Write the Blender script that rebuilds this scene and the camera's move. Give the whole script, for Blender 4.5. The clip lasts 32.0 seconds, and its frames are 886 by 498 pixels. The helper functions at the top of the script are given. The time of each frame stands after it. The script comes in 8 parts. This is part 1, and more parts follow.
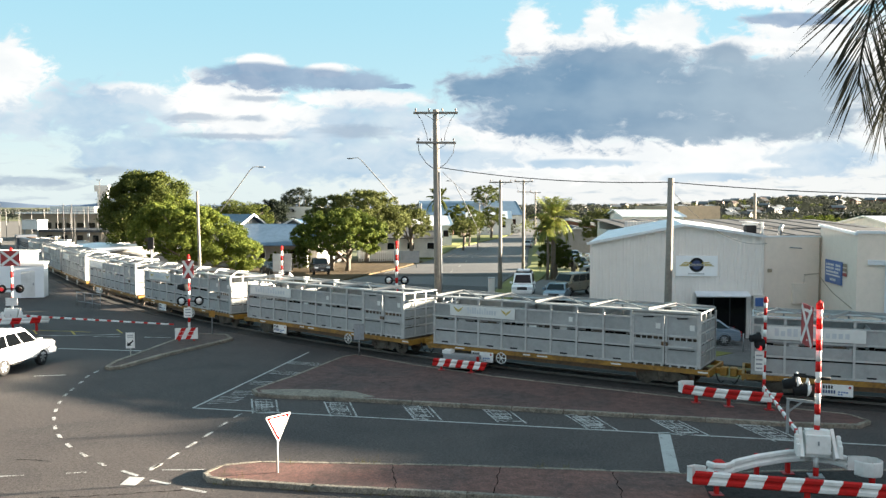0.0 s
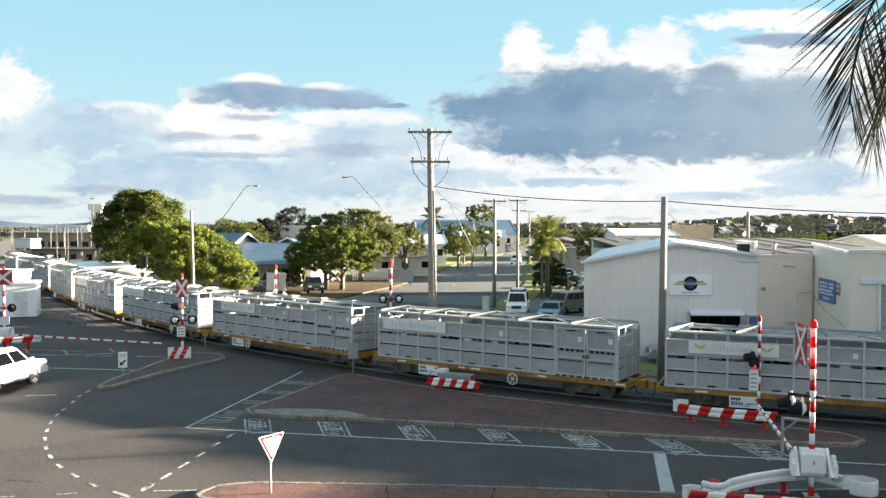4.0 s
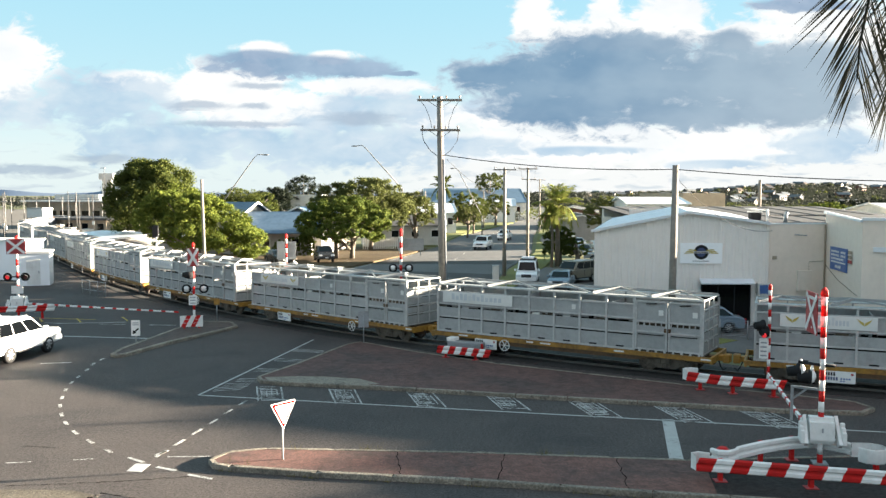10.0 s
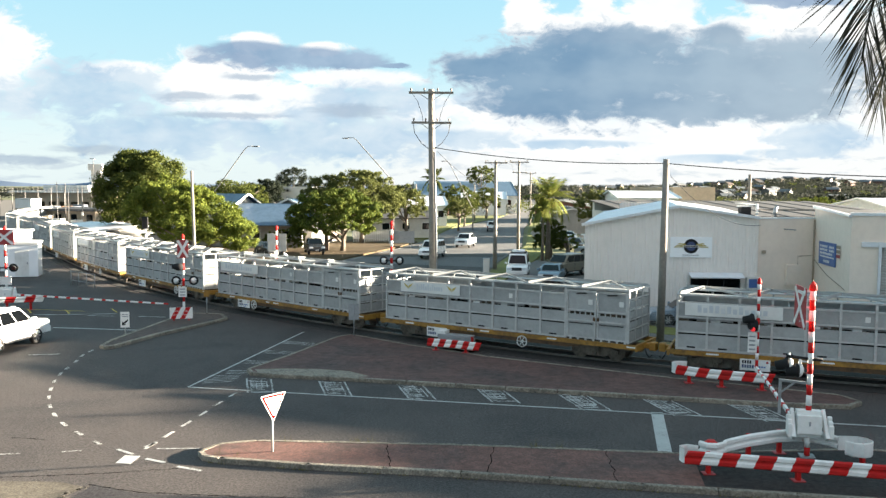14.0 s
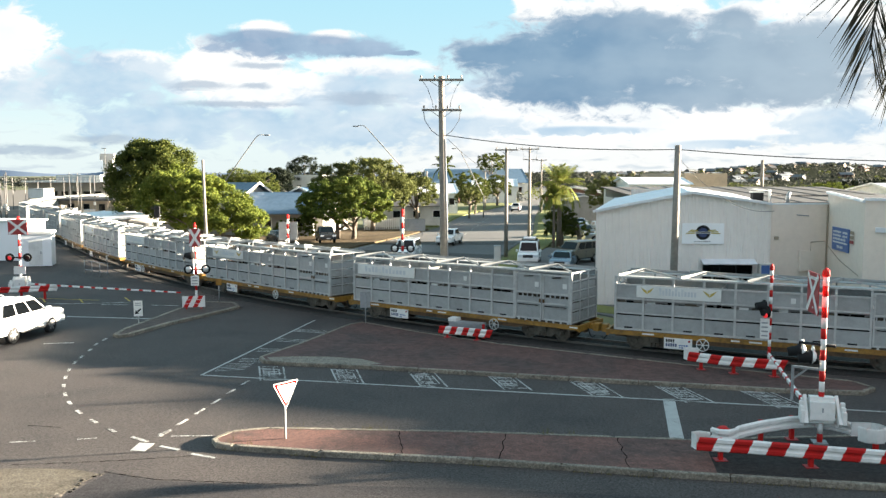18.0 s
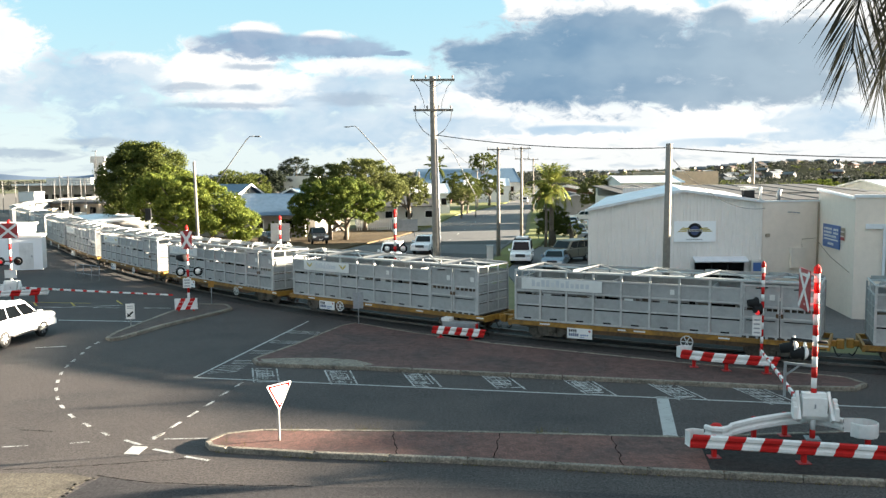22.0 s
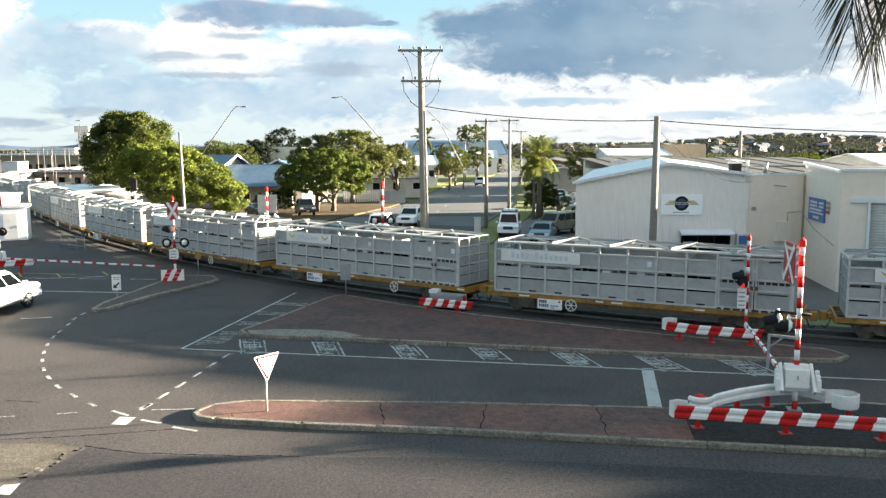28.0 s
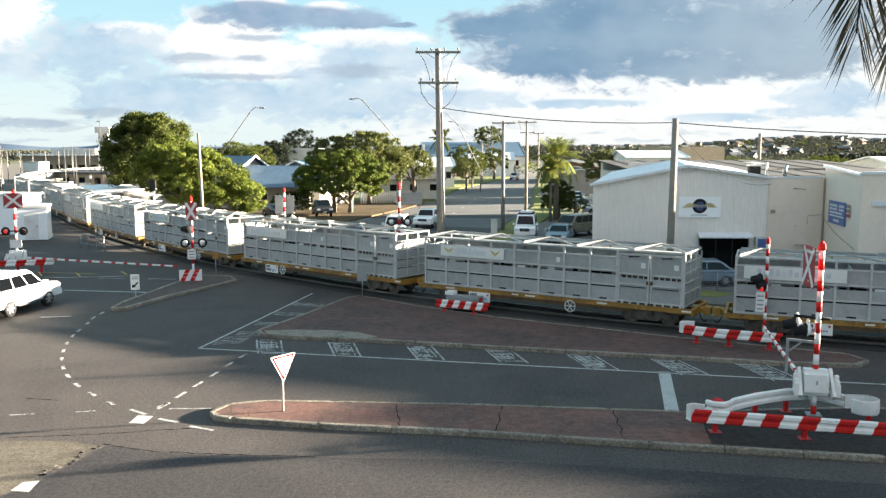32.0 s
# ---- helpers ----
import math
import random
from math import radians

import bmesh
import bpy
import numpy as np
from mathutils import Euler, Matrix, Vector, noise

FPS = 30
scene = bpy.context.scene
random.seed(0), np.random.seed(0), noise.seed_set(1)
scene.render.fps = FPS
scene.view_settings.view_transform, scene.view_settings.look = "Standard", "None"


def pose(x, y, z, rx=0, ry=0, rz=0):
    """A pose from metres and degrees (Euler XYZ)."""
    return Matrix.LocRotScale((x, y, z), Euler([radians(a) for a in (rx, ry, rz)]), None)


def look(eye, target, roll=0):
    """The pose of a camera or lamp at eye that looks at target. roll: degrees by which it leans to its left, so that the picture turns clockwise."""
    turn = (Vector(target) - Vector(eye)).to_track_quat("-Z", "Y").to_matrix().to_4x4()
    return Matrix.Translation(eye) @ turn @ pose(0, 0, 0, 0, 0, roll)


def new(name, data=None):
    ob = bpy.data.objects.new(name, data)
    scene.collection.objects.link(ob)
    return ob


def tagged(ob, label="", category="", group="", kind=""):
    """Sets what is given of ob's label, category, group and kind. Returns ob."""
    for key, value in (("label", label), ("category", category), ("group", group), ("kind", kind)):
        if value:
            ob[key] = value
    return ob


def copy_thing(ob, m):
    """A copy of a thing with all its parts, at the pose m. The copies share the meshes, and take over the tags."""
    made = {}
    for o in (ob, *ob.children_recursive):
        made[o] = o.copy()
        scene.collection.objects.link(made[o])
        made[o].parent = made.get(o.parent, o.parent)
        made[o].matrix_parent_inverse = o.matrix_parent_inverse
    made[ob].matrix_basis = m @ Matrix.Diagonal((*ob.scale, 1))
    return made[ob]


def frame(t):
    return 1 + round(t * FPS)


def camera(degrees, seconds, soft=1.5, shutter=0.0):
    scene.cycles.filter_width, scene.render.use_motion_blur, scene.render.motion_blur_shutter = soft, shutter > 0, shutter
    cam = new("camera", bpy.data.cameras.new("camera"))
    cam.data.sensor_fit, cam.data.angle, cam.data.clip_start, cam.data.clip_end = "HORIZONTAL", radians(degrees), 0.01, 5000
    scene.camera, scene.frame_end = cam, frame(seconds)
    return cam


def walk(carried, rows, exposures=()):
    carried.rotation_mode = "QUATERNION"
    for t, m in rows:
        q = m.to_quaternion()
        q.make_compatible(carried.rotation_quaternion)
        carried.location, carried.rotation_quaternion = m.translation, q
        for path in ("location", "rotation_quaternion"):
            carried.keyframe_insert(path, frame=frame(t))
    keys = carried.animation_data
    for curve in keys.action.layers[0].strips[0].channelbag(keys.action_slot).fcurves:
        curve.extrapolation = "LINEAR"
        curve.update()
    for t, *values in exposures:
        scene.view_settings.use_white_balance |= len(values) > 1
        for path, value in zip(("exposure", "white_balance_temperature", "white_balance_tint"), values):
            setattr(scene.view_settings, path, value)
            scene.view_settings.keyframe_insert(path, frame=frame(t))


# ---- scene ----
cam = camera(55.82, 32.0, soft=1.4)
EYE = (0.0, 0.0, 7.7)
# seconds, tilt, lean, heading
TURNS = [
    (0, 87.10, 0.10, -0.18), (0.5, 87.21, 0.28, -0.49), (1, 87.18, 0.34, -0.79), (1.5, 87.44, 0.34, -1.01),
    (2, 87.73, 0.34, -0.95), (2.5, 88.01, 0.36, -0.94), (3, 88.25, 0.26, -0.82), (3.5, 88.38, 0.17, -0.67),
    (5.5, 88.39, 0.05, -0.42), (6, 88.43, 0.04, -0.34), (6.5, 88.30, -0.09, -0.23), (7, 88.02, -0.11, -0.14),
    (7.5, 87.58, -0.20, -0.08), (8, 87.13, -0.24, -0.04), (8.5, 86.76, -0.23, 0.05), (9, 86.48, -0.11, 0.26),
    (9.5, 86.35, -0.08, 0.20), (10, 86.25, 0.02, 0.11), (10.5, 86.20, 0.07, 0.02), (11, 86.05, 0.14, -0.18),
    (11.5, 85.92, 0.21, -0.23), (12, 85.87, 0.20, -0.33), (12.5, 85.89, 0.34, -0.39), (13, 85.81, 0.38, -0.39),
    (13.5, 85.80, 0.31, -0.45), (14, 85.76, 0.33, -0.53), (14.5, 85.63, 0.27, -0.44), (16.5, 85.09, 0.12, -0.13),
    (17, 84.91, 0.14, -0.07), (17.5, 84.90, 0.04, 0.14), (18, 84.91, -0.01, 0.22), (18.5, 84.90, -0.12, 0.37),
    (19, 84.91, -0.16, 0.39), (19.5, 84.89, -0.29, 0.39), (20, 84.88, -0.41, 0.29), (20.5, 84.93, -0.36, 0.20),
    (21, 84.95, -0.34, 0.03), (21.5, 84.95, -0.37, -0.15), (22, 84.91, -0.46, -0.29), (22.5, 84.86, -0.47, -0.39),
    (23, 84.71, -0.44, -0.35), (23.5, 84.41, -0.41, -0.31), (24, 84.08, -0.49, -0.30), (24.5, 83.77, -0.45, -0.37),
    (25, 83.51, -0.39, -0.59), (25.5, 83.29, -0.36, -0.71), (27.5, 83.02, -0.30, -0.88), (28, 82.99, -0.17, -1.14),
    (28.5, 82.98, -0.22, -1.12), (29, 83.00, -0.21, -0.90), (29.5, 83.05, -0.20, -0.70), (30, 83.07, -0.19, -0.53),
    (30.5, 83.06, -0.10, -0.45), (31, 83.08, -0.08, -0.36), (31.5, 83.13, -0.07, -0.20), (32, 83.10, -0.00, -0.00),
]
walk(cam, [(t, pose(*EYE, tilt, 0, heading) @ pose(0, 0, 0, 0, 0, lean)) for t, tilt, lean, heading in TURNS],
     exposures=[(0.0, 3.80), (7.0, 3.81), (14.0, 3.88), (32.0, 3.88)])

# ---- light ----
SUN_EL, SUN_AZ = radians(9.25), math.atan2(0.97, 0.20)      # azimuth from +y towards +x
sun_dir = Vector((math.cos(SUN_EL) * math.sin(SUN_AZ), math.cos(SUN_EL) * math.cos(SUN_AZ), math.sin(SUN_EL)))
sun = new("sun", bpy.data.lights.new("sun", "SUN"))
sun.data.energy, sun.data.angle, sun.data.color = 3.8, radians(1.0), (1.0, 0.87, 0.69)
sun.matrix_world = look(sun_dir * 50, (0, 0, 0))


class Nodes:
    """Short writing for node trees."""

    def __init__(self, tree):
        self.tree, self.n, self.l = tree, tree.nodes, tree.links

    def put(self, sock, value):
        if isinstance(value, bpy.types.NodeSocket):
            self.l.new(value, sock)
        elif isinstance(value, (tuple, list)) and len(value) == 3 and sock.type == "RGBA":
            sock.default_value = (*value, 1)
        else:
            sock.default_value = value

    def math(self, op, a, b=0.0, c=0.0):
        m = self.n.new("ShaderNodeMath")
        m.operation = op
        for i, v in enumerate((a, b, c)):
            self.put(m.inputs[i], v)
        return m.outputs[0]

    def noise(self, vec, scale, detail=4.0, rough=0.55, dist=0.0):
        m = self.n.new("ShaderNodeTexNoise")
        if vec is not None:
            self.put(m.inputs["Vector"], vec)
        m.inputs["Scale"].default_value, m.inputs["Detail"].default_value = scale, detail
        m.inputs["Roughness"].default_value, m.inputs["Distortion"].default_value = rough, dist
        return m.outputs["Fac"]

    def ramp(self, fac, lo, hi, smooth=True):
        m = self.n.new("ShaderNodeMapRange")
        m.interpolation_type = "SMOOTHSTEP" if smooth else "LINEAR"
        self.put(m.inputs["Value"], fac)
        m.inputs["From Min"].default_value, m.inputs["From Max"].default_value = lo, hi
        return m.outputs["Result"]

    def mix(self, fac, a, b):
        m = self.n.new("ShaderNodeMix")
        m.data_type = "RGBA"
        self.put(m.inputs["Factor"], fac)
        self.put(m.inputs[6], a)
        self.put(m.inputs[7], b)
        return m.outputs[2]

    def xyz(self, x, y, z):
        m = self.n.new("ShaderNodeCombineXYZ")
        for i, v in enumerate((x, y, z)):
            self.put(m.inputs[i], v)
        return m.outputs[0]


def make_world():
    w = bpy.data.worlds.new("sky")
    scene.world = w
    w.use_nodes = True
    k = Nodes(w.node_tree)
    bg = k.n["Background"]
    sky = k.n.new("ShaderNodeTexSky")
    sky.sky_type, sky.sun_disc = "NISHITA", False
    sky.sun_elevation, sky.sun_rotation = SUN_EL, SUN_AZ
    sky.altitude, sky.air_density, sky.dust_density, sky.ozone_density = 20, 1.0, 0.6, 2.0
    co = k.n.new("ShaderNodeTexCoord").outputs["Generated"]
    sep = k.n.new("ShaderNodeSeparateXYZ")
    k.l.new(co, sep.inputs[0])
    x, y, z = sep.outputs
    # clouds ahead of the crossing lie in tangents of angle; elsewhere a broken cloud deck goes on
    front = k.math("MAXIMUM", y, 0.05)
    tx, tz = k.math("DIVIDE", x, front), k.math("DIVIDE", z, front)
    flat = k.xyz(tx, 0.0, k.math("MULTIPLY", tz, 1.9))
    up = k.math("ADD", k.math("MAXIMUM", z, 0.0), 0.12)
    deck = k.xyz(k.math("DIVIDE", x, up), k.math("DIVIDE", y, up), 0.0)
    ahead = k.ramp(y, 0.05, 0.35)
    big = k.math("SUBTRACT", k.noise(flat, 11.0, 3.0, 0.5), 0.5)
    mid = k.math("SUBTRACT", k.noise(flat, 30.0, 7.0, 0.62, 0.4), 0.5)
    wisp = k.math("SUBTRACT", k.noise(k.xyz(tx, 0.3, k.math("MULTIPLY", tz, 5.0)), 16.0, 6.0, 0.6, 0.6), 0.5)
    thin = k.noise(deck, 0.62, 6.0, 0.58)
    px = k.math("ADD", tx, k.math("MULTIPLY", big, 0.03))
    pz = k.math("ADD", tz, k.math("MULTIPLY", mid, 0.012))
    place_at = k.xyz(px, pz, 0.0)

    def vec(op, a, b, c=None):
        m = k.n.new("ShaderNodeVectorMath")
        m.operation = op
        k.put(m.inputs[0], a)
        if b is not None:
            m.inputs[1].default_value = b
        if c is not None:
            m.inputs[2].default_value = c
        return m.outputs["Value" if op == "LENGTH" else "Vector"]

    def bank(puffs, rough, grain=mid):
        """How far inside a bank of clouds; puffs: middle across and up, half width, half height."""
        near = None
        for cx, cz, rx, rz in puffs:
            d = vec("LENGTH", vec("MULTIPLY_ADD", place_at, (1 / rx, 1 / rz, 0.0), (-cx / rx, -cz / rz, 0.0)), None)
            near = d if near is None else k.math("SMOOTH_MIN", near, d, 0.25)
        return k.math("ADD", k.math("SUBTRACT", 1.0, near), k.math("MULTIPLY", grain, rough))

    def cover(inside, soft, most=1.0):
        return k.math("MULTIPLY", k.math("MULTIPLY", k.ramp(inside, -soft, soft), most), ahead)

    body = k.ramp(k.math("ADD", big, k.math("MULTIPLY", mid, 0.35)), -0.22, 0.22)
    # pale blue air, whiter towards the horizon and over the hill
    base = k.mix(k.ramp(z, 0.0, 0.30), (0.68, 0.93, 1.00), (0.44, 0.84, 1.00))
    m = k.n.new("ShaderNodeMix")
    m.data_type, m.blend_type = "RGBA", "MIX"
    m.inputs[0].default_value = 0.86
    sc = k.n.new("ShaderNodeMix")
    sc.data_type, sc.blend_type = "RGBA", "MULTIPLY"
    sc.inputs[0].default_value = 1.0
    k.l.new(sky.outputs[0], sc.inputs[6])
    sc.inputs[7].default_value = (0.35, 0.35, 0.35, 1)
    k.l.new(sc.outputs[2], m.inputs[6])
    k.l.new(base, m.inputs[7])
    col = m.outputs[2]
    around = k.math("MULTIPLY", k.ramp(thin, 0.44, 0.62), k.math("SUBTRACT", 1.0, ahead))
    col = k.mix(around, col, k.mix(body, (0.87, 0.86, 1.00), (1.20, 1.08, 1.16)))
    low = k.math("SUBTRACT", 1.0, k.ramp(k.math("SUBTRACT", tz, k.math("MULTIPLY", wisp, 0.05)), 0.03, 0.15))
    veil = k.math("MULTIPLY", low, k.math("MULTIPLY_ADD", k.ramp(tx, -0.22, 0.06), 0.50, 0.45))
    col = k.mix(veil, col, (1.02, 1.03, 1.02))
    streaks = k.math("MULTIPLY", k.ramp(wisp, 0.02, 0.16), k.math("SUBTRACT", 1.0, k.ramp(tz, 0.02, 0.11)))
    col = k.mix(k.math("MULTIPLY", streaks, 0.70), col, (0.62, 0.72, 0.80))
    bright = k.mix(body, (0.98, 1.02, 1.04), (1.16, 1.16, 1.13))
    puffs = [(-0.515, 0.150, 0.052, 0.050), (-0.56, 0.12, 0.06, 0.03), (-0.375, 0.134, 0.055, 0.013), (-0.262, 0.122, 0.078, 0.034), (-0.20, 0.098, 0.11, 0.026), (-0.215, 0.170, 0.034, 0.010), (-0.13, 0.162, 0.030, 0.008),
             (-0.095, 0.126, 0.070, 0.013), (0.0, 0.092, 0.06, 0.016), (0.105, 0.205, 0.028, 0.034), (0.188, 0.208, 0.022, 0.032), (0.266, 0.206, 0.044, 0.032), (0.15, 0.188, 0.060, 0.018), (0.23, 0.188, 0.10, 0.020),
             (0.345, 0.188, 0.040, 0.016), (0.43, 0.200, 0.075, 0.034), (0.42, 0.246, 0.12, 0.012), (0.54, 0.15, 0.09, 0.08), (0.26, 0.060, 0.30, 0.026), (0.56, 0.10, 0.10, 0.05), (0.08, 0.086, 0.05, 0.016)]
    col = k.mix(cover(bank(puffs, 2.1), 0.24), col, bright)
    # soft blue-grey undersides
    pale = k.mix(body, (0.45, 0.65, 0.84), (0.74, 0.86, 0.95))
    puffs = [(-0.412, 0.112, 0.098, 0.030), (-0.50, 0.098, 0.06, 0.016), (-0.323, 0.060, 0.105, 0.026), (-0.24, 0.066, 0.06, 0.012), (-0.117, 0.055, 0.135, 0.026), (-0.079, 0.100, 0.085, 0.020), (-0.13, 0.082, 0.06, 0.016),
             (0.455, 0.060, 0.055, 0.020), (0.42, 0.042, 0.05, 0.006), (0.16, 0.052, 0.07, 0.005), (0.33, 0.036, 0.06, 0.005), (0.05, 0.104, 0.035, 0.010), (0.03, 0.058, 0.07, 0.010)]
    col = k.mix(cover(bank(puffs, 2.6), 0.36, 0.88), col, pale)
    puffs = [(-0.41, 0.042, 0.052, 0.0055), (-0.53, 0.030, 0.09, 0.005), (-0.292, 0.105, 0.036, 0.005), (-0.227, 0.104, 0.019, 0.004), (-0.25, 0.083, 0.07, 0.004), (-0.22, 0.128, 0.03, 0.004), (-0.10, 0.089, 0.04, 0.008)]
    col = k.mix(cover(bank(puffs, 1.8, wisp), 0.5, 0.7), col, (0.42, 0.53, 0.66))
    # the slate cloud bank over the hill and its small neighbours
    slate = k.mix(k.ramp(k.math("ADD", tx, k.math("MULTIPLY", big, 0.3)), 0.05, 0.50), (0.190, 0.335, 0.505), (0.42, 0.53, 0.63))
    slate = k.mix(k.math("MULTIPLY", body, 0.26), slate, (0.50, 0.66, 0.79))
    puffs = [(0.190, 0.132, 0.160, 0.056), (0.058, 0.138, 0.062, 0.020), (0.122, 0.101, 0.072, 0.026), (0.36, 0.132, 0.15, 0.048), (0.338, 0.178, 0.034, 0.018), (0.205, 0.170, 0.115, 0.022), (0.29, 0.092, 0.12, 0.018), (0.41, 0.104, 0.10, 0.026), (0.44, 0.150, 0.08, 0.034)]
    inside = bank(puffs, 1.75)
    rim = k.math("SUBTRACT", 1.0, k.ramp(inside, 0.0, 0.42))
    col = k.mix(cover(inside, 0.20, 0.97), col, k.mix(k.math("MULTIPLY", rim, 0.55), slate, (0.72, 0.80, 0.88)))
    puffs = [(-0.172, 0.151, 0.105, 0.013), (-0.225, 0.160, 0.050, 0.010), (-0.10, 0.146, 0.045, 0.009), (0.42, 0.222, 0.060, 0.008), (-0.05, 0.142, 0.02, 0.003)]
    col = k.mix(cover(bank(puffs, 1.7), 0.26, 0.92), col, k.mix(body, (0.27, 0.40, 0.58), (0.45, 0.58, 0.74)))
    k.l.new(col, bg.inputs["Color"])
    bg.inputs["Strength"].default_value = 0.0665


make_world()

# ---- materials ----
def material(name, base, dark=None, rough=0.7, metal=0.0, grain=12.0, stain=0.6, bump=0.15, bump_scale=60.0, spec=0.5, vary=0.0, emit=None, coat=0.0, fine=0.0, speck=0.0):
    """A surface with grain and larger stains between two colours, fine relief, and a change from piece to piece."""
    m = bpy.data.materials.new(name)
    m.use_nodes = True
    k = Nodes(m.node_tree)
    p = k.n["Principled BSDF"]
    co = k.n.new("ShaderNodeTexCoord").outputs["Object"]
    dark = dark or tuple(c * 0.6 for c in base)
    a = k.ramp(k.noise(co, grain, 5.0, 0.65), 0.35, 0.75)
    b = k.ramp(k.noise(co, stain, 5.0, 0.6, 0.5), 0.42, 0.72)
    f = k.math("ADD", k.math("MULTIPLY", a, 0.45), k.math("MULTIPLY", b, 0.55))
    col = k.mix(f, base, dark)
    if fine:
        h = k.n.new("ShaderNodeHueSaturation")
        k.put(h.inputs["Value"], k.math("ADD", 1.0 - fine, k.math("MULTIPLY", k.ramp(k.noise(co, 16.0, 6.0, 0.75), 0.36, 0.66), 2 * fine)))
        k.put(h.inputs["Color"], col)
        col = h.outputs[0]
    if speck:                                                       # pale stone chips in the surface
        chips = k.math("MULTIPLY", k.ramp(k.noise(co, 34.0, 2.0, 0.5), 0.60, 0.68), k.ramp(k.noise(co, 0.5, 3.0, 0.6), 0.38, 0.62))
        col = k.mix(k.math("MULTIPLY", chips, speck), col, (0.24, 0.22, 0.19))
    if vary:
        r = k.n.new("ShaderNodeObjectInfo").outputs["Random"]
        h = k.n.new("ShaderNodeHueSaturation")
        k.put(h.inputs["Value"], k.math("MULTIPLY_ADD", r, 2 * vary, 1 - vary))
        k.put(h.inputs["Color"], col)
        col = h.outputs[0]
    k.put(p.inputs["Base Color"], col)
    k.put(p.inputs["Roughness"], k.math("MULTIPLY_ADD", a, 0.18, rough - 0.09))
    p.inputs["Metallic"].default_value = metal
    p.inputs["Specular IOR Level"].default_value = spec
    p.inputs["Coat Weight"].default_value = coat
    if bump:
        bp = k.n.new("ShaderNodeBump")
        bp.inputs["Strength"].default_value, bp.inputs["Distance"].default_value = bump, 0.02
        k.put(bp.inputs["Height"], k.noise(co, bump_scale, 4.0, 0.6))
        k.put(p.inputs["Normal"], bp.outputs[0])
    if emit:
        p.inputs["Emission Color"].default_value, p.inputs["Emission Strength"].default_value = (*emit[:3], 1), emit[3]
    return m


def glass_material(name, tint=(0.0022, 0.0028, 0.0034)):
    m = material(name, tint, tint, rough=0.12, bump=0, spec=0.32)
    return m


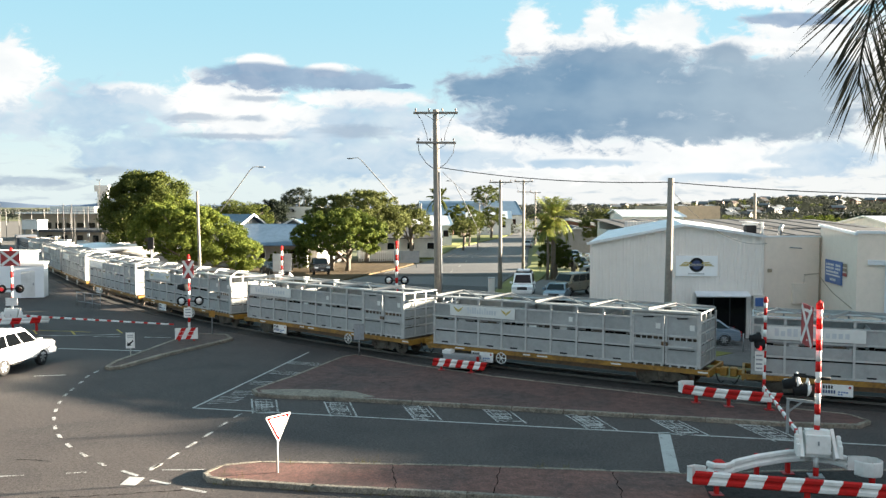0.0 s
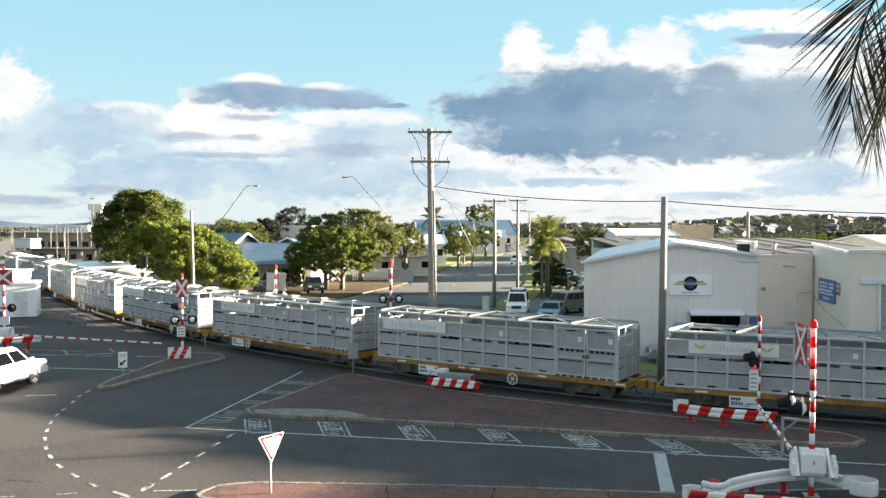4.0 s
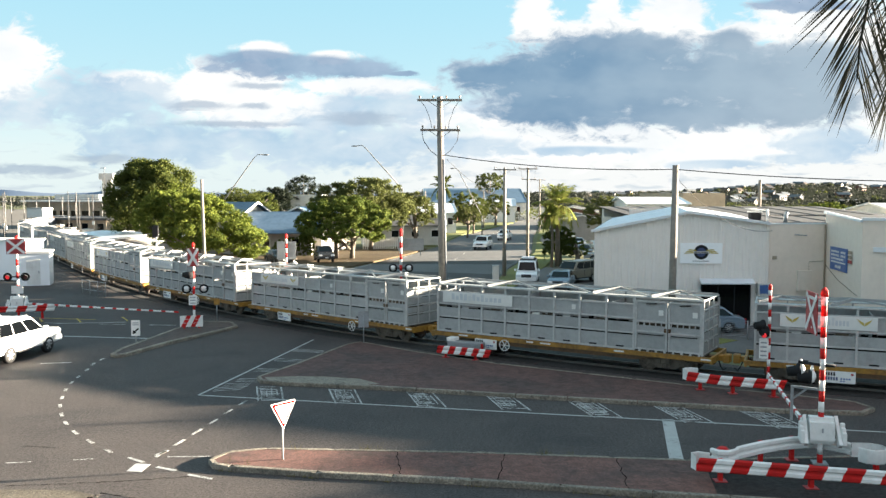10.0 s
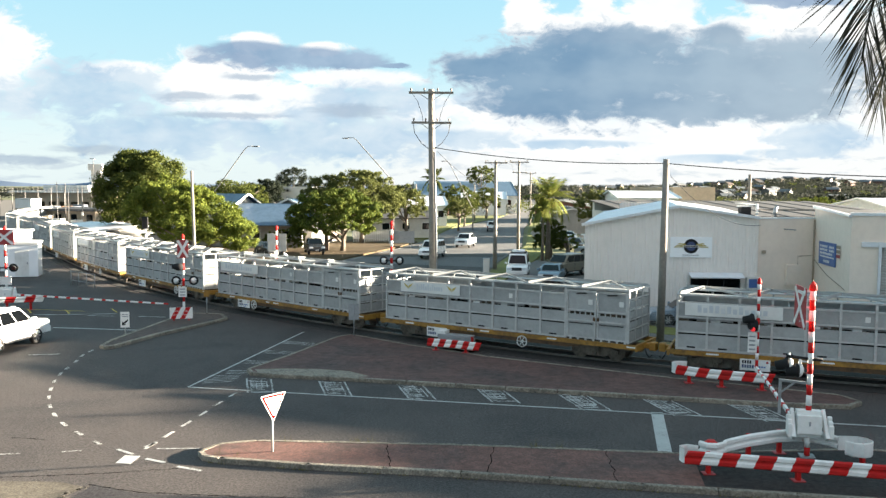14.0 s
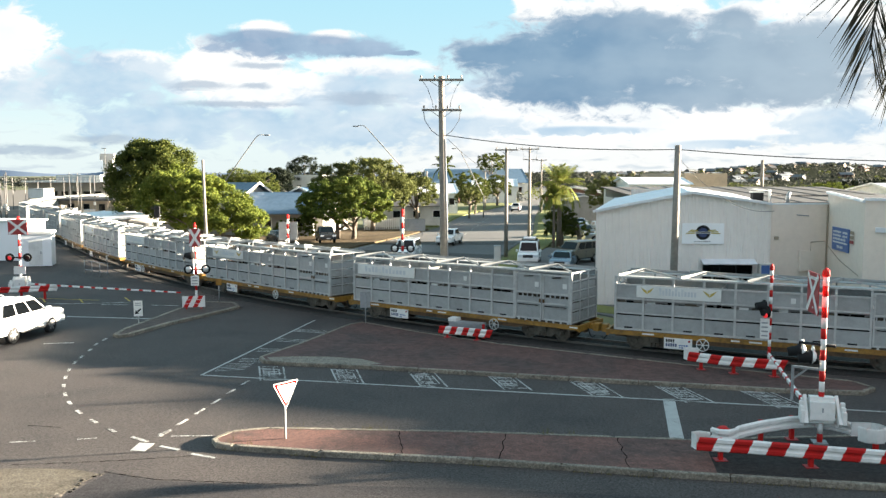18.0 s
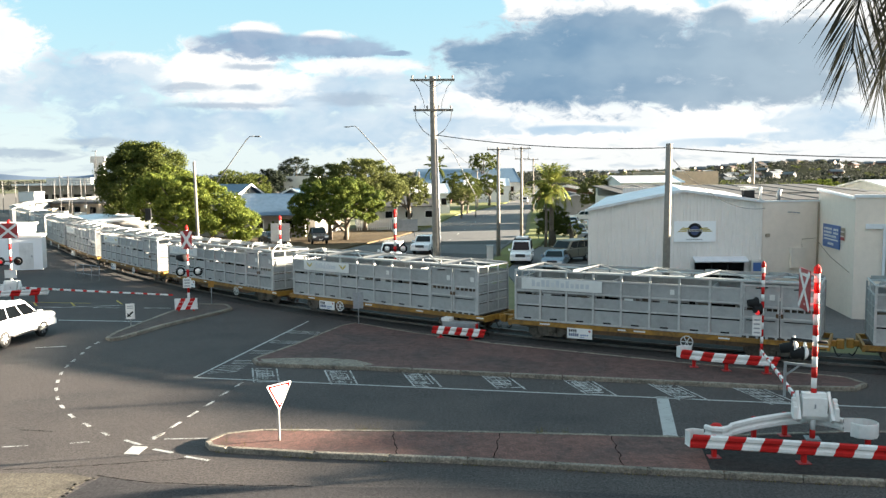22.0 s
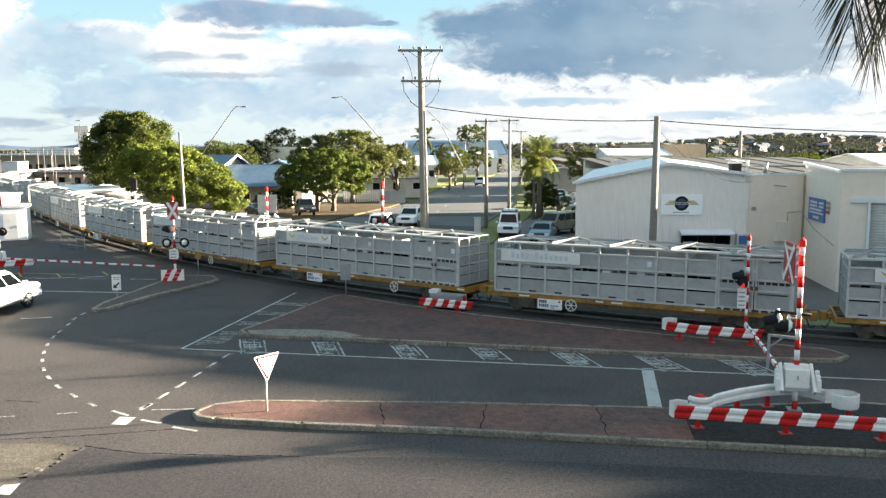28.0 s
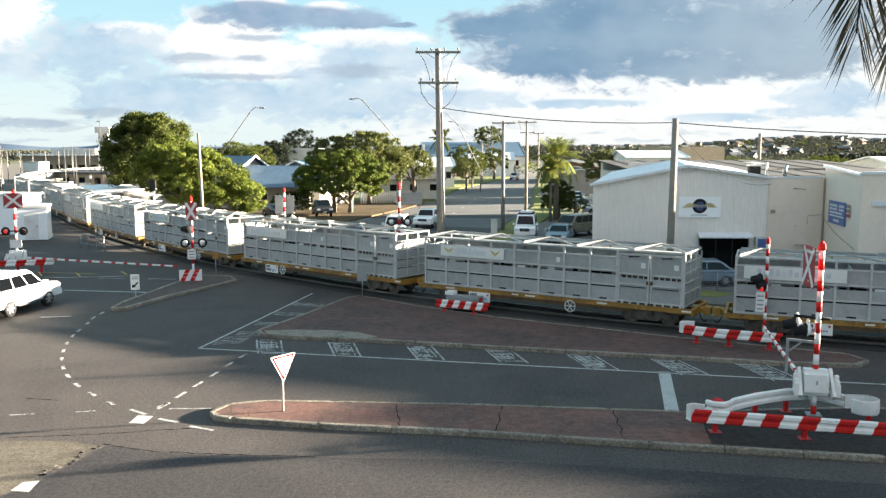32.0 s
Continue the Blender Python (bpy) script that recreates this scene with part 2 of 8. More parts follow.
M = dict(
    asphalt=material("asphalt", (0.079, 0.067, 0.062), (0.041, 0.037, 0.037), rough=0.82, grain=9, stain=0.22, bump=0.5, bump_scale=60, spec=0.18, fine=0.50, speck=0.55),
    street=material("street_asphalt", (0.118, 0.115, 0.111), (0.074, 0.073, 0.072), rough=0.85, grain=6, stain=0.09, bump=0.4, bump_scale=30, spec=0.3),
    patch=material("dark_asphalt", (0.046, 0.040, 0.036), (0.024, 0.021, 0.020), rough=0.8, grain=10, stain=0.4, bump=0.4, bump_scale=50, spec=0.3, fine=0.35, speck=0.2),
    concrete=material("kerb_concrete", (0.241, 0.207, 0.161), (0.081, 0.071, 0.057), rough=0.9, grain=7, stain=1.6, bump=0.5, vary=0.18, fine=0.4),
    paver=material("red_paver", (0.151, 0.066, 0.049), (0.036, 0.027, 0.025), rough=0.9, grain=4, stain=0.55, bump=0.4, bump_scale=25, vary=0.06, fine=0.45, speck=0.10),
    dirt=material("dirt", (0.095, 0.082, 0.068), (0.05, 0.045, 0.04), rough=0.95, grain=5, stain=0.6, bump=0.6, bump_scale=18),
    # gravel colour lowered to deepen the shade under the train
    ballast=material("ballast", (0.025, 0.023, 0.020), (0.011, 0.010, 0.009), rough=0.95, grain=14, stain=1.0, bump=1.0, bump_scale=22),
    rail=material("rail_steel", (0.150, 0.135, 0.120), (0.080, 0.050, 0.035), rough=0.5, metal=0.4, grain=10, stain=1.0),
    grass=material("grass", (0.159, 0.169, 0.053), (0.098, 0.098, 0.037), rough=0.95, grain=3, stain=0.15, bump=0.8, bump_scale=25, spec=0.2),
    drygrass=material("dry_grass", (0.094, 0.067, 0.034), (0.057, 0.039, 0.023), rough=0.95, grain=2.5, stain=0.25, bump=0.8, bump_scale=25, spec=0.2),
    land=material("town_ground", (0.154, 0.154, 0.077), (0.094, 0.105, 0.055), rough=0.95, grain=0.4, stain=0.03, bump=0.3, bump_scale=4, spec=0.2),
    galv=material("galvanised_panel", (0.335, 0.340, 0.332), (0.245, 0.250, 0.243), rough=0.6, metal=0.05, grain=4, stain=0.7, bump=0.16, bump_scale=14, vary=0.10, fine=0.07),
    galv_bar=material("galvanised_bar", (0.46, 0.455, 0.44), (0.30, 0.30, 0.285), rough=0.62, grain=8, stain=1.5, bump=0.1),
    under=material("yellow_underframe", (0.391, 0.196, 0.025), (0.085, 0.047, 0.019), rough=0.6, grain=6, stain=0.8, bump=0.15),
    bogie=material("bogie_steel", (0.16, 0.13, 0.10), (0.06, 0.05, 0.042), rough=0.75, metal=0.1, grain=10, stain=1.5, bump=0.3),
    deck=material("wagon_floor", (0.09, 0.07, 0.05), (0.05, 0.04, 0.03), rough=0.9, grain=6, stain=1.0),
    white=material("white_enamel", (0.76, 0.75, 0.72), (0.60, 0.585, 0.55), spec=0.3, rough=0.6, grain=6, stain=1.2, bump=0.05),
    red=material("red_enamel", (0.50, 0.014, 0.012), (0.34, 0.014, 0.012), spec=0.2, rough=0.65, grain=6, stain=1.4, bump=0.05),
    dullred=material("dull_red", (0.36, 0.028, 0.03), (0.25, 0.026, 0.028), rough=0.5, grain=6, stain=2.0, bump=0.05),
    black=material("black_enamel", (0.016, 0.016, 0.017), (0.026, 0.026, 0.026), spec=0.15, rough=0.8, grain=8, stain=1.5, bump=0.05),
    grey=material("grey_steel", (0.33, 0.34, 0.35), (0.22, 0.23, 0.23), rough=0.5, metal=0.4, grain=8, stain=1.2, bump=0.05),
    timber=material("pole_timber", (0.251, 0.225, 0.193), (0.142, 0.126, 0.109), rough=0.9, grain=7, stain=0.8, bump=0.4),
    lens=material("red_lens", (0.35, 0.02, 0.02), (0.30, 0.02, 0.02), rough=0.25, bump=0, emit=(1.0, 0.05, 0.06, 0.045)),
    lens_off=material("dark_lens", (0.10, 0.012, 0.012), (0.06, 0.01, 0.01), rough=0.25, bump=0),
    clad=material("cream_cladding", (0.80, 0.74, 0.685), (0.72, 0.665, 0.61), rough=0.6, grain=2, stain=0.3, bump=0.05),
    cream=material("cream_render", (0.78, 0.675, 0.575), (0.68, 0.59, 0.50), rough=0.8, grain=3, stain=0.35, bump=0.15),
    roofwhite=material("white_roof_sheet", (0.72, 0.74, 0.76), (0.56, 0.58, 0.60), rough=0.45, metal=0.1, grain=2, stain=0.3, bump=0.05, vary=0.05),
    roofblue=material("blue_roof_sheet", (0.085, 0.135, 0.20), (0.06, 0.10, 0.15), rough=0.5, grain=2, stain=0.4, bump=0.05, vary=0.05),
    glass=glass_material("dark_glass"),
    rubber=material("tyre_rubber", (0.010, 0.010, 0.010), (0.020, 0.019, 0.018), rough=0.8, grain=12, stain=3),
    carwhite=material("white_car_paint", (0.78, 0.78, 0.77), (0.70, 0.70, 0.68), rough=0.28, grain=3, stain=1, bump=0, coat=0.6),
    bark=material("bark", (0.16, 0.13, 0.10), (0.08, 0.065, 0.05), rough=0.95, grain=8, stain=1.5, bump=0.8),
    pale=material("pale_board", (0.66, 0.66, 0.63), (0.54, 0.54, 0.51), rough=0.5, grain=4, stain=1.0, bump=0.05),
    rust=material("rusty_steel", (0.115, 0.062, 0.028), (0.042, 0.028, 0.020), rough=0.85, grain=8, stain=1.2, bump=0.2),
    signwhite=material("sign_enamel", (0.90, 0.90, 0.90), (0.84, 0.84, 0.84), rough=0.4, bump=0),
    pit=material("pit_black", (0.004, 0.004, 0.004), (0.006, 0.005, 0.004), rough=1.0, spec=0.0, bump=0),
    signred=material("sign_red", (0.15, 0.004, 0.004), (0.12, 0.004, 0.004), rough=1.0, bump=0, spec=0.0),
    signface=material("sign_face", (0.66, 0.65, 0.63), (0.58, 0.57, 0.55), rough=1.0, bump=0, spec=0.0),
    locogrey=material("loco_paint", (0.10, 0.11, 0.13), (0.06, 0.065, 0.075), rough=0.5, grain=4, stain=0.8),
    hardware=material("porcelain", (0.30, 0.26, 0.23), (0.18, 0.14, 0.12), rough=0.35, bump=0),
)


def road_paint(name, colour, worn):
    """Traffic paint scuffed through to the asphalt in chips and patches."""
    m = bpy.data.materials.new(name)
    m.use_nodes = True
    k = Nodes(m.node_tree)
    p = k.n["Principled BSDF"]
    co = k.n.new("ShaderNodeTexCoord").outputs["Object"]
    chips = k.math("ADD", k.noise(co, 16.0, 6.0, 0.72), k.math("MULTIPLY", k.noise(co, 1.7, 3.0, 0.6), 0.6))
    dirt = k.noise(co, 3.0, 4.0, 0.6)
    clean = k.mix(dirt, colour, tuple(c * 0.62 for c in colour))
    k.put(p.inputs["Base Color"], k.mix(k.ramp(chips, 0.98 - worn, 1.10 - worn), clean, (0.06, 0.053, 0.045)))
    p.inputs["Roughness"].default_value, p.inputs["Specular IOR Level"].default_value = 0.75, 0.3
    return m


M["paint"] = road_paint("road_paint", (0.46, 0.46, 0.44), 0.11)
M["worn_paint"] = road_paint("worn_road_paint", (0.50, 0.49, 0.47), 0.20)
M["yellow_paint"] = road_paint("yellow_road_paint", (0.52, 0.38, 0.06), 0.10)
M["emblem_gold"] = material("emblem_gold", (0.50, 0.38, 0.08), (0.36, 0.28, 0.08), rough=0.6, bump=0)


def leaf_material(name, a, b):
    m = bpy.data.materials.new(name)
    m.use_nodes = True
    k = Nodes(m.node_tree)
    p = k.n["Principled BSDF"]
    isl = k.n.new("ShaderNodeNewGeometry").outputs["Random Per Island"]
    k.put(p.inputs["Base Color"], k.mix(isl, a, b))
    p.inputs["Roughness"].default_value = 0.75
    p.inputs["Specular IOR Level"].default_value = 0.12
    tr = k.n.new("ShaderNodeBsdfTranslucent")
    k.put(tr.inputs["Color"], k.mix(isl, tuple(c * 1.3 for c in a), tuple(c * 1.3 for c in b)))
    ms = k.n.new("ShaderNodeMixShader")
    ms.inputs[0].default_value = 0.22
    k.l.new(p.outputs[0], ms.inputs[1])
    k.l.new(tr.outputs[0], ms.inputs[2])
    k.l.new(ms.outputs[0], k.n["Material Output"].inputs[0])
    return m


M["leaf_dark"] = leaf_material("dark_leaves", (0.031, 0.048, 0.011), (0.094, 0.104, 0.020))
M["leaf_light"] = leaf_material("light_leaves", (0.056, 0.085, 0.014), (0.139, 0.156, 0.025))
M["leaf_mid"] = leaf_material("green_leaves", (0.041, 0.071, 0.014), (0.130, 0.147, 0.025))
M["leaf_far"] = leaf_material("far_leaves", (0.010, 0.016, 0.011), (0.022, 0.028, 0.016))
M["leaf_olive"] = leaf_material("olive_leaves", (0.048, 0.062, 0.018), (0.122, 0.128, 0.036))
M["leaf_palm"] = leaf_material("palm_leaves", (0.094, 0.130, 0.024), (0.236, 0.236, 0.059))
M["leaf_dry"] = leaf_material("dry_weeds", (0.10, 0.09, 0.035), (0.20, 0.17, 0.07))
# distance haze is put into this greyed leaf colour
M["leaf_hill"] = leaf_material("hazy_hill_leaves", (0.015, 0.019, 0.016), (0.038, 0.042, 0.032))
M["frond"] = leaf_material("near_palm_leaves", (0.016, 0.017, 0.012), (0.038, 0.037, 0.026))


# ---- mesh helpers ----
def bm_box(bm, lo, hi, mi=0, rot=None, at=(0, 0, 0)):
    vs = [Vector((x, y, z)) for x in (lo[0], hi[0]) for y in (lo[1], hi[1]) for z in (lo[2], hi[2])]
    if rot is not None:
        vs = [rot @ v for v in vs]
    v = [bm.verts.new(q + Vector(at)) for q in vs]
    for f in ((0, 1, 3, 2), (4, 6, 7, 5), (0, 4, 5, 1), (2, 3, 7, 6), (0, 2, 6, 4), (1, 5, 7, 3)):
        bm.faces.new([v[i] for i in f]).material_index = mi
    return v


def bm_tube(bm, pts, radii, n=8, mi=0, cap=True, smooth=True):
    """A round bar through points, with a radius at each."""
    rings, pts = [], [Vector(p) for p in pts]
    if not hasattr(radii, "__len__"):
        radii = [radii] * len(pts)
    for i, p in enumerate(pts):
        d = (pts[min(i + 1, len(pts) - 1)] - pts[max(i - 1, 0)]).normalized()
        s = d.cross(Vector((0, 0, 1)) if abs(d.z) < 0.9 else Vector((1, 0, 0))).normalized()
        u = s.cross(d)
        rings.append([bm.verts.new(p + radii[i] * (math.cos(a) * s + math.sin(a) * u)) for a in (2 * math.pi * j / n for j in range(n))])
    for a, b in zip(rings, rings[1:]):
        for j in range(n):
            f = bm.faces.new((a[j], a[(j + 1) % n], b[(j + 1) % n], b[j]))
            f.material_index, f.smooth = mi, smooth
    if cap:
        bm.faces.new(rings[0][::-1]).material_index = mi
        bm.faces.new(rings[-1]).material_index = mi
    return rings


def bm_bar(bm, a, b, w, h, mi=0):
    """A square bar from a to b, w wide and h high."""
    a, b = Vector(a), Vector(b)
    d = (b - a).normalized()
    s = d.cross(Vector((0, 0, 1)) if abs(d.z) < 0.95 else Vector((0, 1, 0))).normalized()
    u = s.cross(d)
    v = [bm.verts.new(p + i * s * w / 2 + j * u * h / 2) for p in (a, b) for i, j in ((-1, -1), (1, -1), (1, 1), (-1, 1))]
    for f in ((3, 2, 1, 0), (4, 5, 6, 7), (0, 1, 5, 4), (1, 2, 6, 5), (2, 3, 7, 6), (3, 0, 4, 7)):
        bm.faces.new([v[i] for i in f]).material_index = mi


def bm_prism(bm, outline, z0, z1, mi=0, side=None):
    """An outline in plan, raised from z0 to z1."""
    lo, hi = [[bm.verts.new((x, y, z)) for x, y in outline] for z in (z0, z1)]
    n = len(outline)
    area = sum(outline[i][0] * outline[(i + 1) % n][1] - outline[(i + 1) % n][0] * outline[i][1] for i in range(n))
    if area < 0:
        lo, hi = lo[::-1], hi[::-1]
    bm.faces.new(hi).material_index = mi
    bm.faces.new(lo[::-1]).material_index = mi
    for i in range(n):
        bm.faces.new((lo[i], lo[(i + 1) % n], hi[(i + 1) % n], hi[i])).material_index = mi if side is None else side


def mesh_of(name, bm, mats):
    me = bpy.data.meshes.new(name)
    bmesh.ops.recalc_face_normals(bm, faces=bm.faces[:])
    bm.to_mesh(me)
    bm.free()
    for m in mats if isinstance(mats, (list, tuple)) else [mats]:
        me.materials.append(M[m] if isinstance(m, str) else m)
    return me


def thing(name, label, category, at=(0, 0, 0), rz=0.0, group="", kind=""):
    ob = new(name)
    ob.empty_display_size = 0.2
    ob.matrix_basis = pose(*at, 0, 0, rz)
    return tagged(ob, label, category, group, kind)


def part(name, bm, mats, parent, label="", at=None):
    ob = new(name, bm if isinstance(bm, bpy.types.Mesh) else mesh_of(name, bm, mats))
    ob.parent = parent
    if at is not None:
        ob.matrix_basis = at
    return tagged(ob, label)


def solo(name, bm, mats, label, category="", kind="", group="", at=None):
    ob = new(name, mesh_of(name, bm, mats))
    if at is not None:
        ob.matrix_basis = at
    return tagged(ob, label, category, group, kind)


def box_part(name, lo, hi, mat, parent, label="", bevel=0.0):
    bm = bmesh.new()
    bm_box(bm, lo, hi)
    if bevel:
        bmesh.ops.bevel(bm, geom=bm.edges[:], offset=bevel, segments=2, affect="EDGES", profile=0.7)
    return part(name, bm, mat, parent, label)


def tube_part(name, pts, r, mat, parent, label="", n=8):
    bm = bmesh.new()
    bm_tube(bm, pts, r, n)
    return part(name, bm, mat, parent, label)

# ---- the railway's line ----
LINE_AT, LINE_H, LINE_S = Vector((18.6793, 32.1120)), -0.3647, 509.0        # a place on the line, its heading, and its metres along it
BENDS = [(485.0, 0.012467), (465.0, 0.008662), (450.0, 0.006295), (438.0, 0.005516), (425.0, 0.001372),
         (410.0, -0.000645), (392.0, -0.001324), (0.0, 1 / 105.0)]           # down to those metres: turn in radians for each metre


def track(s, off=0.0):
    """Place and heading (degrees) at s metres along the line; off: metres to the side away from the crossing."""
    p, h, at = LINE_AT.copy(), LINE_H, LINE_S
    if s >= at:
        p += Vector((math.cos(h), math.sin(h))) * (s - at)
    else:
        for end, k in BENDS:
            d = at - max(s, end)
            back = h - k * d
            p -= Vector((math.sin(h) - math.sin(back), math.cos(back) - math.cos(h))) / k
            h, at = back, at - d
            if s >= end:
                break
    return p + Vector((-math.sin(h), math.cos(h))) * off, math.degrees(h)


def strip(bm, s0, s1, o0, o1, z0, z1, step=3.0, mi=0):
    """A band along the line between two offsets."""
    n = max(2, int((s1 - s0) / step))
    rings = []
    for i in range(n + 1):
        s = s0 + (s1 - s0) * i / n
        a, b = track(s, o0)[0], track(s, o1)[0]
        rings.append([bm.verts.new((q.x, q.y, z)) for q, z in ((a, z0), (a, z1), (b, z1), (b, z0))])
    for a, b in zip(rings, rings[1:]):
        for j in range(4):
            bm.faces.new((a[j], b[j], b[(j + 1) % 4], a[(j + 1) % 4])).material_index = mi
    bm.faces.new(rings[0])
    bm.faces.new(rings[-1][::-1])


# ---- ground and roads ----
def build_ground():
    bm = bmesh.new()
    n = 48
    rings = []
    for r in (0.01, 60, 140, 300, 700, 1500, 2600, 4200):
        rings.append([bm.verts.new((r * math.sin(2 * math.pi * i / n), 40 + r * math.cos(2 * math.pi * i / n), -0.06)) for i in range(n)])
    for a, b in zip(rings, rings[1:]):
        for i in range(n):
            bm.faces.new((a[i], a[(i + 1) % n], b[(i + 1) % n], b[i]))
    solo("ground", bm, "land", "flat town ground of dry grass and dirt", kind="structure")

    bm = bmesh.new()
    outline = [(-95, -30), (75, -30), (75, 8), (34, 24), (17, 34), (9, 41), (3.5, 47), (1.5, 54), (3.2, 66), (4.9, 76.6), (6.6, 86.5),
               (11.4, 109.5), (16.5, 155), (27, 232), (80, 640), (70, 640), (19, 225), (2.8, 154), (-0.9, 123), (-4.4, 106),
               (-10.1, 86), (-16, 78), (-24, 76), (-30, 84), (-44, 110), (-58, 108), (-95, 70)]
    bm_prism(bm, outline, -0.25, 0.0)
    solo("road", bm, "asphalt", "grey worn asphalt road and crossing", kind="structure")

    bm = bmesh.new()
    strip(bm, 250, 705, -1.7, 1.9, -0.2, 0.02)
    solo("railway_bed", bm, "ballast", "dark gravel bed of the railway", kind="structure")
    rails = thing("rails", "pair of steel rails set in dark gravel", "rail", kind="structure")
    for o in (-0.60, 0.53):
        bm = bmesh.new()
        strip(bm, 250, 705, o, o + 0.07, -0.05, 0.11)
        part("rail", bm, "rail", rails)

    # far verges
    bm = bmesh.new()
    bm_prism(bm, [(6.2, 50.5), (8.6, 46.2), (11.8, 43.6), (14.2, 42.6), (15.4, 43.6), (13, 45.6), (10.0, 47.6), (7.4, 51)], -0.1, 0.05)
    solo("grass_strip", bm, "grass", "green grass strip between railway and shed", kind="structure")
    bm = bmesh.new()
    bm_prism(bm, [(3.6, 66), (5.3, 76.6), (7.0, 86.5), (11.9, 109.5), (17.2, 155), (28, 232), (32, 232), (21, 155), (15, 109.5), (10.6, 88), (7.5, 77), (5.2, 66)], -0.1, 0.09)
    solo("street_verge", bm, "grass", "mown grass verge beside the street", kind="structure")
    bm = bmesh.new()
    bm_prism(bm, [(-10.5, 86), (-4.8, 106), (-2.5, 117), (-12, 120), (-40, 118), (-44, 100), (-30, 86), (-16, 79)], -0.1, 0.10)
    solo("dry_verge", bm, "drygrass", "dry brown grass under the street trees", kind="structure")
    bm = bmesh.new()
    bm_prism(bm, [(-1.3, 123), (2.4, 154), (18.5, 225), (12, 225), (-4, 154), (-8, 128)], -0.1, 0.10)
    solo("street_verge", bm, "grass", "mown grass verge beside the street", kind="structure")
    bm = bmesh.new()
    bm_prism(bm, [(5.4, 53.5), (5.6, 49.2), (12, 41.5), (34, 29.5), (60, 29), (60, 85), (14, 85), (10.6, 88), (7.6, 77), (5.3, 66)], -0.1, 0.03)
    solo("forecourt", bm, "street", "grey asphalt forecourt before the sheds", kind="structure")


build_ground()
bm = bmesh.new()
bm_prism(bm, [(4.3, 73), (6.55, 86.5), (11.3, 109.5), (16.4, 155), (26.9, 232), (79, 640), (71, 640), (19.1, 225), (2.9, 154), (-0.8, 123), (-4.3, 106), (-10.0, 86), (-8, 82)], -0.05, 0.003)
solo("street", bm, "street", "pale grey asphalt of the far street", kind="structure")

M["tar"] = material("tarred_paving", (0.030, 0.024, 0.022), (0.016, 0.013, 0.012), rough=0.85, grain=6, stain=0.5, bump=0.4, bump_scale=40, spec=0.25, fine=0.4)
# darker copy of the red paver: wear and the large island's shade in one colour
M["paver_worn"] = material("worn_shaded_red_paver", (0.105, 0.048, 0.038), (0.025, 0.021, 0.020), rough=0.9, grain=3, stain=0.35, bump=0.4, bump_scale=25, fine=0.45, speck=0.08)
M["paver_dark"] = material("dark_brown_paver", (0.085, 0.055, 0.043), (0.030, 0.025, 0.022), rough=0.9, grain=4, stain=0.6, bump=0.6, bump_scale=22, fine=0.45)
M["seal"] = material("old_seal", (0.137, 0.117, 0.091), (0.058, 0.052, 0.044), rough=0.9, grain=4, stain=0.9, bump=0.7, bump_scale=30, spec=0.15, fine=0.5, speck=0.6)
M["lane"] = material("lane_asphalt", (0.051, 0.0455, 0.0455), (0.033, 0.030, 0.031), rough=0.85, grain=7, stain=0.18, bump=0.4, bump_scale=70, spec=0.18, fine=0.45, speck=0.25)
ROAD_PAINT = thing("road_marking", "white painted lines on the asphalt", "road marking", kind="structure")


def line(a, b, w, mat="paint", name="line"):
    bm = bmesh.new()
    bm_bar(bm, (*a, 0.004), (*b, 0.004), w, 0.006)
    return part(name, bm, mat, ROAD_PAINT)


def paint_poly(pts, mat="paint", name="patch"):
    bm = bmesh.new()
    bm_prism(bm, pts, -0.002, 0.007)
    return part(name, bm, mat, ROAD_PAINT)


